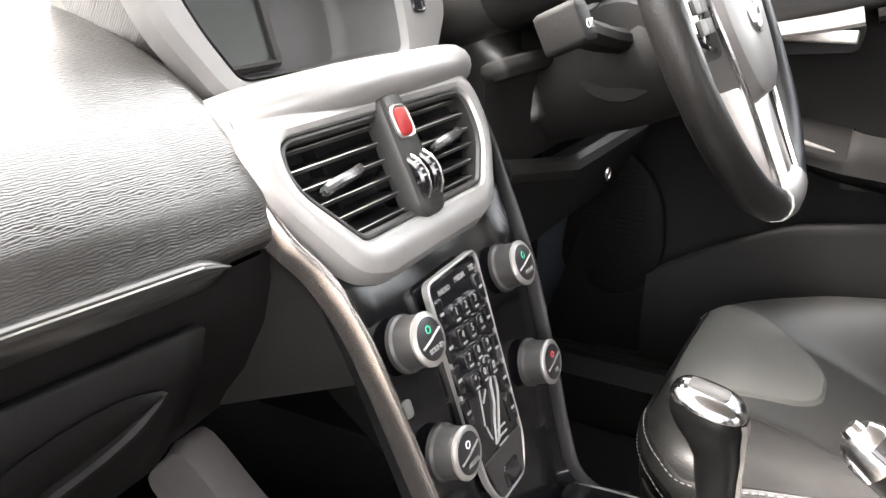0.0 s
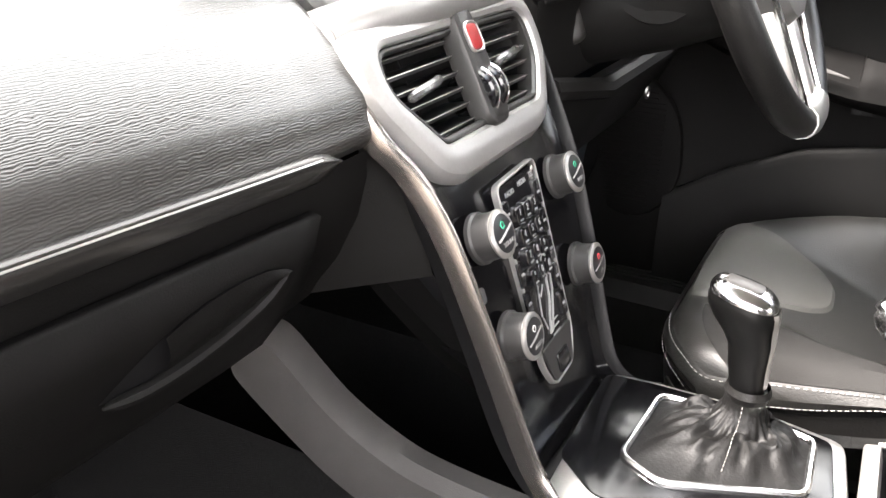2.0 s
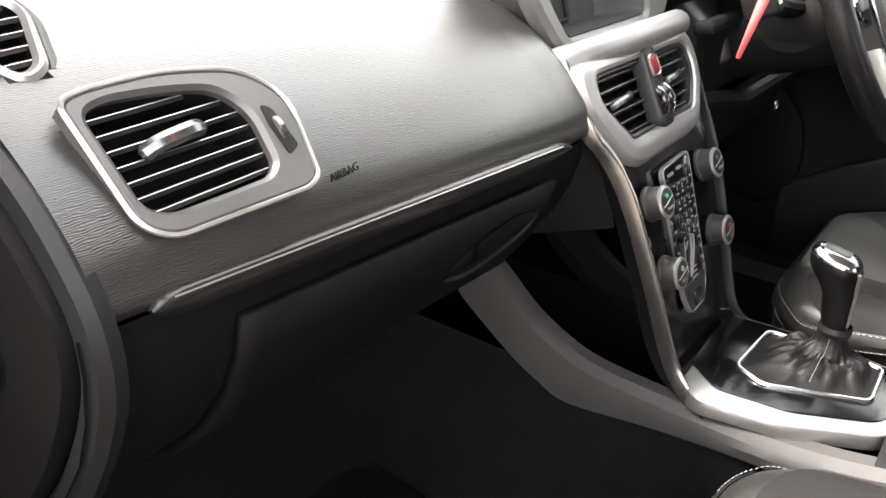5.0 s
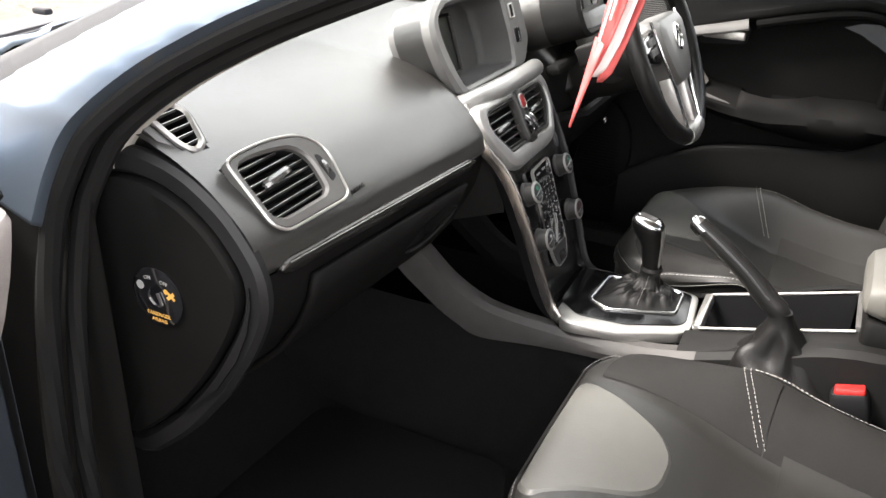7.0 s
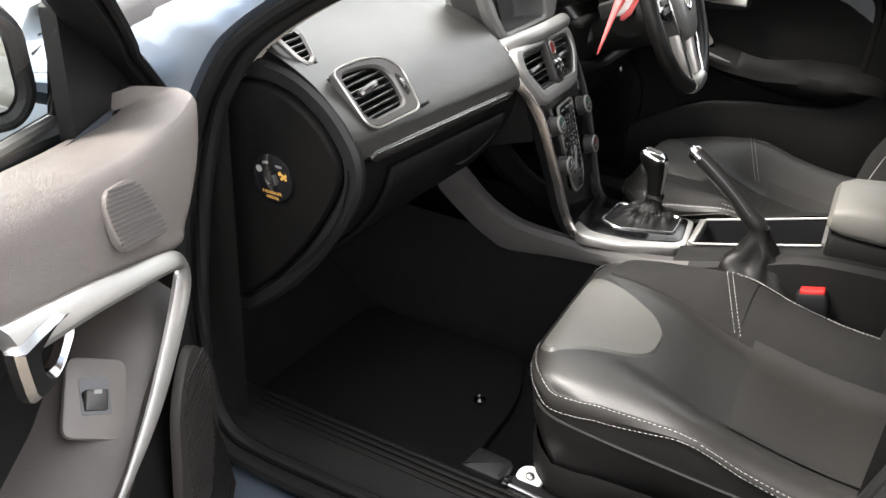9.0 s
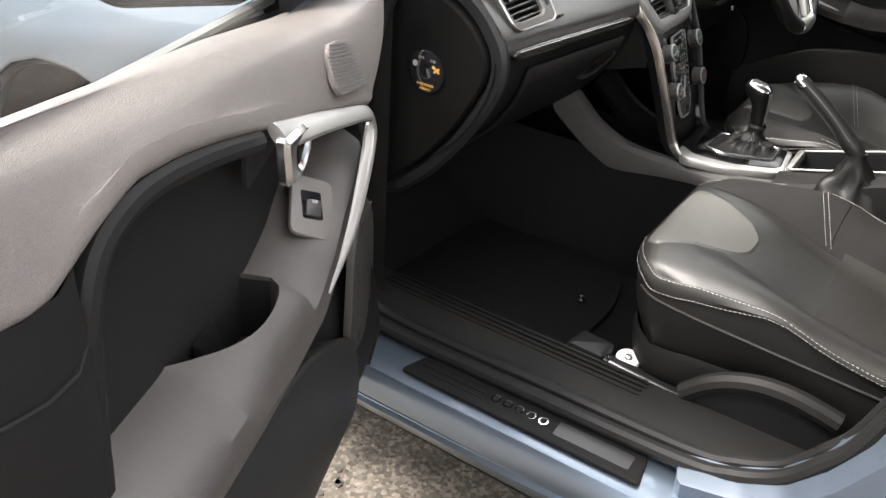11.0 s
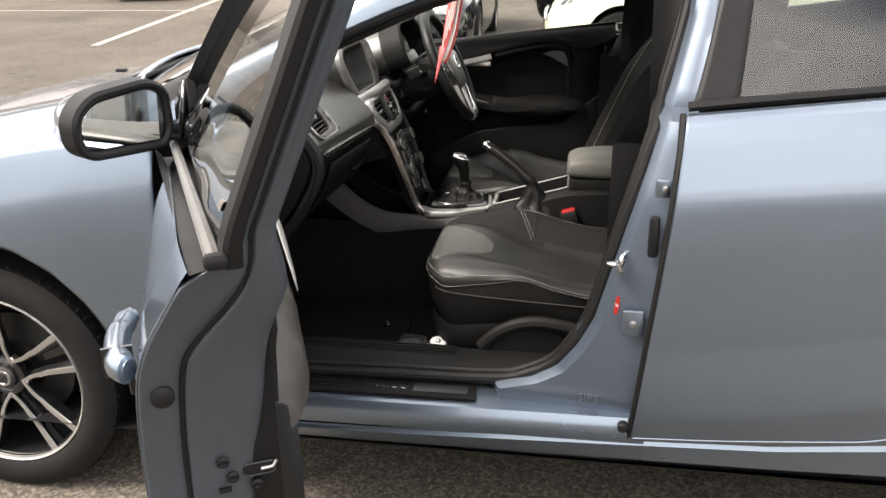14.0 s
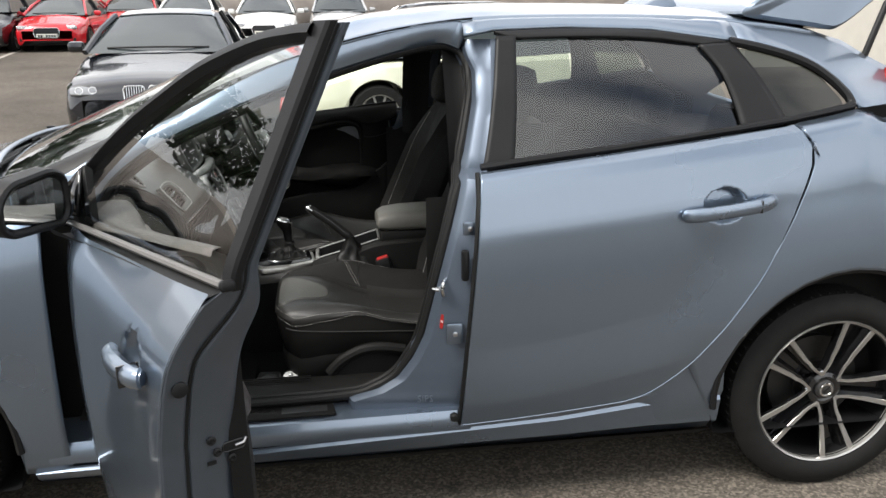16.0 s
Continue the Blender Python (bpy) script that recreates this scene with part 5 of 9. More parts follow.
    part("switch_mark", Form().box((0.007, 0.0035, 0.0004), m @ pose(0, 0.002, 0.0118, 14, 0, 0)), FADED_WHITE, sw)
    # tweeter grille, flush with the pad's inward-turning end
    if s < 0:
        e1, e2 = Vector((-0.079, 0.0175, -0.012)).normalized(), Vector((-0.014, -0.013, 0.034)).normalized()
    else:
        e1, e2 = Vector((0.079, 0.0175, 0.012)).normalized(), Vector((-0.014, 0.013, 0.034)).normalized()
    m = frame_of(at(0.338, 0.1545, 0.917), e1, e2)
    tw = part("tweeter_grille", Form().prism(rounded([(-0.040, -0.018), (-0.032, -0.030), (0.034, -0.030), (0.040, -0.020), (0.026, 0.022), (0.008, 0.030), (-0.026, 0.026), (-0.036, 0.014)], 0.008), m @ pose(0, 0, -0.004), 0.0065, 0.0015), DOOR_SKIN if s < 0 else PLASTIC, d, "ribbed tweeter grille")
    for k in range(13):
        v = -0.026 + 0.0042 * k
        a, b = (-0.036, interp(v, [-0.03, -0.02, 0.022, 0.03], [0.033, 0.036, 0.024, 0.010])) if v < 0.012 else (interp(v, [0.012, 0.03], [-0.034, -0.02]), interp(v, [0.012, 0.022, 0.03], [0.027, 0.022, 0.006]))
        part("grille_rib", Form().box((b - a, 0.0018, 0.0016), m @ pose((a + b) / 2, v, 0.003)), PLASTIC_GREY, tw)
    # lower speaker grille
    m = frame_of(at(0.250, trim_v(0.250, 0.6) - 0.022, 0.60), (-1 if s < 0 else 1, 0, 0), (0, 0, 1))
    pol = rounded([(-0.085, -0.10), (0.03, -0.13), (0.085, -0.06), (0.075, 0.06), (0.0, 0.125), (-0.06, 0.08)], 0.05)
    sp = part("speaker_grille", Form().prism(pol, m, 0.012, 0.006), PLASTIC_MID if s < 0 else DARK_SHADED_TRIM, d, "ribbed door speaker grille")
    for k in range(24):
        v = -0.092 + 0.008 * k
        part("grille_rib", Form().box((0.10 if abs(v) < 0.07 else 0.07, 0.003, 0.003), m @ pose(0.0, v, 0.0125)), PLASTIC_MID if s < 0 else DARK_SHADED_TRIM, sp)
    # flush column behind the recess, below the pad
    def pad_foot(u):
        return interp(u, [p[0] for p in pad_low], [p[1] for p in pad_low])

    rows = []
    for u, v in ((0.838, 0.080), (0.842, 0.100), (0.850, 0.107), (0.87, 0.108), (0.90, 0.106), (0.93, 0.101), (0.950, 0.095), (0.960, 0.088), (0.964, 0.078)):
        zt, zb = pad_foot(u) + 0.004, interp(u, [0.838, 0.90, 0.965], [0.700, 0.735, 0.772])
        rows.append([(u, v - 0.004 * (k > 4) + 0.003 * math.sin(math.pi * k / 8), zt + (zb - zt) * k / 8) for k in range(9)])
    sheet("rear_column", rows, lower_mat, label="dark column behind the door recess")
    rim_path = [(u, trim_v(u, 0) - 0.006, pad_foot(u) - 0.008) for u in (0.56, 0.62, 0.68, 0.74, 0.785)] + [(0.822, 0.104, 0.930), (0.838, 0.102, 0.895), (0.842, 0.099, 0.84), (0.842, 0.096, 0.78), (0.842, 0.092, 0.71)]
    part("recess_rim", Form().tube([at(*p) for p in smooth_path(rim_path, 5)], 0.0105, 10), lower_mat, d, "soft dark rim of the recess")
    part("column_seam", Form().tube([at(u, v + 0.0035, pad_foot(u) - 0.050) for u, v in ((0.846, 0.103), (0.87, 0.108), (0.90, 0.106), (0.93, 0.101), (0.955, 0.092))], 0.0018, 6), TRIM_BLACK, d)
    # lower panel with the bin moulded into it
    rows = []
    for u in np.linspace(0.31, 0.968, 34):
        zt = interp(u, [0.30, 0.40, 0.50, 0.62, 0.72, 0.80, 0.85, 0.90, 0.94, 0.97], [0.52, 0.58, 0.625, 0.645, 0.650, 0.655, 0.680, 0.728, 0.752, 0.768])
        v = interp(u, [0.30, 0.50, 0.70, 0.82, 0.88, 0.93, 0.955, 0.968], [0.172, 0.158, 0.142, 0.128, 0.118, 0.108, 0.098, 0.084])
        zb = 0.335 + 0.02 * u
        prof = [(v - 0.030, zt - 0.004), (v - 0.010, zt + 0.003), (v - 0.002, zt - 0.002), (v, zt - 0.014), (v + 0.006, zt + (zb - zt) * 0.30), (v + 0.004, zt + (zb - zt) * 0.60), (v - 0.008, zt + (zb - zt) * 0.85), (v - 0.022, zb + 0.015), (0.075, zb)]
        rows.append([tuple(p) for p in smooth_path([(u, a, b) for a, b in prof], 2)])
    sheet("door_bin", rows, BIN_GREY if s < 0 else PLASTIC, label="moulded lower door panel with a bin")
    return d, at


DOOR_ANGLE, DOOR_RISE = -62.0, -2.0
left_door, left_at = front_door(-1, Matrix.Translation((0.51, -0.83, 0.6)) @ pose(0, 0, 0, 0, 0, DOOR_ANGLE) @ pose(0, 0, 0, 0, DOOR_RISE, 0), "open passenger door with a black window frame and grained trim")
right_door, right_at = front_door(1, Matrix.Translation((0.51, 0.83, 0.6)), "closed driver's door with far-side shade put into its trim colour")

# door mirror on the open door
mh = new("door_mirror")
mh.parent = car
mh.matrix_basis = left_door.matrix_basis.copy()
tagged(mh, "black-framed door mirror with a painted shell")
stalk = Form().tube([left_at(*p) for p in smooth_path([(0.13, 0.050, 0.965), (0.155, 0.02, 0.972), (0.19, -0.02, 0.985)], 4)], [0.028, 0.027, 0.026, 0.025, 0.024, 0.022, 0.02, 0.02, 0.02], 10, squash=0.75)
part("mirror_stalk", stalk, PAINT, mh)
mm = left_door.matrix_basis.inverted() @ frame_of((0.567, -1.078, 1.020), (0.42, 0.90, 0.02), (0.03, -0.03, 1.0))
pol = rounded([(-0.100, -0.034), (-0.075, -0.054), (0.078, -0.064), (0.098, -0.038), (0.095, 0.042), (0.056, 0.063), (-0.065, 0.054), (-0.103, 0.020)], 0.035, 5)
f = Form().ring(inset(pol, -0.006), inset(pol, 0.011), mm @ pose(0, 0, -0.030), 0.044, 0.006)
part("mirror_frame", f, TRIM_BLACK, mh)
part("mirror_glass", Form().prism(inset(pol, 0.014), mm, 0.006), MIRROR, mh, "reflecting mirror glass")
rows = [[mm @ Vector((x, y, -0.012)) for x, y in inset(pol, 0.004)], [mm @ Vector((x, y, -0.03)) for x, y in inset(pol, -0.002)], [mm @ Vector((x, y, -0.06)) for x, y in inset(pol, 0.006)], [mm @ Vector((x * 0.75, y * 0.75, -0.095)) for x, y in pol], [mm @ Vector((x * 0.4, y * 0.4, -0.11)) for x, y in pol]]
part("mirror_shell", Form().grid(rows, True, False, True), PAINT, mh)


# ---------------------------------------------------------------- the car: cabin
def lift(y):
    """The dash rises a little towards the doors."""
    return 0.066 * max(0.0, abs(y) - 0.20)


PAD = [(0.802, 0.822), (0.808, 0.830), (0.806, 0.842), (0.800, 0.860), (0.778, 0.886), (0.744, 0.914), (0.698, 0.938), (0.635, 0.957), (0.54, 0.968), (0.40, 0.968), (0.25, 0.950), (0.12, 0.93)]


def pad_at(y, t):
    """A point of the dash pad: t runs over PAD from the lower edge to the windscreen."""
    k = np.arange(len(PAD))
    return Vector((float(np.interp(t, k, [p[0] for p in PAD])), y, float(np.interp(t, k, [p[1] for p in PAD])) + lift(y)))


def dash_pad(y0, y1, name, label, holes=()):
    """Soft pad between two widths; its edge at y1, next to the middle, is rolled over."""
    rows = []
    sg = 1 if y1 > y0 else -1
    ys = np.linspace(y0, y1, 84).tolist() + [y1 + sg * 0.008, y1 + sg * 0.014, y1 + sg * 0.017, y1 + sg * 0.018]
    drop = [0.0] * 84 + [0.003, 0.010, 0.022, 0.06]
    pts = smooth_path([(px, 0, pz) for px, pz in PAD], 7)
    cuts = [(mm.inverted(), mm.to_3x3() @ Vector((0, 0, 1)), outline) for mm, outline in holes]
    for y, d0 in zip(ys, drop):
        row = []
        for p in pts:
            d = d0
            nx, nz = (1, 0.2) if p.z < 0.88 else (0.6, 0.8) if p.x > 0.7 else (0.1, 1.0)
            d *= min(1.0, max(0.0, (0.950 - p.z) / 0.02))
            v = Vector((p.x - d * nx, y, p.z + lift(y) - d * nz))
            for inv, nrm, outline in cuts:
                w = inv @ v
                if abs(w.z) < 0.05 and inside(outline, w.x, w.y):
                    v = v - nrm * (0.045 + w.z)
            row.append(v)
        rows.append(row)
    return part(name, Form().grid(rows), DASH, car, label)


# the two outlets let into the passenger's pad
VENT_M = frame_of((0.766, -0.594, 0.922), (0, 1, 0.03), (-0.56, 0, 0.83))
VENT_OUT = rounded([(-0.066, 0.040), (-0.050, 0.043), (0.0, 0.043), (0.050, 0.032), (0.075, 0.006), (0.066, -0.048), (0.055, -0.053), (-0.045, -0.049), (-0.060, -0.036)], [0.01, 0.02, 0.03, 0.03, 0.02, 0.012, 0.012, 0.02, 0.02], 5)
VENT_HOLE = rounded([(-0.056, 0.031), (-0.040, 0.034), (-0.005, 0.031), (0.028, 0.024), (0.043, 0.004), (0.041, -0.030), (0.032, -0.037), (-0.038, -0.036), (-0.051, -0.028)], [0.008, 0.015, 0.02, 0.02, 0.012, 0.012, 0.010, 0.012, 0.012], 5)
SIDE_M = frame_of((0.676, -0.652, 0.984), (0, 1, 0.05), (-0.72, 0.1, 0.69))
SIDE_OUT = rounded([(-0.027, 0.016), (-0.012, 0.024), (0.014, 0.019), (0.024, 0.002), (0.014, -0.038), (-0.003, -0.044), (-0.016, -0.030)], [0.006, 0.01, 0.01, 0.012, 0.01, 0.006, 0.012], 4)
SIDE_HOLE = rounded([(-0.019, 0.010), (-0.009, 0.015), (0.009, 0.012), (0.017, 0.002), (0.007, -0.032), (-0.003, -0.036), (-0.012, -0.024)], [0.005, 0.008, 0.008, 0.008, 0.007, 0.005, 0.008], 4)
dash_pad(-0.69, -0.155, "dash_pad", "soft grained dashboard pad on the passenger side", ((VENT_M, inset(VENT_OUT, 0.006)), (SIDE_M, inset(SIDE_OUT, 0.003))))
dash_pad(0.69, 0.25, "dash_pad", "soft grained dashboard pad on the driver's side")
m = frame_of(pad_at(-0.497, 3.15) + Vector((0.0016, 0, 0.0008)), (0, 1, 0.066), (-0.38, 0, 0.92))
letters("airbag_lettering", "AIRBAG", 0.0080, m, PLASTIC, car, 0.0004, "pressed airbag lettering")

# dark metal strip under the pad, with a fine bright edge
rows = []
for y in np.linspace(-0.662, -0.196, 48):
    z = 0.826 + lift(y)
    k = math.sqrt(max(0.0, 1 - max(0.0, (-0.640 - y) / 0.022, (y + 0.222) / 0.026) ** 2))
    prof = [(0.796, 0.008), (0.8095, 0.0078), (0.8135, 0.0045), (0.8140, 0.0), (0.8125, -0.006), (0.8095, -0.0105), (0.796, -0.012)]
    rows.append([tuple(p) for p in smooth_path([(x, y, z + dz_ * max(0.12, k)) for x, dz_ in prof], 3)])
part("dash_strip", Form().grid(rows, caps=True), STRIP_METAL, car, "dark metal strip along the dashboard's edge", sharp=70)
part("dash_strip_edge", Form().tube([(0.8128, y, 0.8305 + lift(y)) for y in np.linspace(-0.648, -0.215, 24)], 0.0009, 6), SATIN, car)

# lower dash and glovebox
LOW = [(0.800, 0.818), (0.800, 0.800), (0.792, 0.770), (0.775, 0.735), (0.745, 0.695), (0.70, 0.655), (0.64, 0.620), (0.55, 0.60), (0.29, 0.59)]
rows = [[(x, y, z + lift(y) * (1 - k / 9)) for k, (x, z) in enumerate(LOW)] for y in np.linspace(-0.70, -0.150, 20)]
part("lower_dash", Form().grid(rows), DARK_SHADED_TRIM, car, "dark lower dashboard")
rows = []
for y in np.linspace(-0.60, -0.215, 24):
    rows.append([(x + 0.006, y, z + lift(y) * (1 - k / 9) - 0.004) for k, (x, z) in enumerate(LOW[1:7])])
gb = part("glovebox", Form().grid(rows), DARK_SHADED_TRIM, car, "dark glovebox lid")
thicken(gb, 0.008, 0)
# almond-shaped pull: a dark hollow, a lever plate in it and a lip below
def on_lid(y, z, o):
    k = [p[1] for p in LOW[1:7]][::-1]
    return Vector((interp(z - 0.7 * lift(y), k, [p[0] for p in LOW[1:7]][::-1]) + 0.010 + o, y, z - 0.002))


lip_line = [(-0.372, 0.750), (-0.345, 0.744), (-0.315, 0.744), (-0.285, 0.750), (-0.262, 0.759), (-0.244, 0.773)]
top_line = [(-0.372, 0.751), (-0.350, 0.768), (-0.325, 0.779), (-0.295, 0.783), (-0.265, 0.781), (-0.244, 0.774)]
lo_, hi_ = smooth_path([on_lid(y, z, 0.0) for y, z in lip_line], 4), smooth_path([on_lid(y, z, 0.0) for y, z in top_line], 4)
part("pull_hollow", Form().grid([[a.lerp(b, k / 4) + Vector((0.0015, 0, 0)) for k in range(5)] for a, b in zip(lo_, hi_)]), TRIM_BLACK, gb)
part("pull_lever", Form().grid([[a.lerp(b, 0.10 + 0.9 * k / 4) + Vector((0.003 + 0.004 * math.sin(math.pi * k / 4), 0, 0)) for k in range(5)] for a, b in list(zip(lo_, hi_))[6:]]), DARK_SHADED_TRIM, gb)
part("glovebox_pull", Form().tube([p + Vector((0.004, 0, -0.001)) for p in lo_], [0.001, 0.003, 0.0045] + [0.005] * (len(lo_) - 6) + [0.004, 0.003, 0.001], 8, squash=0.8), PLASTIC, gb)
part("lid_seam", Form().tube([(x + 0.0065, -0.2150, z - 0.004) for x, z in LOW[1:7]], 0.0016, 6), TRIM_BLACK, gb)
rows = [[(x, y, z) for x, z in ((0.815, 0.79), (0.80, 0.74), (0.76, 0.66), (0.66, 0.60), (0.29, 0.58))] for y in np.linspace(0.13, 0.72, 10)]
part("lower_dash", Form().grid(rows), PLASTIC, car)
part("dash_centre", Form().grid([[Vector((pad_at(0, t).x - 0.004, y, pad_at(0, t).z - 0.003)) for y in np.linspace(-0.185, 0.27, 9)] for t in np.linspace(6.45, 11, 14)]), DASH, car)
part("dash_shoulder", Form().grid([[Vector((pad_at(0, t).x - 0.010, y, pad_at(0, t).z - 0.008)) for y in np.linspace(-0.200, -0.140, 4)] for t in np.linspace(5.6, 8.0, 10)]), DASH, car)
part("dash_underside", Form().grid([[(x, y, 0.645) for y in np.linspace(-0.16, 0.14, 6)] for x in (0.29, 0.5, 0.68)]), CARPET, car)
# side of the lower dash towards the middle, and the footwell's front and floor
part("footwell_wall", Form().grid([[(0.30, y, z) for y in np.linspace(-0.74, 0.74, 10)] for z in (0.25, 0.45, 0.65, 0.95)]), CARPET, car)
rows = []
for y in np.linspace(-0.705, 0.705, 40):
    rows.append([(x, y, z) for x, z in ((0.30, 0.47), (0.38, 0.36), (0.50, 0.285), (0.62, 0.270), (1.0, 0.265), (1.6, 0.29), (1.9, 0.30))])
part("cabin_floor", Form().grid(rows), CARPET, car, "black carpet")
part("rear_cabin", Form().grid([[(1.9, y, 0.30), (1.92, y, 0.52), (2.35, y, 0.50), (2.50, y, 0.95), (2.9, y, 0.95)] for y in np.linspace(-0.68, 0.68, 8)]), CLOTH, car, "dark rear bench")
for y in (-0.36, 0.36):
    part("rear_headrest", Form().box((0.10, 0.26, 0.15), pose(2.53, y, 1.03, 0, 12, 0), 0.04), CLOTH, car)
for s in (-1, 1):
    part("rear_side_trim", Form().grid([[(x, s * 0.74, 0.30), (x, s * 0.76, 0.70), (x, s * 0.765, 0.95 + 0.1 * (x - 1.5)), (x, s * 0.785, 1.0 + 0.12 * (x - 1.5))] for x in np.linspace(1.62, 2.9, 12)]), PLASTIC, car)
    part("inner_post_trim", Form().grid([[(1.53 + 0.09 * k, s * (side(1.5, max(1.02, 0.9 + 0.06 * j)) - 0.11 - 0.02 * math.sin(math.pi * k)), 0.9 + 0.06 * j) for k in (0, 0.25, 0.5, 0.75, 1, 1.3)] for j in range(8)]), PLASTIC, car)
    part("pillar_lower_trim", Form().grid([[(1.46 + 0.2 * k, s * 0.725, z) for k in (0, 0.5, 1)] for z in (0.36, 0.6, 0.92)]), PLASTIC, car)
# pale trim inside the windscreen pillar
for s in (-1, 1):
    rows = []
    op = smooth_path([(x, 0, z) for x, z in OPENING[:9]], 6)
    for i, p in enumerate(op):
        a_, b_ = op[max(i - 1, 0)], op[min(i + 1, len(op) - 1)]
        t = (b_ - a_).normalized()
        f_ = interp(p.x, [0.95, 1.25], [1.0, 0.3])
        px = interp(p.x, [0.53, 0.72, 1.03, 1.40, 1.578], [0.36, 0.66, 1.00, 1.38, 1.60])
        q = Vector([interp(px, [v[0] for v in PILLAR], [v[k] for v in PILLAR]) for k in range(3)])
        y0 = seal_y(p.x, p.z)
        if p.z < 0.95:
            continue
        rows.append([(p.x + t.z * n_ * f_, s * (y0 - dy), p.z - t.x * n_ * f_) for n_, dy in ((0.012, 0.024), (0.022, 0.034), (0.023, 0.046), (0.014, 0.064))] + [(q.x, s * (q.y - 0.035), q.z - 0.010), (q.x - 0.02, s * (q.y - 0.008), q.z - 0.004)])
    part("pillar_trim", Form().grid(rows), HEADLINER, car, "pale windscreen pillar trim")
# kick panel at the footwell's outer side
rows = [[(x, -0.715, z) for x in np.linspace(0.30, 0.62, 6)] for z in (0.27, 0.5, 0.75, 0.93)]
part("kick_panel", Form().grid(rows), PLASTIC, car)
part("kick_panel", Form().grid([[(x, 0.715, z) for x in np.linspace(0.30, 0.62, 6)] for z in (0.27, 0.5, 0.75, 0.93)]), PLASTIC, car)
# ribbed trim inside the sill
for s in (-1, 1):
    rows = [[(x, s * 0.778, 0.350), (x, s * 0.760, 0.364), (x, s * 0.722, 0.374), (x, s * 0.70, 0.380), (x, s * 0.64, 0.372), (x, s * 0.615, 0.350), (x, s * 0.61, 0.27)] for x in np.linspace(0.50, 1.62, 20)]
    st_ = part("sill_trim", Form().grid(rows), PLASTIC, car, "black ribbed inner sill trim")
    for v in (0.690, 0.677, 0.664, 0.651):
        part("sill_rib", Form().box((0.52, 0.005, 0.003), pose(0.86, s * v, 0.3795)), PLASTIC, st_)

# ------- end cover of the dash, seen when the door stands open
outline = rounded([(0.585, 0.940), (0.66, 0.952), (0.715, 0.942), (0.766, 0.908), (0.798, 0.862), (0.800, 0.825), (0.782, 0.782), (0.742, 0.716), (0.684, 0.646), (0.62, 0.590), (0.585, 0.585)], 0.03)
m = frame_of((0, -0.684, 0), (1, 0, 0), (0, 0, 1))
face = inset(outline, 0.012)
cx, cz = sum(p[0] for p in face) / len(face), sum(p[1] for p in face) / len(face)
rows = [[m @ Vector((cx + (x - cx) * k, cz + (z - cz) * k, h)) for x, z in face] for k, h in ((1.0, 0.0), (1.0, 0.010), (0.985, 0.015), (0.95, 0.018), (0.5, 0.0185), (0.05, 0.0185))]
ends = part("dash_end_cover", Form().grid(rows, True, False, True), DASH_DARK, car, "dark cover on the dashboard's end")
part("dash_end_rim", Form().ring(inset(outline, -0.018), inset(outline, 0.010), m, 0.014, 0.006), TRIM_BLACK, car)
m = frame_of((0.681, -0.7025, 0.811), (1, 0, 0), (0, 0, 1))
disc = part("airbag_switch", Form().lathe([(0.034, 0), (0.034, 0.002), (0.031, 0.003), (0.012, 0.003), (0.011, 0.001), (0.0, 0.001)], m, 32), GLOSS_BLACK, ends, "round airbag key switch with amber lettering")
part("key_slot", Form().box((0.003, 0.014, 0.002), m @ pose(0.004, -0.002, 0.003, 0, 0, 20)), STEEL, disc)
letters("switch_lettering", "ON", 0.0062, m @ pose(-0.010, 0.021, 0.0032, 0, 0, 8), FADED_WHITE, disc, 0.0002)
letters("switch_lettering", "OFF", 0.0062, m @ pose(0.012, 0.019, 0.0032, 0, 0, -8), FADED_WHITE, disc, 0.0002)
letters("switch_lettering", "PASSENGER", 0.0062, m @ pose(0.0, -0.021, 0.0032), FADED_AMBER, disc, 0.0002)
letters("switch_lettering", "AIRBAG", 0.0062, m @ pose(0.0, -0.028, 0.0032), FADED_AMBER, disc, 0.0002)
part("switch_symbol", Form().lathe([(0.005, 0), (0.005, 0.0006), (0.0035, 0.0006), (0.0035, 0.0001)], m @ pose(-0.021, 0.010, 0.003), 14), FADED_WHITE, disc)
f = Form().box((0.012, 0.004, 0.0006), m @ pose(0.020, 0.006, 0.0033, 0, 0, 40)).box((0.011, 0.003, 0.0006), m @ pose(0.021, 0.006, 0.0034, 0, 0, -40)).lathe([(0.003, 0), (0.003, 0.0006)], m @ pose(0.014, 0.010, 0.003), 10)
part("switch_symbol", f, FADED_AMBER, disc)


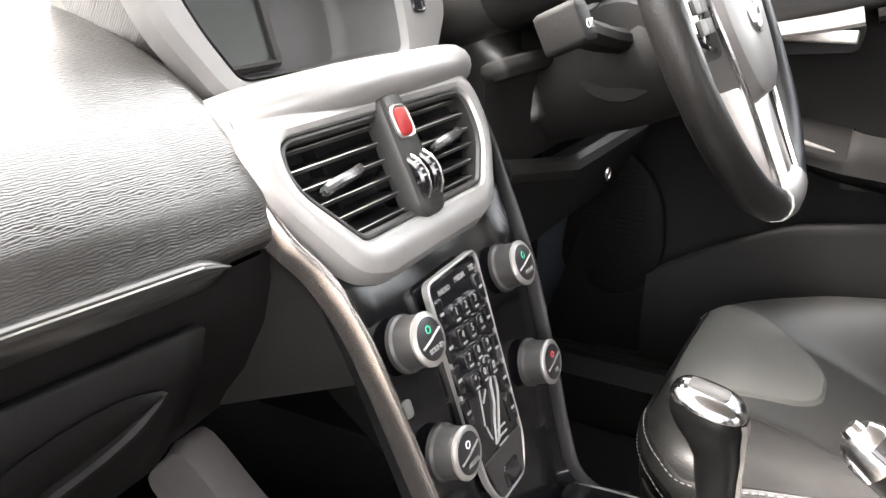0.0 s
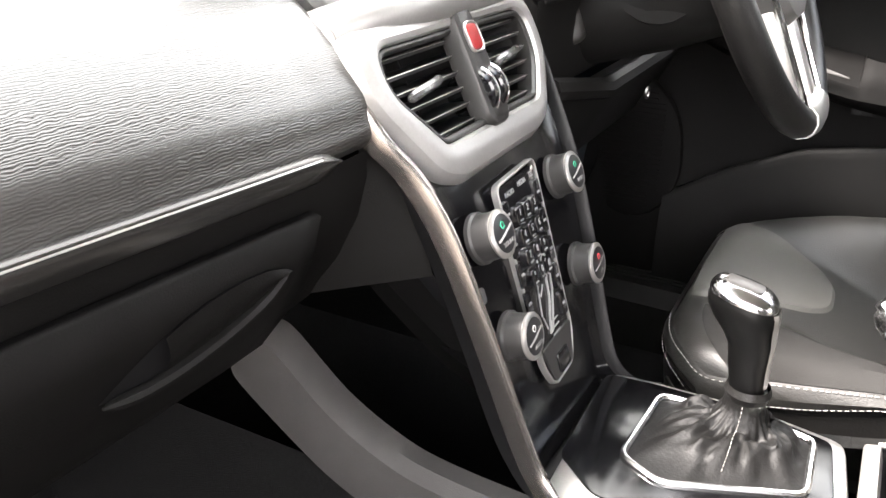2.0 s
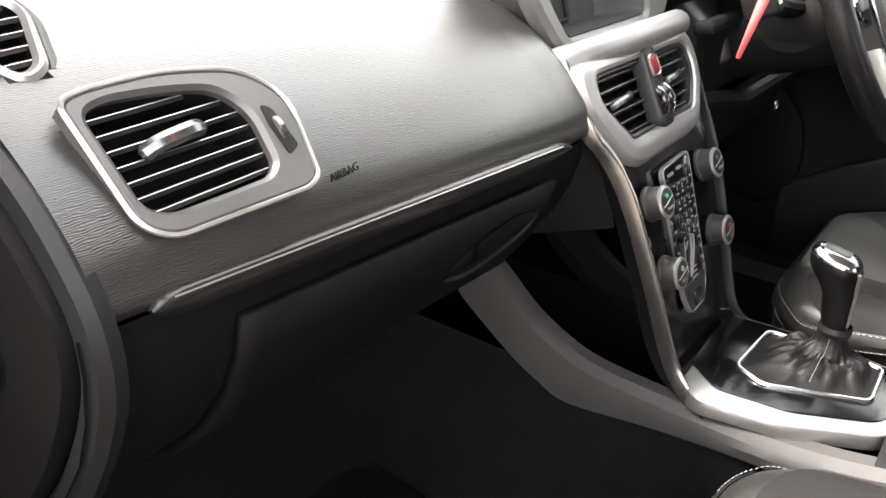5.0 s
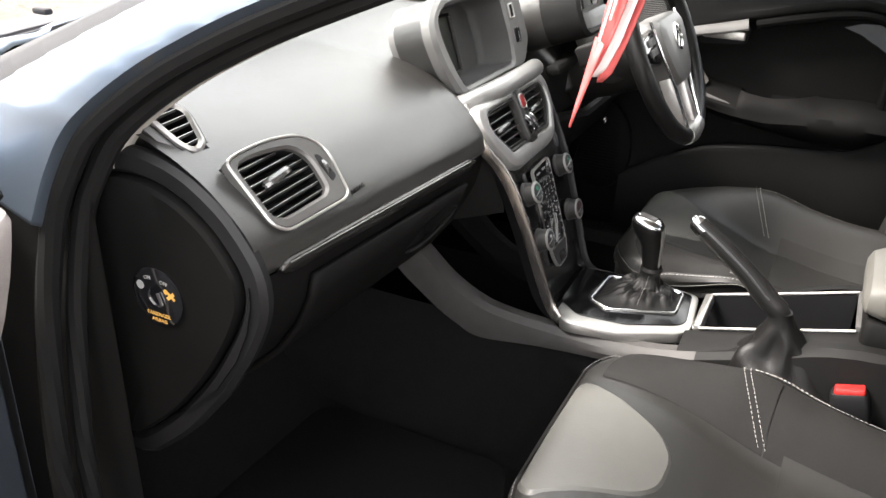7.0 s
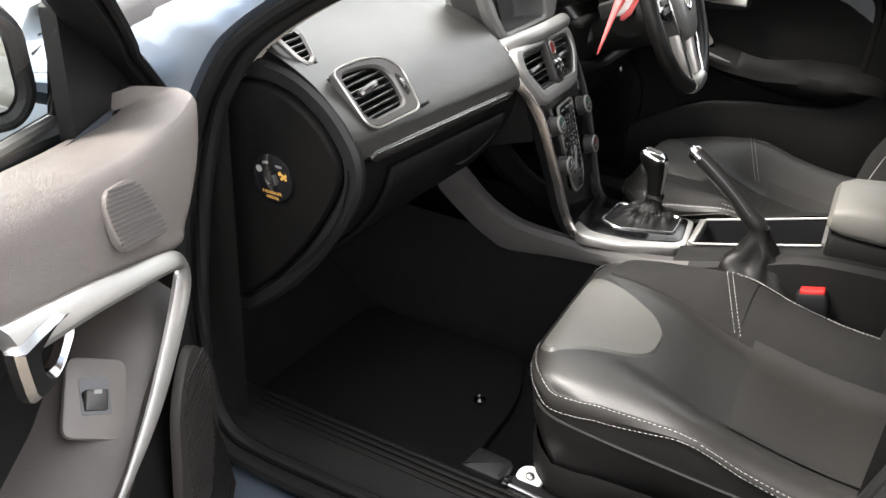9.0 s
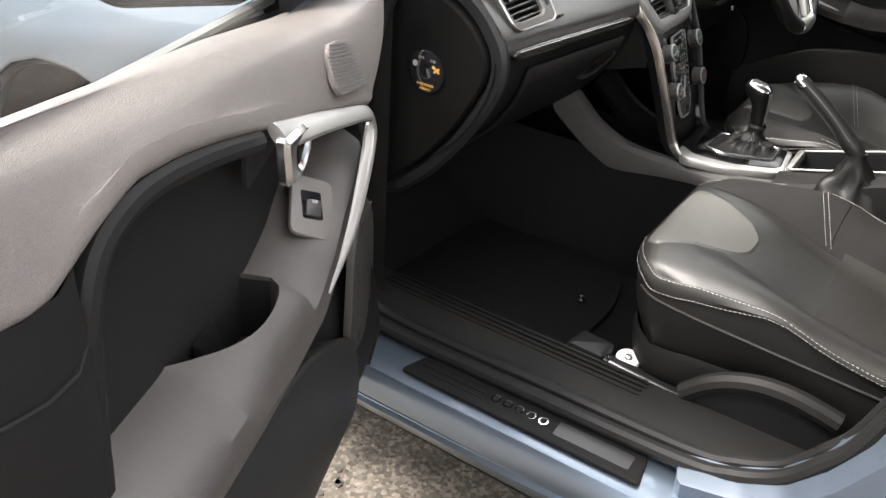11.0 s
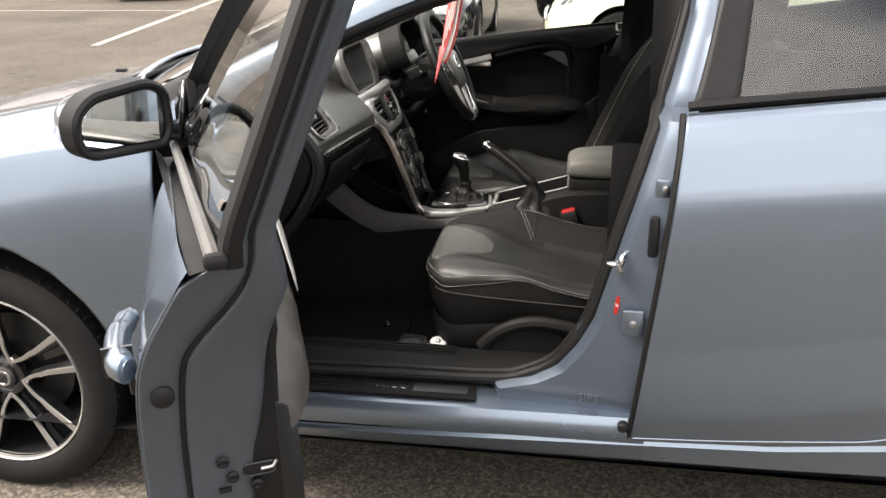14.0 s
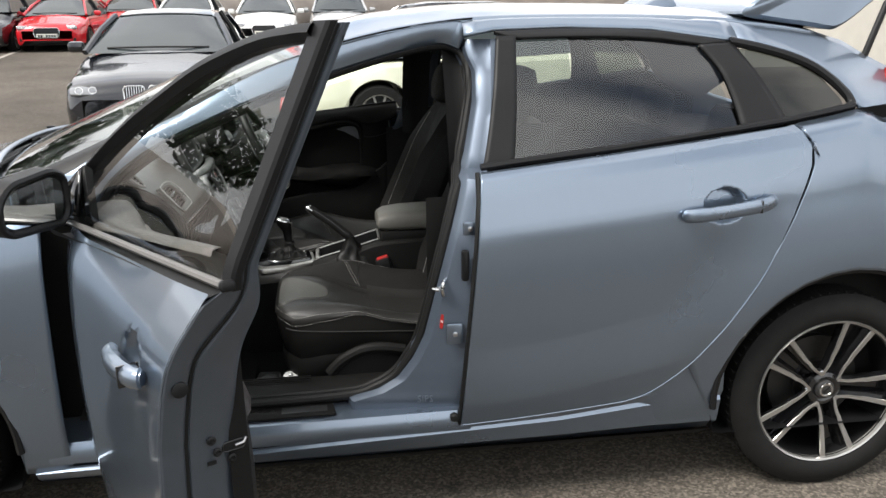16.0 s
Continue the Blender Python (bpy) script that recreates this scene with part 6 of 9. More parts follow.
def louvre(name, m, outline, hole, slats, label, depth=0.012, frame_mat=SATIN, knob=None, tilt=0.0, bowl=0.03, domed=False):
    """An air outlet: a raised frame, a dark box and slats across it, each in the hole's width."""
    if domed:
        loops = [[m @ Vector((a[0] + (b[0] - a[0]) * k, a[1] + (b[1] - a[1]) * k, z)) for a, b in zip(hole, outline)] for k, z in ((0, 0.004), (0.02, 0.015), (0.10, 0.0185), (0.30, 0.020), (0.55, 0.0190), (0.78, 0.0155), (0.94, 0.007), (1.0, -0.014))]
        v = part(name, Form().grid(loops, True), frame_mat, car, label)
        m = m @ pose(0, 0, 0.006)
    else:
        v = part(name, Form().ring(outline, hole, m, depth, 0.003), frame_mat, car, label)
    part("vent_box", Form().grid([[m @ Vector((x, y, 0.004)) for x, y in hole], [m @ Vector((x * 0.92, y * 0.92, -bowl)) for x, y in hole]], True, False, False).add([m @ Vector((x, y, -bowl)) for x, y in hole], [tuple(range(len(hole)))]), TRIM_BLACK, v)
    hp_ = [Vector((x, y)) for x, y in hole]
    lo, hi = min(p.y for p in hp_), max(p.y for p in hp_)
    for k in range(slats):
        y = lo + (hi - lo) * (k + 0.6) / (slats + 0.2)
        xs = []
        n = len(hp_)
        for i in range(n):
            a, b = hp_[i], hp_[(i + 1) % n]
            if (a.y - y) * (b.y - y) < 0:
                xs.append(a.x + (b.x - a.x) * (y - a.y) / (b.y - a.y))
        if len(xs) < 2:
            continue
        a, b = min(xs), max(xs)
        rows = [[m @ Vector((x, y - 0.002 + (x - (a + b) / 2) * tilt, 0.002)), m @ Vector((x, y + 0.0004 + (x - (a + b) / 2) * tilt, 0.0035)), m @ Vector((x, y + 0.0012 + (x - (a + b) / 2) * tilt, 0.002)), m @ Vector((x, y + 0.006 + (x - (a + b) / 2) * tilt, -0.018))] for x in np.linspace(a, b, 5)]
        part("slat", Form().grid(rows, True), SLAT, v)
        part("slat_edge", Form().tube([m @ Vector((x, y + 0.0004 + (x - (a + b) / 2) * tilt, 0.0036)) for x in (a, (a + b) / 2, b)], 0.0004, 4), SATIN, v)
    if knob:
        kx, ky, kl = knob
        f = Form().tube([m @ Vector(p) for p in smooth_path([(kx - kl / 2, ky - 0.002, 0.003), (kx - kl * 0.3, ky, 0.009), (kx, ky + 0.001, 0.011), (kx + kl * 0.3, ky + 0.002, 0.010), (kx + kl / 2, ky + 0.003, 0.004)], 3)], [0.003] + [0.0055] * 11 + [0.003], 8)
        part("vent_tab", f, VENT_TAB, v, "bright vent tab")
    return v


# passenger outlet
m = VENT_M @ pose(0, 0, 0.001, -4, 0, 0)
pv = louvre("passenger_vent", m, VENT_OUT, VENT_HOLE, 7, "passenger air vent in a satin silver frame", 0.012, VENT_GREY, (-0.012, 0.003, 0.042))
part("vent_edge", Form().tube([m @ Vector((x, y, 0.0112)) for x, y in VENT_OUT], 0.0017, 6, True), SATIN, pv, "bright frame edge")
part("wheel_slot", Form().prism(rounded([(0.050, 0.006), (0.057, 0.002), (0.062, -0.026), (0.052, -0.030), (0.049, -0.008)], 0.003), m @ pose(0, 0, 0.0112), 0.0015), TRIM_BLACK, pv)
part("thumb_wheel", Form().lathe([(0.010, -0.003), (0.012, -0.002), (0.012, 0.002), (0.010, 0.003)], m @ pose(0.0555, -0.012, 0.004, 0, 90, 0), 18), VENT_TAB, pv)

# side outlet by the pillar
m = SIDE_M @ pose(0, 0, 0.0035)
sv = louvre("side_vent", m, SIDE_OUT, SIDE_HOLE, 5, "small side window vent", 0.007, SILVER_PLASTIC)
part("vent_lip", Form().ring(inset(SIDE_OUT, -0.008), inset(SIDE_OUT, 0.002), m @ pose(0, 0, -0.008), 0.009, 0.004), DASH, sv)

# ------- centre: screen, outlets, stack
MID = -0.012
m = frame_of((0.716, MID, 0.957), (0, 1, 0), (-0.30, 0, 0.954))
out = rounded([(-0.112, -0.072), (0.146, -0.072), (0.185, -0.030), (0.175, 0.062), (0.130, 0.084), (-0.115, 0.084), (-0.152, 0.060), (-0.160, 0.030), (-0.146, -0.020)], 0.016, 4)
hol = rounded([(-0.092, -0.058), (0.098, -0.058), (0.106, -0.020), (0.100, 0.052), (0.080, 0.066), (-0.100, 0.066), (-0.132, 0.050), (-0.130, 0.020), (-0.112, -0.025)], 0.010, 4)
sc = part("screen_surround", Form().ring(out, hol, m, 0.020, 0.006), SCREEN_SURROUND, car, "grey plastic screen surround")
def sunk(k, z):
    return [m @ Vector(((x + 0.012) * k - 0.012, y * k + 0.001, z)) for x, y in hol]


part("screen_hood", Form().grid([sunk(1.0, 0.016), sunk(0.975, 0.004), sunk(0.93, -0.030), sunk(0.90, -0.040), sunk(0.86, -0.043)], True), SCREEN_WELL, sc, "deep screen recess", sharp=60)
part("screen_floor", Form().prism([((x + 0.012) * 0.875 - 0.012, y * 0.875 + 0.001) for x, y in hol], m @ pose(0, 0, -0.047), 0.004), SCREEN_WELL, sc)
dpl = rounded([(-0.080, -0.047), (0.012, -0.047), (0.012, 0.053), (-0.100, 0.053), (-0.112, 0.040), (-0.104, 0.0)], 0.006, 3)
part("display_frame", Form().ring(dpl, inset(dpl, 0.006), m @ pose(0, 0, -0.043), 0.009, 0.003), PLASTIC_MID, sc)
part("display", Form().prism(inset(dpl, 0.0055), m @ pose(0, 0, -0.043), 0.003), SCREEN, sc, "dark display")
part("screen_back", Form().prism(inset(out, 0.006), m @ pose(0, 0, -0.062), 0.012), SCREEN_SURROUND, sc)
part("screen_side", Form().grid([[m @ Vector((x, y, 0.001)) for x, y in inset(out, 0.002)], [m @ Vector((x, y, -0.052)) for x, y in inset(out, 0.006)]], True), DASH, sc)
for x, y in ((0.128, 0.026), (0.134, -0.016)):
    k = part("small_button", Form().ring(rounded_box(0.020, 0.026, 0.004), rounded_box(0.015, 0.021, 0.003), m @ pose(x, y, 0.019), 0.003, 0.001), SATIN if y > 0.02 else GLOSS_BLACK, sc)
    part("button_face", Form().prism(rounded_box(0.015, 0.021, 0.003), m @ pose(x, y, 0.019), 0.0015), GLOSS_BLACK, k)
# pad roll between the screen and the outlets
part("centre_roll", Form().tube(smooth_path([(0.730, -0.152, 0.872), (0.764, -0.134, 0.890), (0.785, -0.06, 0.899), (0.786, 0.02, 0.899), (0.780, 0.11, 0.896), (0.764, 0.135, 0.885)], 5), [0.004, 0.009, 0.013] + [0.016] * 20 + [0.013, 0.009, 0.004], 14), VENT_SURROUND, car, "silver-grey lip above the vents")

FZ = [0.50, 0.555, 0.600, 0.665, 0.720, 0.765, 0.800, 0.825, 0.858, 0.890]
FX = [0.925, 0.912, 0.896, 0.880, 0.862, 0.842, 0.822, 0.806, 0.790, 0.772]


def stack(y, z, out_=0.0):
    """A frame on the centre stack's face: x to the right, y up the slope, z outwards."""
    a, b = interp(z - 0.02, FZ, FX), interp(z + 0.02, FZ, FX)
    mm = frame_of((interp(z, FZ, FX), y, z), (0, 1, 0), (b - a, 0, 0.04))
    return mm @ pose(0, 0, out_)


m = stack(MID, 0.842)
out = rounded([(-0.146, 0.052), (-0.148, 0.006), (-0.102, -0.064), (-0.070, -0.075), (-0.032, -0.074), (0.030, -0.073), (0.064, -0.073), (0.096, -0.063), (0.138, -0.004), (0.134, 0.052)], [0.034, 0.030, 0.022, 0.006, 0.004, 0.004, 0.006, 0.022, 0.030, 0.034], 6)
hol = rounded([(-0.122, 0.034), (-0.124, 0.004), (-0.082, -0.042), (-0.066, -0.042), (-0.03, -0.042), (0.03, -0.042), (0.066, -0.042), (0.080, -0.042), (0.112, -0.006), (0.110, 0.034)], [0.018, 0.026, 0.020, 0.004, 0.004, 0.004, 0.004, 0.020, 0.026, 0.018], 6)
cv = louvre("centre_vents", m, out, hol, 6, "twin centre air vents in a silver-grey surround", 0.020, VENT_SURROUND, None, 0.0, 0.03, True)
for kx in (-0.072, 0.066):
    f = Form().tube([m @ Vector(p) for p in smooth_path([(kx - 0.022, -0.004, 0.008), (kx - 0.012, -0.001, 0.014), (kx + 0.01, 0.001, 0.015), (kx + 0.024, 0.003, 0.009)], 3)], [0.002] + [0.0038] * 8 + [0.002], 8)
    part("vent_tab", f, VENT_TAB, cv, "bright vent tab")
for kx in (-0.065, 0.060):
    part("vent_vane", Form().box((0.002, 0.068, 0.012), m @ pose(kx, -0.004, -0.012)), PLASTIC, cv)
pod = rounded([(-0.0150, 0.036), (-0.009, 0.041), (0.009, 0.041), (0.0150, 0.036), (0.0180, -0.044), (0.011, -0.053), (-0.011, -0.053), (-0.0180, -0.044)], 0.006, 4)
part("vent_bezel", Form().ring(inset(hol, -0.001), inset(hol, 0.0045), m @ pose(0, 0, 0.000), 0.0165, 0.002), POD_GREY, cv, "grey inner bezel")
hz_ = part("hazard_pod", Form().prism(pod, m @ pose(-0.003, 0.006, 0.006), 0.018, 0.005), POD_GREY, cv, "grey switch pod")
part("hazard_bezel", Form().ring(rounded_box(0.022, 0.025, 0.008), rounded_box(0.018, 0.021, 0.006), m @ pose(-0.003, 0.022, 0.0215), 0.005, 0.001), SATIN, hz_)
part("hazard_button", Form().prism(rounded_box(0.018, 0.021, 0.006), m @ pose(-0.003, 0.022, 0.0215), 0.005, 0.002), RED_DARK, hz_, "red hazard light button")
for kx in (-0.011, 0.006):
    f = Form().lathe([(0.019, -0.0045), (0.021, -0.003), (0.021, 0.003), (0.019, 0.0045)], m @ pose(kx, -0.018, 0.010, 0, 90, 0), 24)
    w_ = part("thumb_wheel", f, GLOSS_BLACK, hz_)
    part("wheel_edge", Form().lathe([(0.0213, 0.002), (0.0222, 0.003), (0.0213, 0.004)], m @ pose(kx, -0.018, 0.010, 0, 90, 0), 24, False), CHROME, w_)

# face of the stack, between the two edge trims
TRIM_EDGE = [(0.768, -0.150, 0.892), (0.790, -0.158, 0.862), (0.812, -0.153, 0.828), (0.830, -0.140, 0.802), (0.848, -0.132, 0.770), (0.865, -0.127, 0.730), (0.889, -0.118, 0.660), (0.908, -0.110, 0.600), (0.922, -0.106, 0.566), (0.942, -0.112, 0.547), (0.965, -0.122, 0.543)]
edge = smooth_path(TRIM_EDGE, 5)
rows = []
for p in edge:
    if 0.545 < p.z < 0.815:
        fx = interp(p.z, FZ, FX)
        rows.append([(p.x - 0.006, p.y + 0.006, p.z)] + [(fx, y, p.z) for y in np.linspace(p.y + 0.014, 2 * MID - p.y - 0.014, 9)] + [(p.x - 0.006, 2 * MID - p.y - 0.006, p.z)])
left_ = smooth_path([(0.796, -0.152, 0.822), (0.792, -0.154, 0.785), (0.777, -0.155, 0.745), (0.752, -0.156, 0.702)], 4)
right_ = smooth_path([(0.798, -0.140, 0.822), (0.812, -0.122, 0.785), (0.822, -0.112, 0.748), (0.826, -0.104, 0.712)], 4)
part("stack_side_panel", Form().grid([[a.lerp(b, k / 5) for k in range(6)] for a, b in zip(left_, right_)]), PLASTIC, car, "dark panel beside the floating console")
part("stack_face", Form().grid(rows), STACK_FACE, car, "ribbed gloss black control panel")
for s, mat_ in ((1, DARK_CHROME), (-1, TRIM_BLACK)):
    rows = []
    for i, p in enumerate(edge):
        a, b = edge[max(i - 1, 0)], edge[min(i + 1, len(edge) - 1)]
        t = (b - a).normalized()
        nrm = Vector((-t.z, 0, t.x))
        nrm = nrm if nrm.x > 0 else -nrm
        y = p.y if s > 0 else 2 * MID - p.y
        w = (0.012 if i < 18 else 0.009) if s > 0 else 0.006
        base = Vector((p.x, y, p.z))
        rows.append([base + nrm * (-0.013 + 0.018 * math.sin(g) ** 0.6) + Vector((0, s * (w * (1 - math.cos(g)) / 2 - 0.002), 0)) for g in np.linspace(0, math.pi * 0.97, 11)])
    part("stack_edge_trim", Form().grid(rows), mat_, car, "bright curved edge of the floating console")
# slim back of the floating stack
rows = [[(p.x - 0.012, p.y + 0.004, p.z) , (p.x - 0.035, p.y * 0.9, p.z - 0.004), (p.x - 0.045, MID, p.z - 0.006), (p.x - 0.035, 2 * MID - p.y * 0.9, p.z - 0.004), (p.x - 0.012, 2 * MID - p.y - 0.004, p.z)] for p in edge if p.z < 0.86]
part("stack_shell", Form().grid(rows), TRIM_BLACK, car)

# key panel
m = stack(-0.014, 0.690) @ Matrix.Diagonal((0.86, 0.95, 1, 1))
out = rounded([(-0.046, 0.088), (0.042, 0.092), (0.038, -0.070), (0.022, -0.098), (-0.026, -0.100), (-0.040, -0.075)], 0.010, 4)
kp = part("key_panel", Form().ring(out, inset(out, 0.0024), m, 0.006, 0.001), SILVER_PLASTIC, car, "silver-framed radio and climate key panel")
part("panel_face", Form().prism(inset(out, 0.005), m, 0.0045), GLOSS_BLACK, kp)
part("panel_foot", Form().prism(rounded([(-0.036, -0.062), (0.034, -0.060), (0.021, -0.094), (-0.025, -0.096)], 0.004), m @ pose(0, 0, 0.0045), 0.002), KNOB, kp)
part("foot_button", Form().prism(rounded_box(0.026, 0.018, 0.003), m @ pose(-0.001, -0.084, 0.0065), 0.002, 0.001), GLOSS_BLACK, kp)
for j, txt in enumerate(("1", "2", "3", "4", "5", "6", "7", "8", "9", "*", "0", "#")):
    c, r = j % 3, j // 3
    q = m @ pose(-0.019 + 0.0165 * c, 0.056 - 0.0185 * r, 0.0045)
    ky = part("key", Form().prism(rounded_box(0.0125, 0.0150, 0.003), q, 0.004, 0.0015), GLOSS_BLACK, kp)
    letters("key_figure", txt, 0.0085, q @ pose(0, 0.002, 0.0042), FADED_WHITE, ky, 0.0002)
    part("key_mark", Form().box((0.0065, 0.0013, 0.0003), q @ pose(0, -0.0045, 0.0042)), FADED_WHITE, ky)
for x, y, txt in ((-0.022, 0.076, "RADIO"), (0.006, 0.078, "MEDIA"), (0.028, 0.079, "TEL")):
    letters("panel_lettering", txt, 0.0062, m @ pose(x, y, 0.0048), FADED_WHITE, kp, 0.0002)
for k in range(5):
    y = 0.062 - 0.026 * k
    for sx in (-1, 1):
        b = part("side_key", Form().prism(rounded_box(0.012, 0.022, 0.002), m @ pose(-0.003 + sx * 0.0345 - 0.0006 * k, y, 0.0045), 0.002, 0.0008), GLOSS_BLACK, kp)
        part("key_mark", Form().box((0.006, 0.0022, 0.0003), m @ pose(-0.003 + sx * 0.0345 - 0.0006 * k, y, 0.0068)), FADED_WHITE, b)
# seat figure drawn in white lines
f = Form()
for pts in ([(0.010, -0.012), (0.016, -0.018), (0.014, -0.030), (0.006, -0.044), (-0.004, -0.062), (-0.010, -0.064), (-0.004, -0.048), (0.004, -0.034), (0.006, -0.020)],):
    f.tube([m @ Vector((x, y + 0.008, 0.0055)) for x, y in pts], 0.0011, 6, True)
f.lathe([(0.006, 0.0), (0.0062, 0.001), (0.0044, 0.001), (0.0042, 0.0)], m @ pose(0.010, 0.006, 0.005), 16, False)
for pts in ([(-0.002, 0.010), (-0.014, -0.008), (-0.020, -0.036)], [(-0.013, -0.020), (-0.004, -0.012)], [(-0.018, -0.038), (-0.014, -0.050)]):
    f.tube([m @ Vector((x, y, 0.0055)) for x, y in pts], 0.0007, 5)
part("seat_figure", f, FADED_WHITE, kp)
f = Form()
for k in range(3):
    f.box((0.018, 0.0016, 0.0003), m @ pose(0.004, -0.048 - 0.006 * k + 0.0, 0.005))
part("panel_mark", f, FADED_WHITE, kp)

# the four knobs
for y, z, txt, ink in ((-0.090, 0.742, "SOUND", GREEN_INK), (0.060, 0.744, "MODE", GREEN_INK), (-0.088, 0.668, "AUTO", WHITE_INK), (0.058, 0.668, "L/R", RED_INK)):
    q = stack(y, z)
    qs = q @ pose(0, 0, 0.004) @ Matrix.Diagonal((0.80, 0.80, 0.84, 1))
    kn = part("rotary_knob", Form().lathe([(0.0245, 0.0), (0.0245, 0.004), (0.0225, 0.006), (0.0215, 0.018), (0.0225, 0.022), (0.0215, 0.025), (0.018, 0.026)], qs, 36), KNOB, car, "grey rotary control knob")
    part("knob_ring", Form().lathe([(0.0222, 0.0225), (0.0226, 0.0245), (0.0205, 0.0258), (0.0180, 0.0262), (0.0178, 0.0255)], qs, 36, False), SATIN, kn)
    part("knob_cap", Form().lathe([(0.0180, 0.0254), (0.0178, 0.0262), (0.012, 0.0272), (0.0, 0.0275)], qs, 30), KNOB_FACE, kn)
    part("cap_bar", Form().tube([qs @ Vector(p) for p in ((-0.015, -0.004, 0.0272), (-0.003, -0.001, 0.0278), (0.003, 0.001, 0.0278), (0.015, 0.004, 0.0272))], 0.0008, 5), SATIN, kn)
    letters("cap_lettering", txt, 0.0062, qs @ pose(0.001, -0.009, 0.0280), FADED_WHITE, kn, 0.0002)
    part("cap_symbol", Form().lathe([(0.0034, 0.0), (0.0034, 0.0004), (0.0026, 0.0004), (0.0026, 0)], qs @ pose(-0.001, 0.008, 0.0274), 14, False), ink, kn)
part("aux_socket", Form().prism(rounded_box(0.008, 0.012, 0.003), stack(-0.105, 0.706), 0.002), STEEL, car)

# ------- tunnel console
PLATE = [(0.925, -0.098), (0.950, -0.126), (1.040, -0.112), (1.128, -0.068), (1.140, -0.040), (1.128, 0.075), (1.050, 0.090), (0.960, 0.088), (0.918, 0.084)]
ZC = 0.548
m = Matrix.Translation((0, 0, ZC - 0.012))
pl = part("shift_plate", Form().prism(rounded(PLATE, 0.014, 4), m, 0.018, 0.006), SATIN, car, "satin silver gear lever surround")
part("plate_inlay", Form().prism(rounded([(0.922, -0.060), (0.962, -0.094), (1.040, -0.086), (1.116, -0.048), (1.127, -0.030), (1.117, 0.066), (1.050, 0.081), (0.960, 0.079), (0.918, 0.074)], 0.010), m @ pose(0, 0, 0.017), 0.003, 0.001), STACK_FACE, pl, "ribbed gloss black inlay")
ringo = rounded([(0.964, -0.042), (1.003, -0.062), (1.108, -0.020), (1.106, 0.060), (1.05, 0.068), (0.970, 0.062)], 0.012, 4)
part("boot_frame", Form().ring(ringo, inset(ringo, 0.006), m @ pose(0, 0, 0.019), 0.006, 0.002), CHROME, pl, "bright frame round the gaiter")
# leather gaiter with folds
rng = random.Random(4)
rows = []
top_c = Vector((1.045, 0.037, 0.603))
ring_in = [Vector((x, y)) for x, y in inset(ringo, 0.005)]
base_in = []
for i, a in enumerate(ring_in):
    b = ring_in[(i + 1) % len(ring_in)]
    n_ = max(1, round((b - a).length / 0.004))
    base_in += [a.lerp(b, k / n_) for k in range(n_)]
for k in range(25):
    t = k / 24
    row = []
    for q in base_in:
        b = Vector((q.x, q.y, ZC + 0.008))
        a = math.atan2(q.y - 0.02, q.x - 1.04)
        tt = min(1.0, t * 1.18) ** 0.62
        p = b.lerp(top_c + Vector((0.0165 * math.cos(a), 0.0165 * math.sin(a), 0)), tt)
        swell = math.sin(math.pi * min(1, t * 1.02))
        p.z = b.z + 0.012 * math.sin(math.pi * min(1, t * 1.6)) * (1 if t < 0.625 else 0) + (top_c.z - b.z) * t ** 2.2
        p.z += swell * (0.008 * noise.noise(Vector((q.x * 40, q.y * 40, t * 2.5))) + 0.004 * noise.noise(Vector((q.x * 110, q.y * 110, t * 6))))
        p += Vector((math.cos(a), math.sin(a), 0)) * swell * (1 - t) * (0.007 * math.sin(4 * a + 7 * t) + 0.003 * math.sin(9 * a - 12 * t))
        row.append(p)
    rows.append(row)
gl = new("gear_lever")
gl.parent = car
tagged(gl, "gear lever with a leather gaiter and bright-capped knob")
part("gaiter", Form().grid(rows, True, False, True), GAITER, gl, "creased black leather gaiter", 75)
for i0 in (len(base_in) // 5, len(base_in) * 3 // 5):
    f = Form()
    for j in range(2, 22):
        p, q = Vector(rows[j][i0]), Vector(rows[j + 1][i0])
        f.tube([p.lerp(q, 0.15) + Vector((0, 0, 0.0008)), p.lerp(q, 0.75) + Vector((0, 0, 0.0006))], 0.0003, 4)
    part("gaiter_seam", f, THREAD, gl)
axis = [(1.044, 0.037, 0.596, 0.0142, 0.0138), (1.044, 0.038, 0.612, 0.0146, 0.0140), (1.042, 0.039, 0.630, 0.0160, 0.0152), (1.041, 0.039, 0.648, 0.0172, 0.0160), (1.038, 0.039, 0.660, 0.0205, 0.0182), (1.033, 0.039, 0.672, 0.0250, 0.0208), (1.0305, 0.039, 0.682, 0.0278, 0.0222), (1.030, 0.039, 0.690, 0.0280, 0.0222), (1.0298, 0.039, 0.6945, 0.0268, 0.0212)]


def knob_ring(x, y, z, a, b, lean):
    """One level of the lever's knob: a softened box, lower towards the rear."""
    out_ = []
    for g in np.linspace(0, 2 * math.pi, 41)[:-1]:
        c, s_ = math.cos(g), math.sin(g)
        c, s_ = math.copysign(abs(c) ** 0.78, c), math.copysign(abs(s_) ** 0.78, s_)
        out_.append((x + a * c, y + b * s_, z - lean * a * c))
    return out_


def lowered(p):
    return (p[0], p[1], 0.596 + (p[2] - 0.596) * 0.89, p[3], p[4])


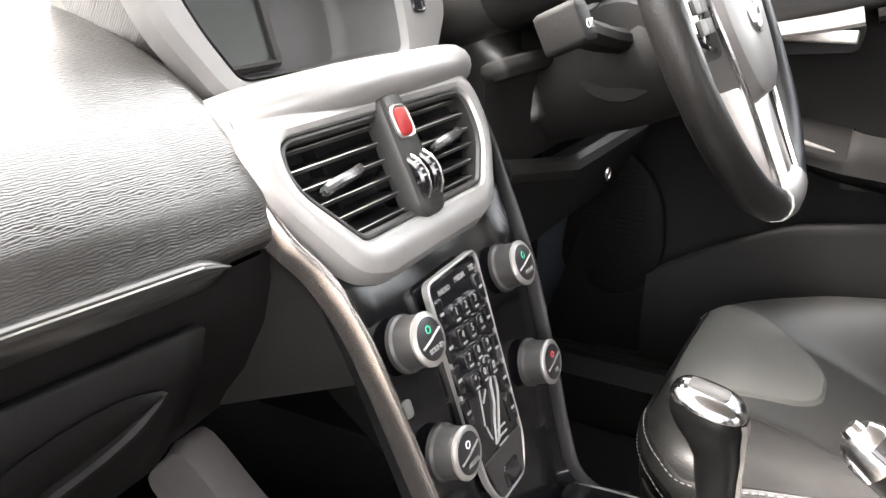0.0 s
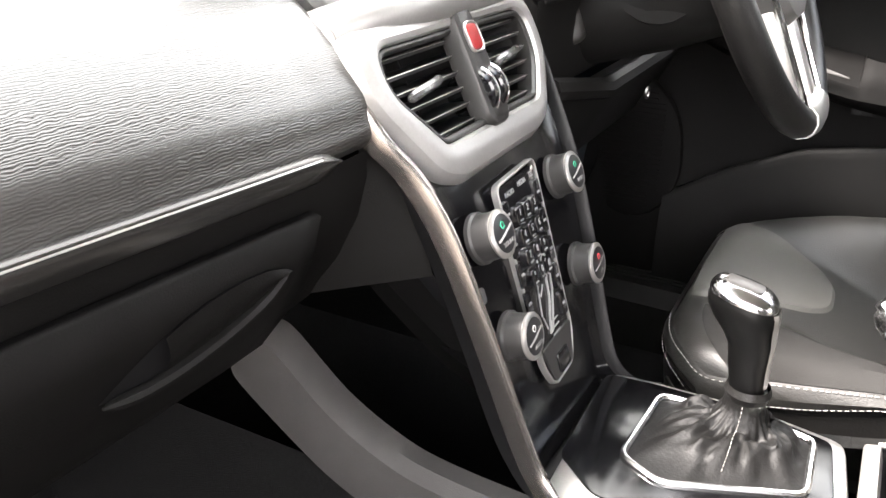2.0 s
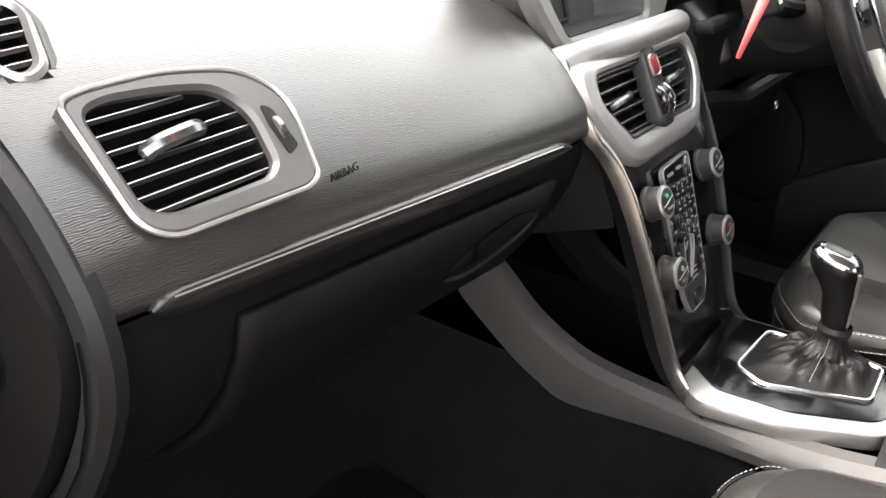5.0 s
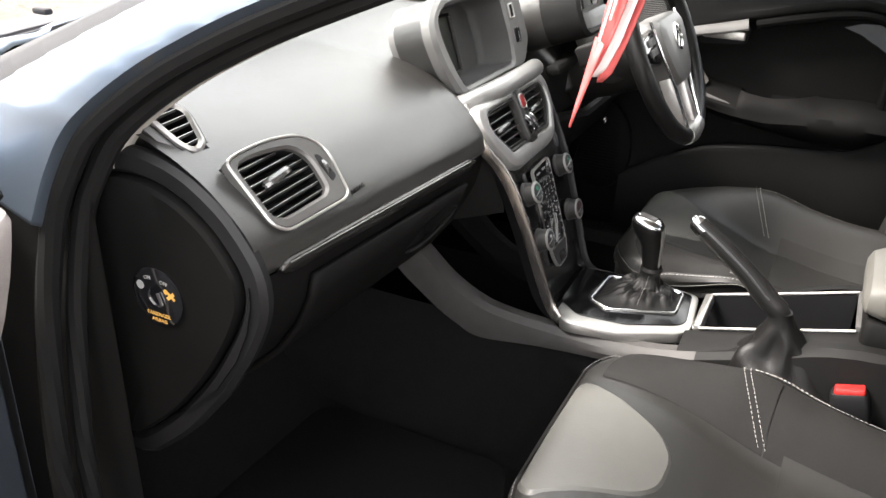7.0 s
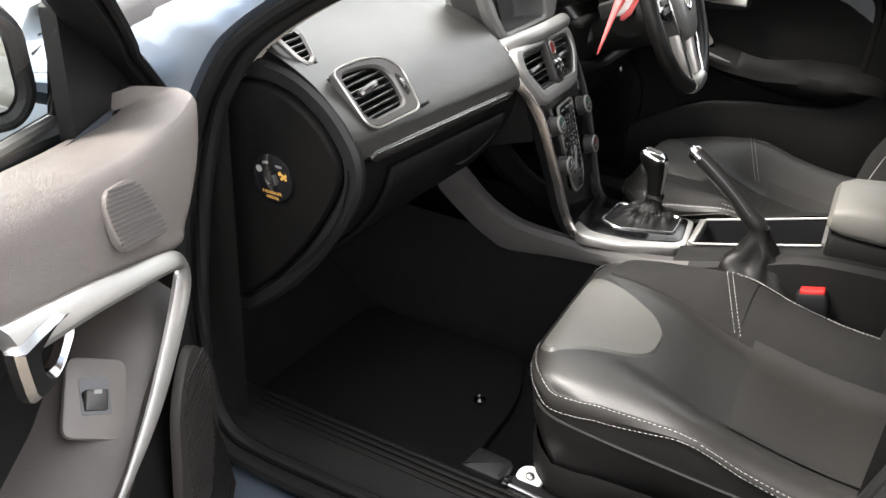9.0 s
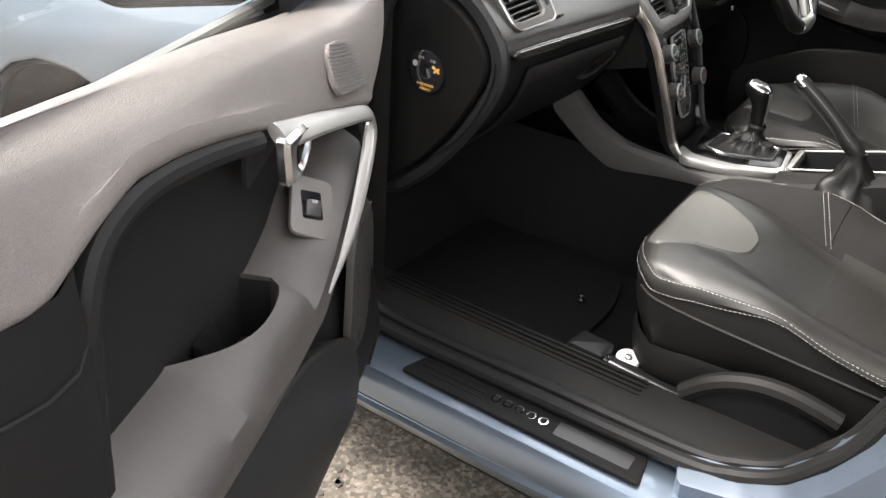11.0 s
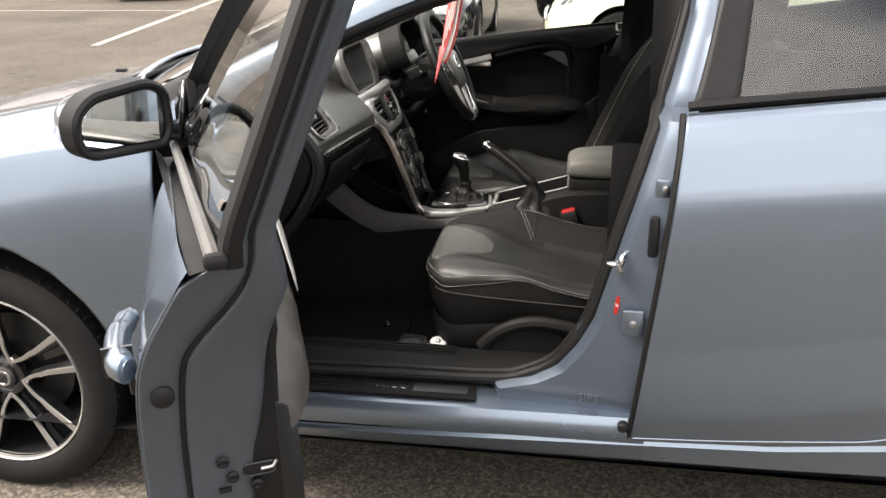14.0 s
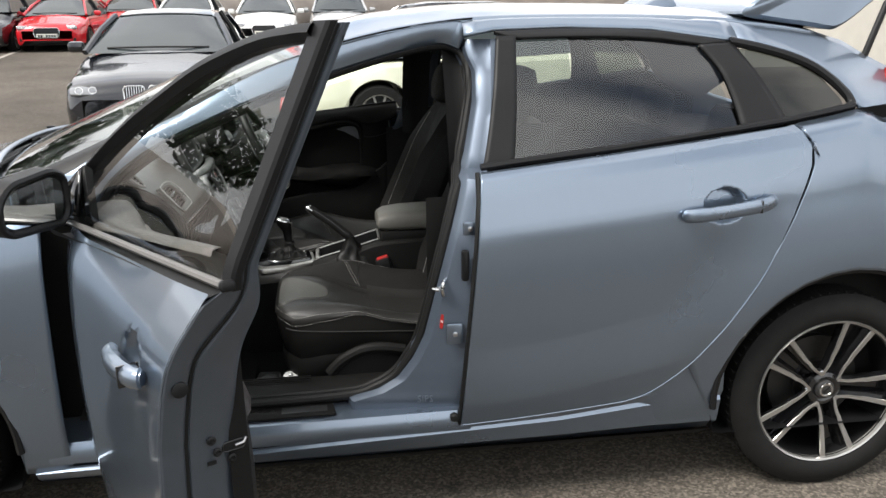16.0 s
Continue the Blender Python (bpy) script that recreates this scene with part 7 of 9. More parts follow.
axis = [lowered(p) for p in axis]
rows = [knob_ring(*p, 0.20 * max(0.0, min(1.0, (p[2] - 0.626) / 0.045))) for p in axis]
part("lever_grip", Form().grid(rows, True, False, True), GRIP, gl, "black leather grip")
cap = [(1.0298, 0.039, 0.6945, 0.0272, 0.0216), (1.0297, 0.039, 0.6965, 0.0271, 0.0215), (1.0296, 0.039, 0.7000, 0.0254, 0.0200), (1.0294, 0.039, 0.7032, 0.0228, 0.0178), (1.029, 0.039, 0.7052, 0.0192, 0.0146), (1.029, 0.039, 0.7064, 0.0140, 0.0100), (1.029, 0.039, 0.7066, 0.003, 0.002)]
part("lever_cap", Form().grid([knob_ring(*lowered(p), 0.20) for p in cap], True, False, True), CHROME, gl, "bright lever cap")
part("cap_inset", Form().prism(rounded_box(0.030, 0.016, 0.005), frame_of((1.029, 0.039, 0.6937), (1, 0, -0.20), (0, 1, 0)), 0.0022, 0.001), KNOB, gl, "dark gear diagram plate")
rows = []
for x, y, z, a, b in axis[1:]:
    drop = 0.20 * a * max(0.0, min(1.0, (z - 0.626) / 0.045))
    rows.append([(x + a * 0.93, y - b * 0.62, z - drop), (x + a + 0.0012, y - b * 0.45, z - drop), (x + a + 0.0012, y + b * 0.1, z - drop), (x + a * 0.99, y + b * 0.25, z - drop)])
part("lever_strip", Form().grid(rows), SATIN, gl, "satin strip down the grip")
part("lever_collar", Form().lathe([(0.017, -0.006), (0.019, 0.0), (0.017, 0.006)], pose(1.046, 0.037, 0.602), 20, False), LEATHER, gl)

# console body: side cheeks, rails, cubby
UP = [(0.660, 0.618), (0.683, 0.624), (0.739, 0.576), (0.790, 0.548), (0.840, 0.535), (0.939, 0.530), (1.044, 0.532), (1.138, 0.548), (1.25, 0.585), (1.37, 0.625), (1.60, 0.635)]
DN = [(0.640, 0.590), (0.650, 0.572), (0.719, 0.520), (0.760, 0.497), (0.805, 0.482), (0.912, 0.496), (1.020, 0.505), (1.10, 0.505), (1.22, 0.50), (1.35, 0.50), (1.60, 0.50)]
for s in (-1, 1):
    rows = []
    for a, b in zip(smooth_path([(x, 0, z) for x, z in UP], 5), smooth_path([(x, 0, z) for x, z in DN], 5)):
        yc = 0.118 + 0.004 * math.sin(a.x * 5)
        rows.append([(a.x, s * (yc - 0.030) + MID, a.z + 0.004), (a.x, s * (yc - 0.012) + MID, a.z + 0.004), (a.x, s * yc + MID, a.z - 0.004), ((a.x + b.x) / 2, s * (yc + 0.004) + MID, (a.z + b.z) / 2), (b.x, s * (yc + 0.002) + MID, b.z), (b.x, s * (yc - 0.02) + MID, b.z - 0.004)])
    part("console_rear", Form().grid(rows[36:]), PLASTIC, car)
    part("console_cheek", Form().grid(rows[:37]), CHEEK if s < 0 else PLASTIC, car, "grey side cheek of the centre console")
    rows = [[(x, s * 0.105 + MID, z) for z in (0.27, 0.40, 0.60)] for x in np.linspace(0.62, 1.65, 12)]
    part("tunnel_side", Form().grid([[(x, s * (0.17 - 0.06 * k) + MID, z) for k, z in ((0, 0.26), (0.3, 0.34), (0.9, 0.44), (1.0, 0.515))] for x in np.linspace(0.36, 1.70, 14)]), CARPET, car)
    # bright rail beside the cubby
    part("console_rail", Form().tube([(1.150, s * 0.062 + 0.004, 0.566), (1.25, s * 0.064 + 0.004, 0.594), (1.365, s * 0.066 + 0.004, 0.628)], 0.0024, 8), SATIN, car, "bright cubby rail")
    rows = [[(x, s * 0.062 + 0.004, z), (x, s * 0.10 + MID, z - 0.004), (x, s * 0.112 + MID, z - 0.012)] for x, z in ((1.13, 0.556), (1.25, 0.590), (1.37, 0.626), (1.60, 0.636))]
    part("console_top", Form().grid(rows), PLASTIC, car)
part("cubby", Form().grid([[(x, y, z - d) for y, d in ((-0.058, 0.0), (-0.052, 0.06), (0.004, 0.065), (0.060, 0.06), (0.066, 0.0))] for x, z in ((1.145, 0.560), (1.25, 0.590), (1.365, 0.624))]), TRIM_BLACK, car)
part("cubby_front", Form().box((0.014, 0.118, 0.018), pose(1.147, 0.004, 0.560, 0, -14, 0), 0.004), SATIN, car)
part("cubby_rear", Form().box((0.012, 0.126, 0.03), pose(1.372, 0.004, 0.620, 0, -14, 0), 0.004), PLASTIC_GREY, car)
# armrest
f = Form()
rows = []
for x, w, zt, zb in ((1.362, 0.070, 0.700, 0.672), (1.368, 0.080, 0.712, 0.662), (1.39, 0.086, 0.724, 0.656), (1.45, 0.089, 0.732, 0.654), (1.55, 0.090, 0.735, 0.656), (1.62, 0.088, 0.732, 0.660), (1.64, 0.075, 0.722, 0.67)):
    rows.append([(x, MID + 0.004 + w * math.copysign(abs(math.cos(g)) ** 0.55, math.cos(g)), (zt + zb) / 2 + (zt - zb) / 2 * math.copysign(abs(math.sin(g)) ** 0.6, math.sin(g))) for g in np.linspace(0, 2 * math.pi, 29)[:-1]])
ar = part("armrest", Form().grid(rows, True, False, True), ARM_TOP, car, "pale grey leather armrest")
part("armrest_base", Form().box((0.28, 0.165, 0.06), pose(1.51, MID + 0.004, 0.632), 0.012), PLASTIC, ar)

# handbrake
hb = new("handbrake")
hb.parent = car
tagged(hb, "raised handbrake lever in a leather gaiter")
a, b = Vector((1.127, -0.092, 0.755)), Vector((1.262, -0.108, 0.650))
pth = smooth_path([a, a.lerp(b, 0.25) + Vector((0, 0, 0.004)), a.lerp(b, 0.6) + Vector((0, 0, 0.006)), a.lerp(b, 0.85) + Vector((0, 0, 0.002)), b, b + Vector((0.02, 0, -0.05))], 4)
part("brake_grip", Form().tube(pth, [0.0125] * 4 + [0.0135] * 6 + [0.0145] * 6 + [0.013] * 5, 12, squash=1.15), LEATHER, hb, "black leather brake grip")
d_ = (a - b).normalized()
part("brake_tip", Form().tube([a - d_ * 0.012, a + d_ * 0.004, a + d_ * 0.009], [0.0138, 0.0130, 0.0095], 12), CHROME, hb, "bright handbrake tip")
part("brake_button", Form().tube([a + d_ * 0.008, a + d_ * 0.013], [0.006, 0.005], 10), CHROME, hb)
part("brake_strip", Form().tube([p + Vector((-0.004, -0.012, 0.010)) for p in pth[1:14]], 0.0018, 6), BRUSHED, hb)
rows = []
for k in range(22):
    t = k / 21
    c = Vector((1.285, -0.104, 0.528)).lerp(Vector((1.262, -0.106, 0.655)), t ** 0.8)
    row = []
    for g in np.linspace(0, 2 * math.pi, 61)[:-1]:
        rx, ry = 0.098 * (1 - t) ** 1.9 + 0.0165, 0.048 * (1 - t) ** 1.7 + 0.0155
        sw = math.sin(math.pi * min(1.0, t * 1.05 + 0.02)) ** 0.8
        wv = 1 + sw * (0.10 * math.sin(3 * g + 5 * t) + 0.05 * math.sin(6 * g - 8 * t) + 0.22 * noise.noise(Vector((math.cos(g) * 2.2, math.sin(g) * 2.2, t * 3.5))))
        row.append((c.x + rx * wv * math.cos(g), c.y + ry * wv * math.sin(g), c.z + sw * 0.012 * math.sin(3 * g + 9 * t) * (1 - t)))
    rows.append(row)
part("brake_gaiter", Form().grid(rows, True, False, True), GAITER, hb, "creased leather gaiter", 75)

# seat belt buckle
bk = part("belt_buckle", Form().box((0.050, 0.028, 0.055), pose(1.378, -0.150, 0.556, 0, -16, 0), 0.008), TRIM_BLACK, car, "black belt buckle with a red button")
part("buckle_button", Form().box((0.040, 0.020, 0.012), pose(1.372, -0.151, 0.582, 0, -16, 0), 0.004), RED_PLASTIC, bk, "red release button")
part("buckle_stalk", Form().tube([(1.384, -0.126, 0.52), (1.40, -0.130, 0.42)], 0.012, 8), TRIM_BLACK, bk)


# ------- seats
def seat(dx, yc, dz, s, label, far=0.0):
    """A front seat; w runs across it from its door side (negative) to the console."""
    st = new("front_seat")
    st.parent = car
    tagged(st, label)

    def soft(x, xs_, ys_):
        h_ = min(0.035, x * 0.8)
        return sum(interp(x + h_ * k / 4, xs_, ys_) for k in range(-4, 5)) / 9

    def top(x, w):
        z = soft(x, [0.0, 0.006, 0.02, 0.05, 0.10, 0.15, 0.20, 0.26, 0.40, 0.54], [0.556, 0.565, 0.570, 0.571, 0.564, 0.550, 0.528, 0.502, 0.474, 0.466])
        edge = soft(x, [0.0, 0.03, 0.10, 0.20, 0.23, 0.32, 0.40, 0.54], [0.550, 0.561, 0.563, 0.566, 0.566, 0.541, 0.524, 0.516])
        k = min(1.0, max(0.0, (abs(w) - 0.105) / 0.125)) ** 1.25
        crown = math.sin(math.pi * min(1.0, k)) ** 1.0 * interp(x, [0, 0.08, 0.2, 0.54], [0.002, 0.008, 0.016, 0.020])
        down = 0.010 * max(0.0, (abs(w) - 0.212) / 0.028) ** 2
        inner = interp(x, [0.0, 0.1, 0.2, 0.54], [0.0, 0.010, 0.022, 0.020]) * k if w > 0 else far * k * soft(x, [0.0, 0.05, 0.12, 0.20, 0.54], [0.0, 0.3, 0.8, 1.0, 1.0])
        return z + (edge - z) * k + crown + inner - down

    def at(x, w, o=0.0):
        a = min(1.0, max(0.0, (abs(w) - 0.125) / 0.115))
        round_ = 0.080 * (1 - math.sqrt(1 - a * a)) * max(0.0, 1 - x / 0.32)
        return Vector((1.026 + dx + x + round_, yc + (w if s < 0 else -w) * 0.92, top(x, w) + dz + o))

    def sheet(name, rows, mat, label="", thick=0.0, parent=st):
        ob = part(name, Form().grid(rows), mat, parent, label)
        return thicken(ob, thick, 0) if thick else ob

    xs = [0, 0.004, 0.010, 0.018, 0.03, 0.045] + np.linspace(0.065, 0.54, 26).tolist()
    ws = np.linspace(-0.24, 0.24, 49)
    cu = sheet("cushion", [[at(x, w) for w in ws] for x in xs], CLOTH_MID, "dark leather seat cushion")
    # raised leather and cloth panels
    def patch(name, pol, mat, o, label="", r=0.02):
        pol = rounded(pol, r, 5)
        cx, cy = sum(p[0] for p in pol) / len(pol), sum(p[1] for p in pol) / len(pol)
        rows = []
        for k in (1.0, 0.985, 0.95, 0.8, 0.6, 0.4, 0.2, 0.02):
            h = o * min(1, (1 - k) / 0.05) - 0.0005
            rows.append([at(max(0, cx + (x - cx) * k), cy + (y - cy) * k, h) for x, y in pol])
        return part(name, Form().grid(rows, True, False, True), mat, st, label)

    patch("grey_patch", [(0.004, 0.105), (0.000, 0.0), (0.000, -0.160), (0.015, -0.174), (0.080, -0.134), (0.136, -0.092), (0.156, -0.058), (0.158, 0.010), (0.135, 0.048), (0.060, 0.088)], LEATHER_GREY, 0.004, "pale grey leather patch", 0.03)
    for sg in (1,):
        rows = [[at(x, sg * w, 0.0035 if 0.132 < w < 0.232 else 0.0012) for w in (0.122, 0.128, 0.135, 0.15, 0.17, 0.19, 0.205, 0.22, 0.233, 0.239)] for x in np.linspace(0.03, 0.256, 14)]
        sheet("bolster_front", rows, CLOTH if sg > 0 else LEATHER_EDGE, "dark side bolster")
        rows = [[at(x, sg * w, 0.0035 if 0.132 < w < 0.232 else 0.0012) for w in (0.122, 0.128, 0.135, 0.15, 0.17, 0.19, 0.205, 0.22, 0.233, 0.239)] for x in np.linspace(0.258, 0.54, 12)]
        sheet("bolster_rear", rows, CLOTH, "dark side bolster")
    rows = [[at(x, w, 0.003) for w in np.linspace(-0.138, 0.138, 17)] for x in np.linspace(0.283, 0.54, 10)]
    sheet("cushion_rear", rows, CLOTH_REAR)
    # sides and front, with the stitched leather band
    rim = [at(0.54, -0.24)] + [at(x, -0.24) for x in np.linspace(0.5, 0.02, 14)] + [at(0.0, w) for w in np.linspace(-0.235, 0.235, 24)] + [at(x, 0.24) for x in np.linspace(0.02, 0.54, 14)]
    mid = Vector((1.30 + dx, yc, 0.45))
    def outw(p, o, dzz):
        d = Vector((p.x - mid.x, p.y - mid.y, 0)).normalized()
        return Vector((p.x + d.x * o, p.y + d.y * o, p.z + dzz))
    def fade(p):
        return interp(p.x - 1.030 - dx, [0.0, 0.04, 0.10, 0.16, 0.21, 0.24], [0.75, 0.95, 1.0, 0.75, 0.30, 0.02])
    band = [[outw(p, 0, 0.002), outw(p, 0.005, -0.003), outw(p, 0.009, -0.004 - 0.010 * fade(p)), outw(p, 0.007, -0.006 - 0.018 * fade(p)), outw(p, 0.0, -0.006 - 0.023 * fade(p))] for p in rim]
    sheet("leather_band", band, LEATHER_EDGE, "leather edge band")
    skirt = [[outw(p, 0.001, -0.005 - 0.022 * fade(p)), outw(p, 0.004, -0.05), outw(p, -0.002, -0.09), outw(p, -0.020, -0.14), outw(p, -0.026, -0.155)] for p in rim]
    sheet("seat_skirt", skirt, LEATHER)
    for q in (rim[3:17], rim[36:50]):
        part("skirt_piping", Form().tube(smooth_path([Vector((*outw(p, 0.0045, 0)[:2], dz + interp(p.x - 1.026 - dx, [0.0, 0.05, 0.15, 0.30, 0.5], [0.508, 0.505, 0.497, 0.489, 0.478]))) for p in q], 3), 0.0022, 6), LEATHER_EDGE, st)
    # plastic base
    lo = [[outw(p, -0.012, -0.135), outw(p, -0.008, -0.150), outw(p, -0.012, -0.19), outw(p, -0.03, -0.25 + 0.02), outw(p, -0.05, -0.26)] for p in rim]
    for r in lo:
        for v in r[3:]:
            v.z = 0.29 + dz + (0.04 if v is r[3] else 0.0)
    sheet("seat_base", lo, PLASTIC, "black plastic seat base")
    # curved valance on the door side
    ww = yc + (-0.252 if s < 0 else 0.252)
    pth = smooth_path([(1.175 + dx, ww, 0.375), (1.215 + dx, ww, 0.415), (1.27 + dx, ww, 0.442), (1.33 + dx, ww, 0.448), (1.40 + dx, ww, 0.436)], 5)
    part("seat_valance", Form().tube(pth, 0.017, 10, squash=1.0), PLASTIC, st)
    part("valance_hollow", Form().prism([(p.x, p.z) for p in pth] + [(1.40 + dx, 0.34), (1.19 + dx, 0.34)], frame_of((0, ww + (-0.003 if s < 0 else 0.003), 0), (1, 0, 0), (0, 0, 1)), 0.003), TRIM_BLACK, st)
    # stitching: pairs of short threads
    f = Form()
    def stitch(line, o=0.003, step=0.0058):
        p = smooth_path(line, 16)
        acc = 0.0
        for a_, b_ in zip(p, p[1:]):
            acc += (b_ - a_).length
            if acc > step:
                acc = 0.0
                t = (b_ - a_).normalized() * 0.0019
                f.tube([a_ - t + Vector((0, 0, o)), a_ + t + Vector((0, 0, o))], 0.00045, 4)
    for off in (0.0, 0.010):
        sg = 1 if s < 0 else -1
        stitch([at(0.254 + off - 0.6 * (w - 0.12), sg * w, 0.001) for w in np.linspace(0.125, 0.235, 8)], 0.003)
    for oo, dd in ((0.005, 0.0), (0.009, -0.006)):
        stitch([outw(p, oo, dd) for p in rim[0:9]], 0.0)
        stitch([outw(p, oo, dd) for p in rim[46:53]], 0.0)
    for q in (rim[8:21], rim[33:47]):
        stitch([outw(p, 0.004, 0.001) for p in q], 0.0)
        stitch([outw(p, 0.009, -0.006 - 0.018 * fade(p)) for p in q], 0.0)
    stitch([at(x, 0.2335, 0.001) for x in np.linspace(0.20, 0.54, 18)], 0.002)
    tagged(part("stitching", f, THREAD, st), "pale contrast stitching", kind="stuff")
    # backrest with bolsters and headrest
    rows = []
    for k in range(20):
        t = k / 19
        z = 0.49 + 0.60 * t
        xb = 1.512 + dx + 0.02 + 0.235 * t
        half = interp(t, [0, 0.15, 0.5, 0.8, 1.0], [0.225, 0.245, 0.25, 0.225, 0.17])
        row = []
        for w in np.linspace(-1, 1, 27):
            bol = 0.060 * max(0, (abs(w) - 0.45) / 0.4) ** 1.5 * interp(t, [0, 0.2, 0.7, 1], [0.8, 1.1, 0.9, 0.2])
            roll = 0.07 * max(0, (abs(w) - 0.88) / 0.12) ** 2
            row.append((xb - bol + roll + 0.03 * max(0, t - 0.9) * 10 * 0.5, yc + half * w, z + dz))
        rows.append(row)
    bk_ = sheet("backrest", rows, CLOTH, "dark cloth backrest with bolsters")
    rows2 = [[(p[0] + 0.11 - 0.05 * (k / 19), p[1] * 1.0, p[2]) for p in r] for k, r in enumerate(rows)]
    sheet("backrest_rear", rows2, LEATHER)
    part("backrest_edge", Form().grid([[r[0] for r in rows], [r[0] for r in rows2]]).grid([[r[-1] for r in rows], [r[-1] for r in rows2]]).grid([rows[-1], rows2[-1]]), LEATHER, st)
    for sg in (3, 23):
        part("backrest_piping", Form().tube([Vector(r[sg]) + Vector((-0.0015, 0, 0)) for r in rows[1:18]], 0.0010, 5), THREAD, st)
    hr = [(1.775 + dx, 1.085, 0.045, 0.085), (1.770 + dx, 1.10, 0.058, 0.11), (1.775 + dx, 1.15, 0.062, 0.125), (1.785 + dx, 1.20, 0.058, 0.12), (1.795 + dx, 1.235, 0.042, 0.10), (1.80 + dx, 1.245, 0.015, 0.07)]
    rows = [[(x + a_ * math.cos(g), yc + b_ * math.copysign(abs(math.sin(g)) ** 0.6, math.sin(g)), z + dz) for g in np.linspace(0, 2 * math.pi, 25)[:-1]] for x, z, a_, b_ in hr]
    part("headrest", Form().grid(rows, True, False, True), CLOTH, st, "dark headrest")
    return st


seat(0.0, -0.380, 0.0, -1, "black and grey leather passenger seat with pale stitching")
seat(-0.088, 0.385, -0.020, 1, "black and grey leather driver's seat with pale stitching", 0.036)
# runner and adjuster at the passenger seat's foot
rn = part("seat_runner", Form().box((0.36, 0.034, 0.026), pose(1.15, -0.596, 0.330, 0, 3, 0), 0.004), TRIM_BLACK, car, "seat runner on the floor")
part("runner_cap", Form().prism(rounded([(-0.030, -0.022), (0.030, -0.026), (0.034, 0.022), (-0.020, 0.028)], 0.008, 3), pose(0.988, -0.592, 0.330, 0, 2, 4) @ Matrix.Diagonal((1.2, 1.1, 1, 1)), 0.036, 0.008), TRIM_BLACK, rn)
part("runner_channel", Form().box((0.20, 0.007, 0.008), pose(1.115, -0.607, 0.3465, 0, 3, 0), 0.002), STEEL, rn)
part("runner_latch", Form().box((0.030, 0.022, 0.016), pose(1.020, -0.603, 0.350, 0, 3, 0), 0.003), GLOSS_BLACK, rn)
part("adjuster_wheel", Form().lathe([(0.019, -0.004), (0.022, 0), (0.020, 0.004), (0.008, 0.005), (0.006, 0.002)], pose(1.056, -0.570, 0.346, 12, 6, 0), 24), WHITE_INK, rn, "pale round wheel")
part("wheel_hub", Form().lathe([(0.006, 0.0), (0.006, 0.009), (0.003, 0.011)], pose(1.056, -0.570, 0.346, 12, 6, 0), 12), STEEL, rn)

# ------- steering wheel and column
SW, SWN = Vector((0.952, 0.326, 0.926)), Vector((0.905, 0.0, 0.425)).normalized()
mw = frame_of(SW, (0, 1, 0), (-SWN.z, 0, SWN.x))
wheel_ = new("steering_wheel")
wheel_.parent = car
tagged(wheel_, "black leather steering wheel with satin inserts")
R_ = 0.182
pts = [mw @ Vector((R_ * math.cos(a), R_ * math.sin(a), 0)) for a in np.linspace(0, 2 * math.pi, 65)[:-1]]
part("wheel_rim", Form().tube(pts, 0.0165, 12, True), LEATHER, wheel_, "black leather rim")
f = Form()
a0, a1 = math.radians(255), math.radians(285)
f.tube([mw @ Vector((R_ * math.cos(a), R_ * math.sin(a), 0.001)) for a in np.linspace(a0, a1, 10)], 0.0172, 12)
part("rim_insert", f, SATIN, wheel_, "satin lower rim insert")
hub = rounded([(-0.085, 0.045), (0.085, 0.045), (0.080, -0.020), (0.045, -0.085), (-0.045, -0.085), (-0.080, -0.020)], 0.03, 5)
part("airbag_cover", Form().prism(hub, mw @ pose(0, 0, -0.035), 0.062, 0.018), SCREEN_SURROUND, wheel_, "grey airbag cover")
part("wheel_badge", Form().lathe([(0.026, 0.0265), (0.026, 0.029), (0.021, 0.030), (0.020, 0.0275), (0.0, 0.028)], mw @ pose(0, 0.0, 0), 24), CHROME, wheel_, "round bright emblem")
part("badge_bar", Form().box((0.05, 0.007, 0.002), mw @ pose(0, 0.0, 0.0305, 0, 0, 45)), CHROME, wheel_)
for sx in (-1, 1):
    pol = rounded([(sx * 0.07, 0.035), (sx * 0.168, 0.020), (sx * 0.168, -0.012), (sx * 0.075, -0.035)], 0.010, 3)
    part("wheel_spoke", Form().prism(pol if sx > 0 else pol[::-1], mw @ pose(0, 0, -0.018), 0.026, 0.005), GLOSS_BLACK, wheel_)
    for k in range(4):
        part("spoke_button", Form().prism(rounded_box(0.022, 0.013, 0.003), mw @ pose(sx * (0.100 + 0.022 * (k % 2)), 0.014 - 0.018 * (k // 2), 0.008), 0.003, 0.001), PLASTIC_GREY, wheel_)
    pol = rounded([(sx * 0.030, -0.070), (sx * 0.058, -0.060), (sx * 0.050, -0.172), (sx * 0.022, -0.178)], 0.008, 3)
    part("lower_spoke", Form().prism(pol if sx > 0 else pol[::-1], mw @ pose(0, 0, -0.014), 0.022, 0.006), SATIN, wheel_, "satin lower spoke")
    part("spoke_edge", Form().tube([mw @ Vector(p) for p in ((sx * 0.088, 0.045, 0.012), (sx * 0.086, -0.02, 0.014), (sx * 0.060, -0.075, 0.012), (sx * 0.052, -0.165, 0.010))], 0.003, 6), CHROME, wheel_)
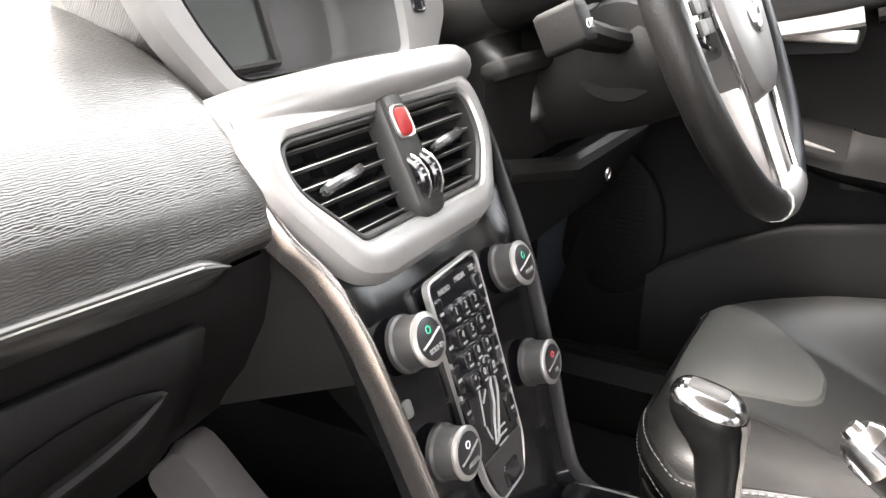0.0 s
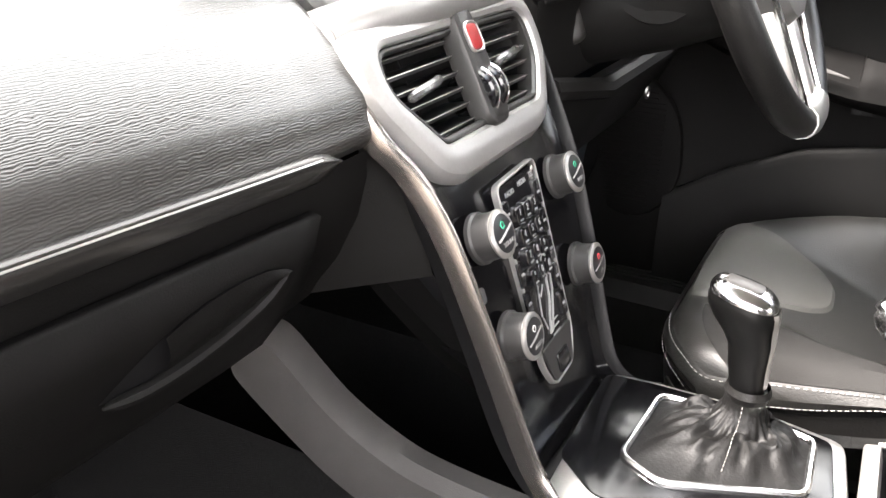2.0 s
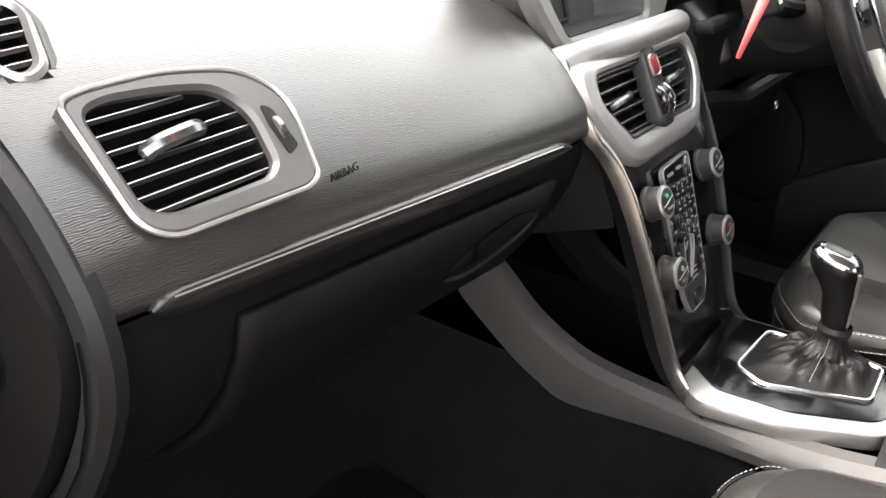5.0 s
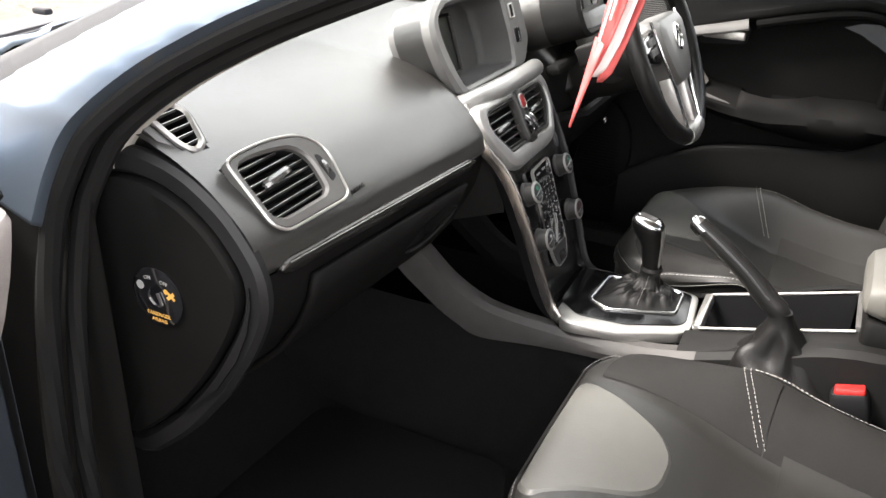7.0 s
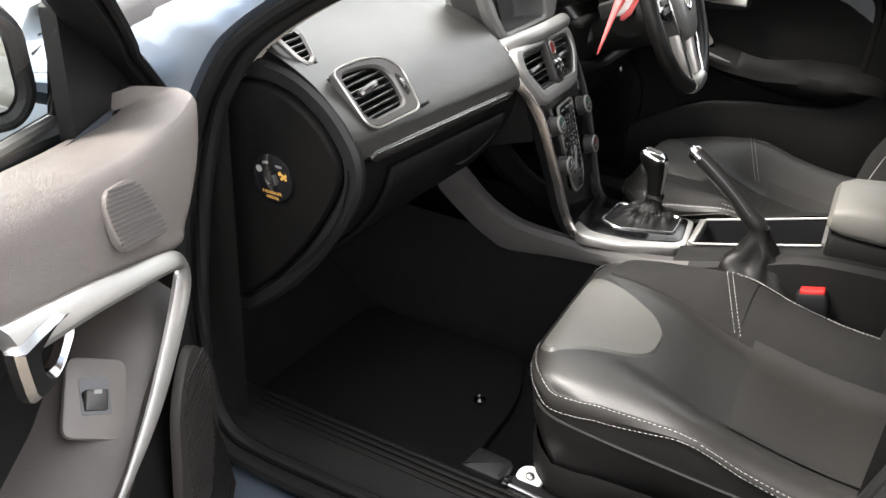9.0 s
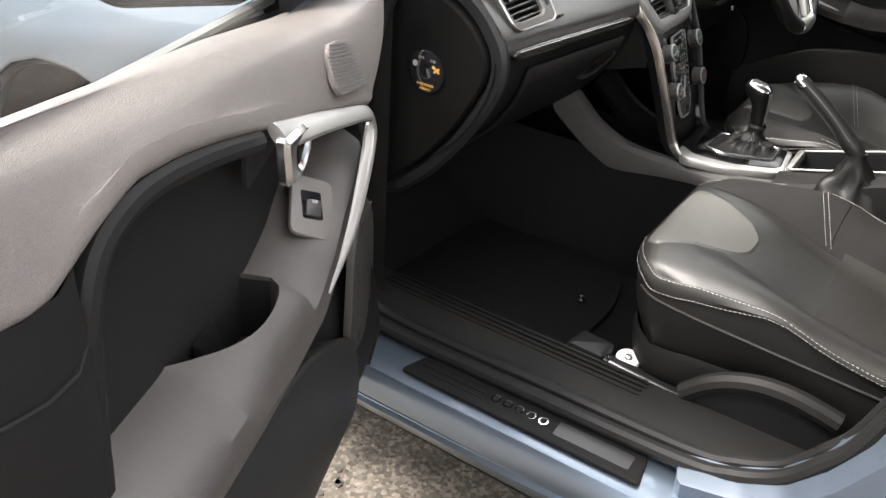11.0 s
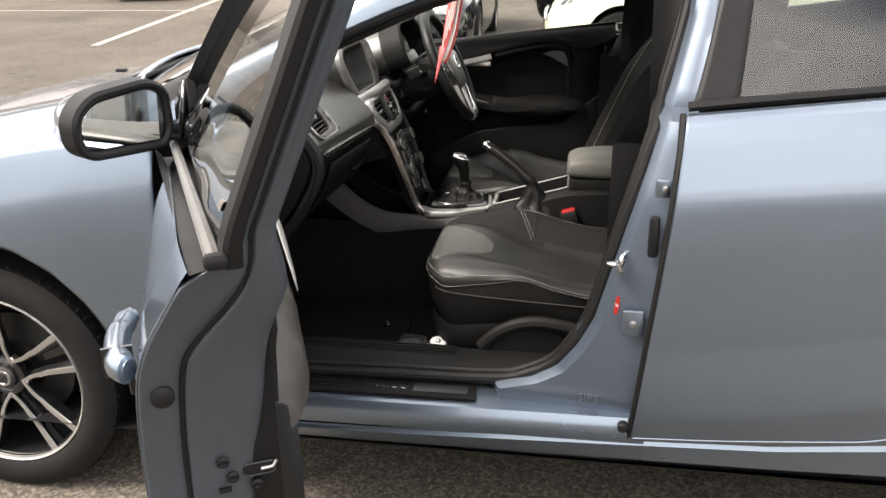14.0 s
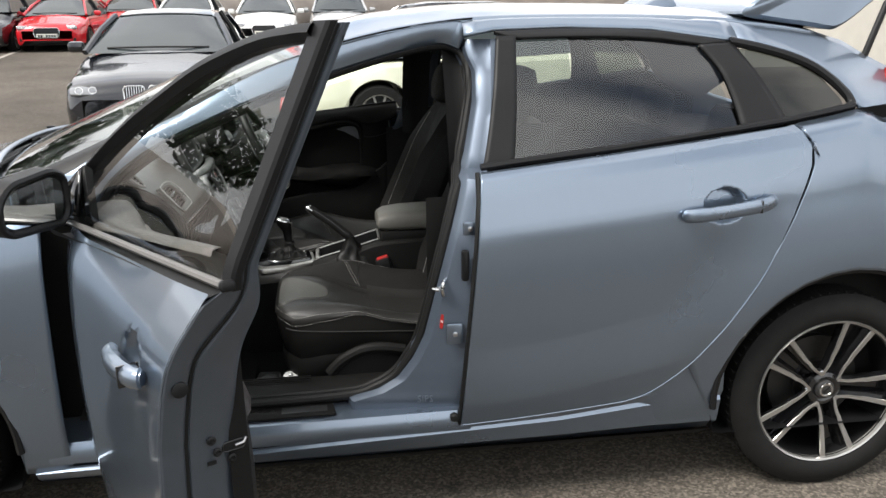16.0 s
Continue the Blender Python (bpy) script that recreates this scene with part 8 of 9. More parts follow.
# column shroud and stalks
q = mw @ pose(0, 0, -0.02)
rows = [[q @ Vector((a * math.cos(g), b * math.sin(g) - 0.012 + 0.10 * d, -d)) for g in np.linspace(0, 2 * math.pi, 25)[:-1]] for d, a, b in ((0.02, 0.068, 0.060), (0.035, 0.078, 0.066), (0.09, 0.080, 0.068), (0.16, 0.078, 0.064), (0.24, 0.075, 0.06))]
col = part("column_shroud", Form().grid(rows, True, False, True), PLASTIC, car, "dark steering column shroud")
part("shroud_top", Form().box((0.13, 0.10, 0.05), q @ pose(0, 0.055, -0.10), 0.02), SCREEN_SURROUND, col)
stp = [q @ Vector(p) for p in smooth_path([(-0.055, 0.012, -0.055), (-0.10, 0.020, -0.058), (-0.14, 0.028, -0.058), (-0.185, 0.036, -0.056)], 4)]
sk = part("column_stalk", Form().tube(stp, [0.016] * 5 + [0.017] * 4 + [0.018] * 4, 10, squash=0.75), PLASTIC, col, "indicator stalk")
part("stalk_end", Form().box((0.030, 0.036, 0.040), Matrix.Translation(stp[-1]) @ mw.to_3x3().to_4x4(), 0.006), PLASTIC, sk)
letters("stalk_lettering", "OK", 0.011, frame_of(stp[-1] + Vector((0.0205, 0, 0.005)), (0, 1, 0), (-0.3, 0, 1)), WHITE_INK, sk, 0.0003)
part("stalk_collar", Form().lathe([(0.045, -0.01), (0.048, 0.0), (0.045, 0.01), (0.03, 0.012)], q @ pose(-0.062, 0.005, -0.062, 0, -80, 0), 24), PLASTIC, col)
part("ignition_ring", Form().lathe([(0.006, 0), (0.006, 0.002), (0.0045, 0.002)], frame_of((0.888, 0.215, 0.792), (0, 1, 0), (0, 0, 1)), 16, False), BRUSHED, car)
# instrument hood and dials
m = frame_of((0.755, 0.37, 0.975), (0, 1, 0), (-0.35, 0, 0.94))
out = rounded([(-0.180, -0.065), (0.180, -0.065), (0.185, 0.01), (0.13, 0.078), (-0.13, 0.078), (-0.185, 0.01)], 0.04, 5)
ih = part("instrument_hood", Form().ring(out, inset(out, 0.012), m, 0.075, 0.006), PLASTIC, car, "dark instrument hood")
part("dial_face", Form().prism(inset(out, 0.010), m, 0.004), GLOSS_BLACK, ih)
for cx in (-0.095, 0.0, 0.095):
    part("dial_ring", Form().lathe([(0.046, 0.004), (0.048, 0.014), (0.044, 0.016), (0.042, 0.006)], m @ pose(cx, -0.004, 0), 32, False), SATIN, ih)
part("hood_back", Form().prism(out, m @ pose(0, 0, -0.12), 0.121), DASH, ih)
f_m = frame_of((0.775, 0.60, 0.94), (0, 1, 0), (-0.35, 0, 0.94))
out = rounded([(-0.055, -0.05), (0.05, -0.05), (0.06, 0.04), (-0.05, 0.045)], 0.016, 5)
louvre("driver_vent", f_m, out, [(x * 0.78, y * 0.78) for x, y in out], 6, "driver's air vent in a silver frame", 0.008, SILVER_PLASTIC)
m2 = frame_of((0.775, 0.165, 0.955), (0, 1, 0), (-0.35, 0, 0.94))
part("column_panel", Form().box((0.03, 0.16, 0.02), pose(0.80, 0.23, 0.885, 0, -20, 0), 0.008), PLASTIC, car)
rows = [[(0.80, y, z) for y in np.linspace(0.135, 0.69, 8)] for z in (0.79, 0.83, 0.88)]
part("driver_fascia", Form().grid(rows), PLASTIC, car)
part("driver_panel_edge", Form().tube([(0.815, 0.14, 0.80), (0.82, 0.30, 0.77), (0.82, 0.55, 0.77), (0.81, 0.68, 0.80)], 0.012, 8), PLASTIC, car)

# interior mirror hidden by the roof edge is not seen; folded card hung above the passenger seat
tag = new("hanging_card")
tag.location = (1.045, -0.49, 1.0)
tagged(tag, "red and white folded display card hung from the roof lining", "display card")
CARD_LEAN = Vector((0.14, 0.05, 1.0))
CARD_SIDE, CARD_OUT = Vector((0.87, -0.49, 0)), Vector((-0.49, -0.87, 0))


def on_card(z, w, off):
    """A point of the card: height, place across it, distance in front of it."""
    return Vector((0.016, 0.004, 0)) + CARD_LEAN * z - Vector((0.14, 0.05, 0)) * 0.045 + CARD_SIDE * w + CARD_OUT * off


CARD_Z = [0.045, 0.055, 0.08, 0.12, 0.20, 0.335]
for k, (mat_, l_, r_) in enumerate(((CARD_RED, [0.006, 0.004, 0.006, 0.010, 0.016, 0.020], [0.010, 0.024, 0.036, 0.050, 0.060, 0.066]), (PAPER, [-0.001, -0.001, -0.001, -0.001, 0.0, 0.0], [0.006, 0.018, 0.032, 0.044, 0.054, 0.058]), (CARD_RED, [0.001, 0.001, 0.0015, 0.002, 0.003, 0.003], [0.003, 0.010, 0.022, 0.034, 0.046, 0.052]))):
    rows = [[on_card(z + 0.005 * k, (l + (r - l) * j / 4) * 0.62, 0.005 * k + 0.003 * math.sin(14 * z + j)) for j in range(5)] for z, l, r in zip(CARD_Z, l_, r_)]
    ob = part("card_leaf", Form().grid(rows), mat_, tag)
    thicken(ob, 0.0008, 0)
rows = [[Vector((0.0, -0.015, 0.0)).lerp(on_card(0.085, 0.004, 0.012), t) + Vector((-0.48, 0.87, 0)) * w for w in (-0.016 * t, 0.0, 0.018 * t)] for t in (0.02, 0.25, 0.5, 0.75, 1.0)]
thicken(part("card_tip", Form().grid(rows), CARD_RED, tag), 0.002, 0)
for k in range(4):
    part("print_bar", Form().tube([on_card(z, 0.004 + 0.005 * k + 0.04 * (z - 0.09), 0.0135 + 0.003 * math.sin(14 * z + 2)) for z in (0.085 + 0.02 * k, 0.12 + 0.02 * k, 0.17 + 0.02 * k)], 0.0012, 5), PAPER, tag)

# floor mat with its two studs, lying on the carpet
mat_pts = rounded([(0.50, -0.66), (0.93, -0.655), (0.94, -0.33), (0.90, -0.19), (0.52, -0.19)], 0.05, 5)
mt = tagged(part("floor_mat", Form().prism(mat_pts, Matrix.Translation((0, 0, 0.275)), 0.010, 0.004), CARPET, None), "black carpet floor mat on the footwell floor", "floor mat")
for x, y in ((0.876, -0.368), (0.874, -0.566)):
    part("mat_stud", Form().lathe([(0.012, 0), (0.012, 0.006), (0.007, 0.010), (0.003, 0.008)], pose(x, y, 0.285), 16), GLOSS_BLACK, mt)


# ---------------------------------------------------------------- the yard
def rise(y):
    """The yard climbs gently beyond the first row of cars."""
    return 0.035 * max(0.0, y - 8.0) if y < 60 else 1.82


ys = [-400, -60, -12, -4, 0, 4, 8, 9, 12, 16, 20, 24, 28, 40, 60, 400]
ground = tagged(part("ground", Form().grid([[(x, y, rise(y)) for x in (-400, -60, -20, -8, 0, 8, 20, 60, 400)] for y in ys]), ASPHALT, None), kind="structure")
LINE = material("worn_line_paint", (0.34, 0.31, 0.27), 0.85, vary=0.35, grain=12, bump=0.3, bump_scale=300)
for (ax, ay), (bx, by), w in (((-5.2, 8.2), (-7.1, 22.5), 0.12), ((-7.0, 21.0), (6.0, 22.0), 0.10), ((-16.0, 12.0), (-5.6, 12.3), 0.09)):
    d = Vector((bx - ax, by - ay, 0)).normalized()
    n = Vector((-d.y, d.x, 0)) * w / 2
    rows = []
    for k in range(9):
        p = Vector((ax + (bx - ax) * k / 8, ay + (by - ay) * k / 8, 0))
        p.z = rise(p.y) + 0.005
        rows.append([p - n, p + n])
    tagged(part("line_marking", Form().grid(rows), LINE, None), kind="structure")
# dark tar spot by the sill
rng = random.Random(11)
TAR = material("oil_stain", (0.040, 0.036, 0.031), 0.7, vary=0.3)
f = Form()
for k in range(120):
    a, r = rng.random() * 6.28, abs(rng.gauss(0, 0.07))
    x, y, q = 0.672 + 1.0 * r * math.cos(a), -0.95 + 1.0 * r * math.sin(a), 0.002 + 0.008 * rng.random()
    f.add([(x + q * (0.7 + 0.6 * rng.random()) * math.cos(b), y + q * (0.7 + 0.6 * rng.random()) * math.sin(b), 0.0035) for b in np.linspace(0, 6.28, 8)[:-1]], [tuple(range(7))])
tagged(part("ground_stain", f, TAR, None), kind="stuff")

# corrugated fence along the far side
FENCE = material("weathered_fence", (0.34, 0.30, 0.27), 0.8, vary=0.25, grain=3, bump=0.4, bump_scale=60)
row = []
for k in range(520):
    x = -46 + k * 0.2
    row.append((x, 26.0 + 0.02 * (1 if (k // 2) % 2 else -1)))
fence = part("fence", Form().grid([[(x, y, z) for x, y in row] for z in (0.5, 2.0, 3.6)]), FENCE, None)
tagged(fence, kind="structure")
thicken(fence, 0.03, 0)
RENDER_WALL = material("pale_render", (0.58, 0.55, 0.48), 0.85, vary=0.08, grain=4, bump=0.3, bump_scale=80)
tagged(part("building", Form().box((14.0, 0.4, 5.0), pose(17.0, 14.0, 2.4)), RENDER_WALL, None), kind="structure")


BARK = material("bark", (0.09, 0.075, 0.06), 0.9, vary=0.3, bump=0.6, bump_scale=40)
LEAF = material("foliage", (0.045, 0.075, 0.030), 0.7, vary=0.45, grain=6)


def tree(x, y, h, seed):
    r = random.Random(seed)
    t = new("tree")
    t.location = (x, y, rise(y))
    tagged(t, "tall leafy tree behind the fence", "tree", "trees behind the fence")
    part("trunk", Form().tube([(0, 0, 0), (0.1, 0.05, h * 0.3), (0.0, 0.1, h * 0.6), (0.1, 0, h * 0.9)], [0.30, 0.24, 0.15, 0.05], 10), BARK, t)
    f, lv = Form(), Form()
    for k in range(12):
        a, z = r.random() * 6.28, h * r.uniform(0.35, 0.8)
        e = Vector((math.cos(a), math.sin(a), 0)) * h * 0.30 * r.uniform(0.6, 1.1)
        f.tube([(0.05, 0.05, z), (e.x * 0.5, e.y * 0.5, z + h * 0.06), (e.x, e.y, z + h * 0.13)], [0.09, 0.06, 0.02], 6)
    part("limbs", f, BARK, t).name = "limb"
    for k in range(2600):
        a, b = r.random() * 6.28, math.acos(r.uniform(-1, 1))
        q = r.uniform(0.45, 1.0) ** 0.5
        k2 = 0.75 + 0.35 * noise.noise(Vector((math.cos(a) * 1.5 + seed, math.sin(a) * 1.5, math.cos(b) * 1.7)))
        p = Vector((h * 0.34 * q * k2 * math.sin(b) * math.cos(a), h * 0.34 * q * k2 * math.sin(b) * math.sin(a), h * 0.64 + h * 0.36 * q * k2 * math.cos(b)))
        s_ = r.uniform(0.10, 0.24)
        u = Vector((r.uniform(-1, 1), r.uniform(-1, 1), r.uniform(-1, 1))).normalized()
        w = u.cross(Vector((r.uniform(-1, 1), r.uniform(-1, 1), 0.3))).normalized()
        lv.add([p - u * s_, p + w * s_ * 0.6, p + u * s_, p - w * s_ * 0.6], [(0, 1, 2, 3)])
    part("crown", lv, LEAF, t, sharp=180)


for x, y, h, sd in ((-24, 29, 9.5, 1), (-20.5, 30, 11, 2), (-28, 28.5, 9.5, 3), (-16, 30.5, 10, 5), (-32, 28, 9, 6), (-12, 31, 9, 4)):
    tree(x, y, h, sd)

LAMP = material("headlamp", (0.33, 0.34, 0.35), 0.12, metal=0.3, vary=0.2)
PLATE_Y = material("number_plate", (0.70, 0.69, 0.62), 0.5, vary=0.05)
DARK_GLASS = material("dark_car_glass", (0.035, 0.042, 0.044), 0.05, vary=0.1, spec=0.9)


def car_paint(name, c, metal=0.3):
    return material(name, c, 0.16, metal=metal, coat=0.8, vary=0.03, grain=20)


def parked_car(kind, x, y, yaw, paint, label, length=4.3, width=1.8, height=1.45, bonnet=0.95, boot=0.3, belt=0.92, screen=0.75, round_lamps=False, grille="bars", emblem=True):
    """A parked car, its nose along -x before it is turned by yaw; it stands on the yard."""
    c = new(kind)
    c.matrix_basis = Matrix.Translation((x, y, rise(y))) @ pose(0, 0, 0, 0, 0, yaw)
    tagged(c, label, "car", "parked cars")
    hw, L = width / 2, length
    roof_x0, roof_x1 = bonnet + screen, L - boot - 0.35
    # stations along the body: x, half width, sill, shoulder, middle height
    st = [(0.0, 0.70, 0.30, 0.52, 0.56), (0.03, 0.80, 0.22, 0.60, 0.66), (0.12, 0.90, 0.18, 0.66, 0.73), (0.35, 0.96, 0.17, 0.72, 0.80), (bonnet * 0.7, 0.99, 0.18, 0.80, 0.90), (bonnet, 1.0, 0.18, belt - 0.04, belt + 0.05),
          (bonnet + 0.6, 1.0, 0.18, belt - 0.01, belt + 0.04), (L * 0.6, 1.0, 0.18, belt, belt + 0.03), (L - 0.7, 0.99, 0.18, belt + 0.04, belt + 0.07), (L - 0.15, 0.92, 0.20, belt + 0.01, belt + 0.05), (L - 0.02, 0.84, 0.28, belt - 0.15, belt - 0.10), (L, 0.78, 0.35, 0.6, 0.62)]
    wb0, wb1, wr = 0.20 * L, L - 0.21 * L, 0.32
    rows = []
    q = np.array(st)
    for xx in sorted(set(np.linspace(0, L, 70).tolist())):
        w, lo, sh, mi = (float(np.interp(xx, q[:, 0], q[:, k])) for k in (1, 2, 3, 4))
        w *= hw
        cut = 0.0
        for wx in (wb0, wb1):
            if abs(xx - wx) < wr + 0.045:
                cut = max(cut, 0.32 + math.sqrt((wr + 0.045) ** 2 - (xx - wx) ** 2))
        l2 = max(lo, cut)
        half = [(w * 0.90, lo if not cut else l2), (w * 0.975, l2 + 0.01 if cut else lo + 0.06), (w, max(l2 + 0.02, lo + 0.25)), (w * 0.995, max(l2 + 0.03, sh - 0.18)), (w * 0.965, sh - 0.04), (w * 0.90, sh + 0.015), (w * 0.7, sh + (mi - sh) * 0.55), (w * 0.35, sh + (mi - sh) * 0.9), (0, mi)]
        rows.append([(xx, -a, b) for a, b in half] + [(xx, a, b) for a, b in half[-2::-1]])
    part("body", Form().grid(rows, caps=True), paint, c)
    part("underside", Form().box((L * 0.9, width * 0.8, 0.12), pose(L / 2, 0, 0.24)), TRIM_BLACK, c)
    # cabin: glass all round, a painted roof on top
    gs = [(bonnet - 0.05, 0.86, belt + 0.02, 0.0), (bonnet + 0.3, 0.855, belt + 0.02, 0.42), (roof_x0, 0.83, belt + 0.02, 0.90), (roof_x0 + 0.4, 0.82, belt + 0.02, 1.0), (roof_x1 - 0.4, 0.81, belt + 0.03, 1.0), (roof_x1, 0.80, belt + 0.04, 0.93), (L - boot - 0.05, 0.80, belt + 0.05, 0.35), (L - boot + 0.08, 0.80, belt + 0.05, 0.02)]
    rows, top = [], []
    g = np.array(gs)
    for xx in np.linspace(gs[0][0], gs[-1][0], 40):
        w, z0, k = (float(np.interp(xx, g[:, 0], g[:, j])) for j in (1, 2, 3))
        z1 = z0 + (height - 0.02 - z0) * k
        w0, w1 = w * hw + 0.05, w * hw - 0.20 * k
        half = [(w0, z0), (w0 + (w1 - w0) * 0.5, z0 + (z1 - z0) * 0.55), (w1 + 0.02, z1 - 0.05 * k), (w1 - 0.06, z1), (w1 * 0.5, z1 + 0.02 * k), (0, z1 + 0.025 * k)]
        rows.append([(xx, -a, b) for a, b in half] + [(xx, a, b) for a, b in half[-2::-1]])
        if k > 0.86:
            rr = [(w1 + 0.028, z1 - 0.055 * k), (w1 - 0.05, z1 + 0.008), (w1 * 0.5, z1 + 0.028), (0, z1 + 0.034)]
            top.append([(xx, -a, b) for a, b in rr] + [(xx, a, b) for a, b in rr[-2::-1]])
    part("window_glass", Form().grid(rows, caps=True), DARK_GLASS, c)
    part("roof", Form().grid(top), paint, c)
    for s in (-1, 1):
        # pillars
        for (xa, ka), (xb, kb) in (((bonnet - 0.03, 0.0), (roof_x0 + 0.02, 0.92)), ((L * 0.56, 0.0), (L * 0.56 + 0.03, 1.0)), ((L - boot + 0.04, 0.0), (roof_x1 - 0.02, 0.95))):
            w0, w1 = 0.84 * hw + 0.055, 0.82 * hw - 0.17 * kb
            part("pillar", Form().tube([(xa, s * w0, belt + 0.03), ((xa + xb) / 2, s * (w0 + w1) / 2, belt + 0.03 + (height - belt) * 0.52 * kb), (xb, s * w1, belt + (height - belt) * kb - 0.03)], 0.035, 6), paint if xa != L * 0.56 else TRIM_BLACK, c)
        # mirror
        mr_ = part("side_mirror", Form().box((0.10, 0.19, 0.13), pose(bonnet + 0.42, s * (hw + 0.10), belt + 0.08), 0.04), paint, c)
        # wheels
        for wx in (wb0, wb1):
            m = frame_of((wx, s * (hw - 0.10), 0.32), (1, 0, 0) if s < 0 else (-1, 0, 0), (0, 0, 1))
            w = part("wheel", Form().lathe([(0.20, -0.10), (0.30, -0.10), (0.32, -0.07), (0.32, 0.06), (0.30, 0.095), (0.23, 0.10), (0.215, 0.085)], m, 30, False), TYRE, c, "black tyre")
            f = Form().lathe([(0.222, 0.088), (0.225, 0.094), (0.212, 0.09), (0.205, 0.03)], m, 30, False)
            for k in range(10):
                f.box((0.17, 0.022, 0.02), m @ pose(0, 0, 0.07, 0, 0, 36 * k) @ pose(0.125, 0, 0))
            f.lathe([(0.05, 0.06), (0.05, 0.085), (0.0, 0.09)], m, 16)
            part("rim", f, SATIN, w)
            part("hub_back", Form().lathe([(0.21, 0.02), (0.0, 0.02)], m, 24, False), TRIM_BLACK, w)
        # lamps
        if round_lamps:
            m = frame_of((0.20, s * hw * 0.70, 0.69), (0, -1, 0), (0.62, 0, 0.78))
            lf = Form().lathe([(0.0, 0.05), (0.07, 0.045), (0.105, 0.02), (0.112, 0.0)], m @ pose(0, 0, 0.0) @ Matrix.Diagonal((0.9, 1.15, 1, 1)), 24)
            hl = part("headlamp", lf, DARK_GLASS, c, "round headlamp")
            part("lamp_ring", Form().lathe([(0.108, 0.0), (0.120, 0.012), (0.124, 0.0)], m @ Matrix.Diagonal((0.9, 1.15, 1, 1)), 24, False), CHROME, hl)
        else:
            pol = rounded([(-0.16, -0.04), (0.14, -0.055), (0.165, 0.01), (-0.05, 0.055), (-0.16, 0.04)], 0.025, 3)
            m = frame_of((0.085, s * hw * 0.66, 0.630), (-0.22 * -s, -1, 0), (0.35, 0, 0.94))
            pol = pol if s > 0 else [(-a, b) for a, b in pol][::-1]
            hl = part("headlamp", Form().prism(pol, m @ pose(0, 0, -0.02), 0.068, 0.015), LAMP, c, "clear headlamp")
            for k in (-0.07, 0.06):
                part("lamp_ring", Form().lathe([(0.036, 0.026), (0.040, 0.034), (0.033, 0.034), (0.030, 0.026)], m @ pose(k, 0, 0.018), 20, False), CHROME, hl)
        part("fog_recess", Form().box((0.05, 0.30, 0.10), pose(0.045, s * hw * 0.62, 0.33, 0, 0, 0), 0.02), TRIM_BLACK, c)
    if grille == "twin":
        for s in (-1, 1):
            pol = rounded([(-0.105, -0.09), (0.095, -0.09), (0.11, 0.07), (0.08, 0.09), (-0.09, 0.09), (-0.115, 0.05)], 0.03, 3)
            m = frame_of((0.02, s * 0.125, 0.60), (0, -1, 0), (0.12, 0, 0.99))
            gr = part("grille", Form().ring(pol, inset(pol, 0.014), m, 0.03, 0.006), CHROME, c, "bright grille frame")
            part("grille_back", Form().prism(inset(pol, 0.01), m, 0.006), TRIM_BLACK, gr)
            for k in range(7):
                part("grille_bar", Form().box((0.008, 0.15, 0.014), m @ pose(-0.075 + 0.025 * k, 0, 0.014)), CHROME, gr)
    else:
        pol = rounded([(-0.30, -0.13), (0.30, -0.13), (0.34, 0.02), (0.30, 0.13), (-0.30, 0.13), (-0.34, 0.02)], 0.05, 3)
        m = frame_of((-0.005, 0, 0.50), (0, -1, 0), (0.10, 0, 0.99))
        gr = part("grille", Form().ring(pol, inset(pol, 0.016), m, 0.03, 0.006), CHROME, c, "bright grille frame")
        part("grille_back", Form().prism(inset(pol, 0.01), m, 0.01), TRIM_BLACK, gr)
        for k in range(6):
            part("grille_bar", Form().box((0.58, 0.010, 0.012), m @ pose(0, -0.10 + 0.04 * k, 0.014)), GLOSS_BLACK, gr)
    part("lower_intake", Form().box((0.05, width * 0.45, 0.12), pose(0.03, 0, 0.30), 0.02), TRIM_BLACK, c)
    np_ = part("number_plate", Form().box((0.012, 0.52, 0.11), pose(-0.022 if grille == "bars" else 0.0, 0, 0.42), 0.004), PLATE_Y, c)
    for k in range(7):
        if k != 4:
            part("plate_bar", Form().box((0.004, 0.045, 0.065), pose((-0.022 if grille == "bars" else 0.0) - 0.007, -0.20 + 0.066 * k, 0.42)), TRIM_BLACK, np_)
    f = Form()
    f.tube([(bonnet + 0.04, -0.55, belt + 0.075), (bonnet - 0.02, 0.0, belt + 0.085), (bonnet + 0.04, 0.6, belt + 0.08)], 0.012, 6)
    part("wiper", f, TRIM_BLACK, c)
    return c


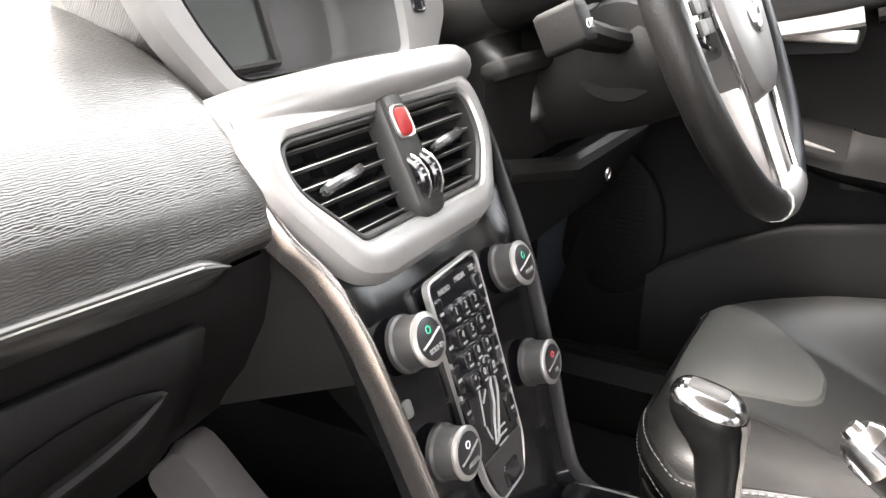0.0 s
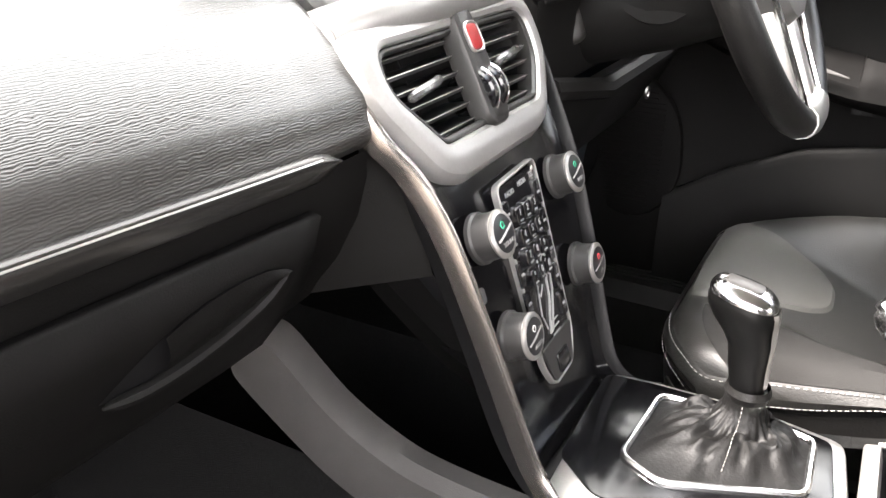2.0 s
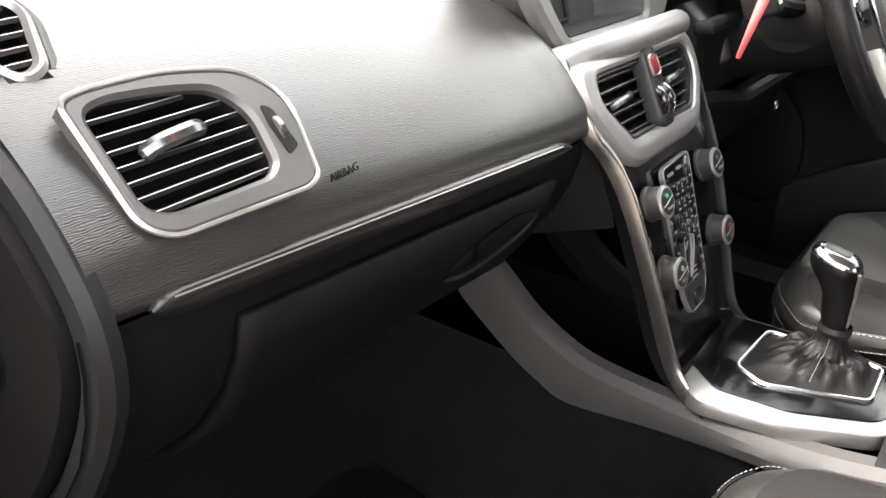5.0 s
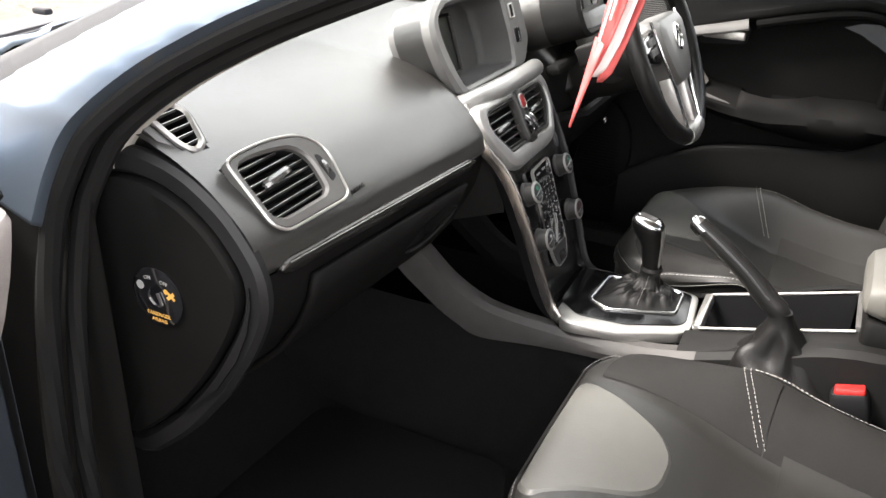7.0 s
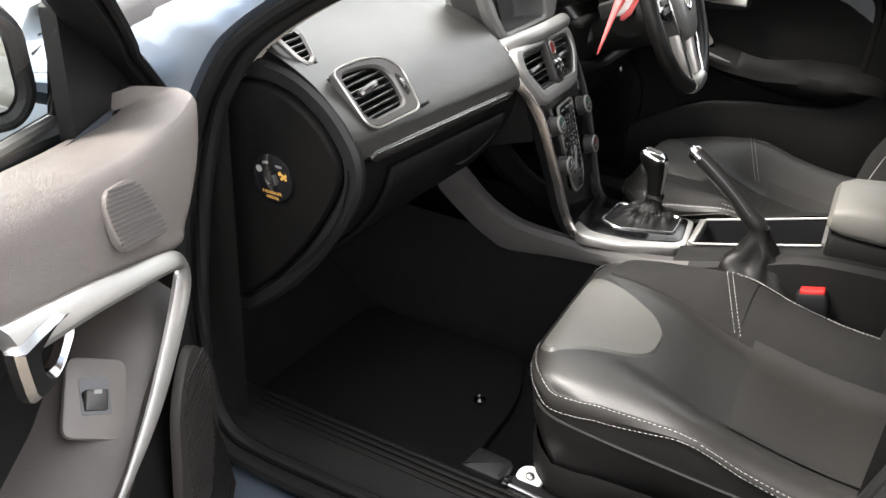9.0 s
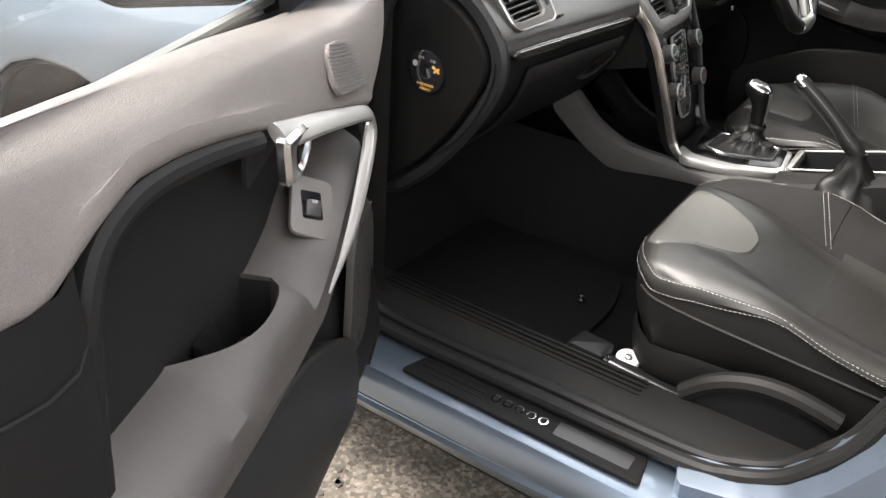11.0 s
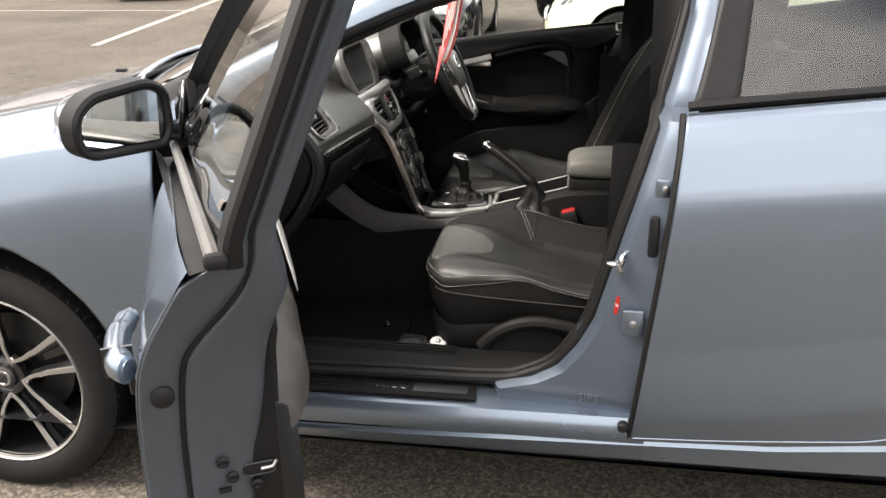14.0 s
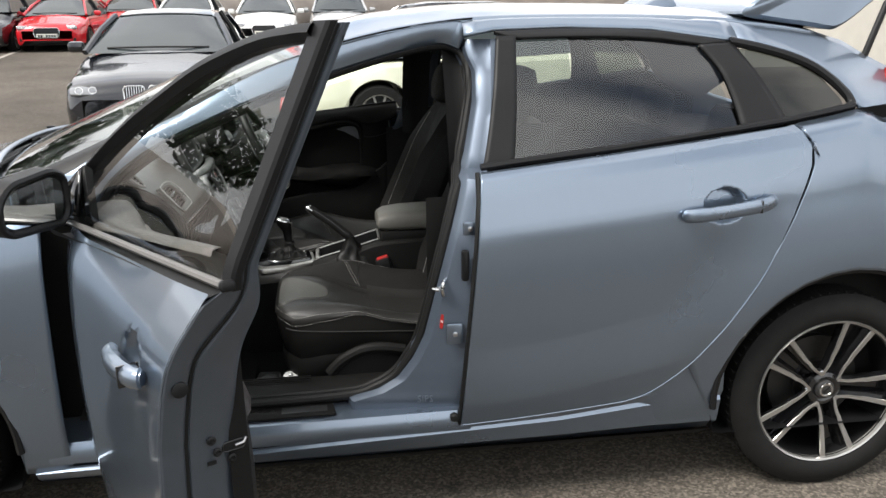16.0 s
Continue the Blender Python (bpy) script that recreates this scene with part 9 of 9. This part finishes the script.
NAVY = car_paint("near_black_paint", (0.006, 0.007, 0.010), 0.0)
CREAM = car_paint("cream_paint", (0.60, 0.60, 0.46), 0.0)
RED_CAR = car_paint("red_paint", (0.50, 0.012, 0.02), 0.1)
BLACK_CAR = car_paint("black_paint", (0.006, 0.006, 0.007), 0.0)
WHITE_CAR = car_paint("white_paint", (0.72, 0.72, 0.70), 0.0)
SILVER_CAR = car_paint("silver_paint", (0.42, 0.42, 0.42), 0.5)
parked_car("saloon_car", -0.64, 6.15, 92, NAVY, "glossy near-black saloon with a twin grille, parked in the yard", 4.9, 1.86, 1.46, 1.25, 0.75, 0.95, 0.75, grille="twin")
parked_car("hatchback_car", 1.02, 7.0, 0, CREAM, "cream small hatchback with round headlamps, parked in the yard", 3.85, 1.74, 1.42, 0.85, 0.15, 0.90, 0.55, round_lamps=True)
parked_car("hatchback_car", -5.93, 20.6, 90, RED_CAR, "red hatchback with a large grille, parked by the fence", 4.25, 1.79, 1.42)
parked_car("suv_car", -7.85, 20.4, 90, BLACK_CAR, "black tall car parked by the fence", 4.5, 1.88, 1.66, 1.0, 0.15, 1.02, 0.6)
parked_car("hatchback_car", -4.55, 23.2, 90, RED_CAR, "red car parked by the fence, half hidden", 4.2, 1.78, 1.46)
parked_car("hatchback_car", -2.7, 22.0, 90, WHITE_CAR, "white hatchback parked by the fence", 4.1, 1.76, 1.46)
parked_car("hatchback_car", -0.35, 20.8, 90, WHITE_CAR, "white hatchback parked by the fence", 4.1, 1.76, 1.46)
parked_car("hatchback_car", 1.75, 21.4, 90, SILVER_CAR, "silver hatchback parked by the fence", 4.1, 1.76, 1.58)
parked_car("hatchback_car", 0.75, 10.4, 0, BLACK_CAR, "black hatchback parked behind the cream car", 4.1, 1.78, 1.46)
parked_car("hatchback_car", -7.3, 13.8, 105, BLACK_CAR, "black car parked at the yard's edge", 4.3, 1.8, 1.48)
parked_car("hatchback_car", 6.5, -3.6, 0, WHITE_CAR, "white hatchback parked behind the blue car", 4.1, 1.76, 1.50)
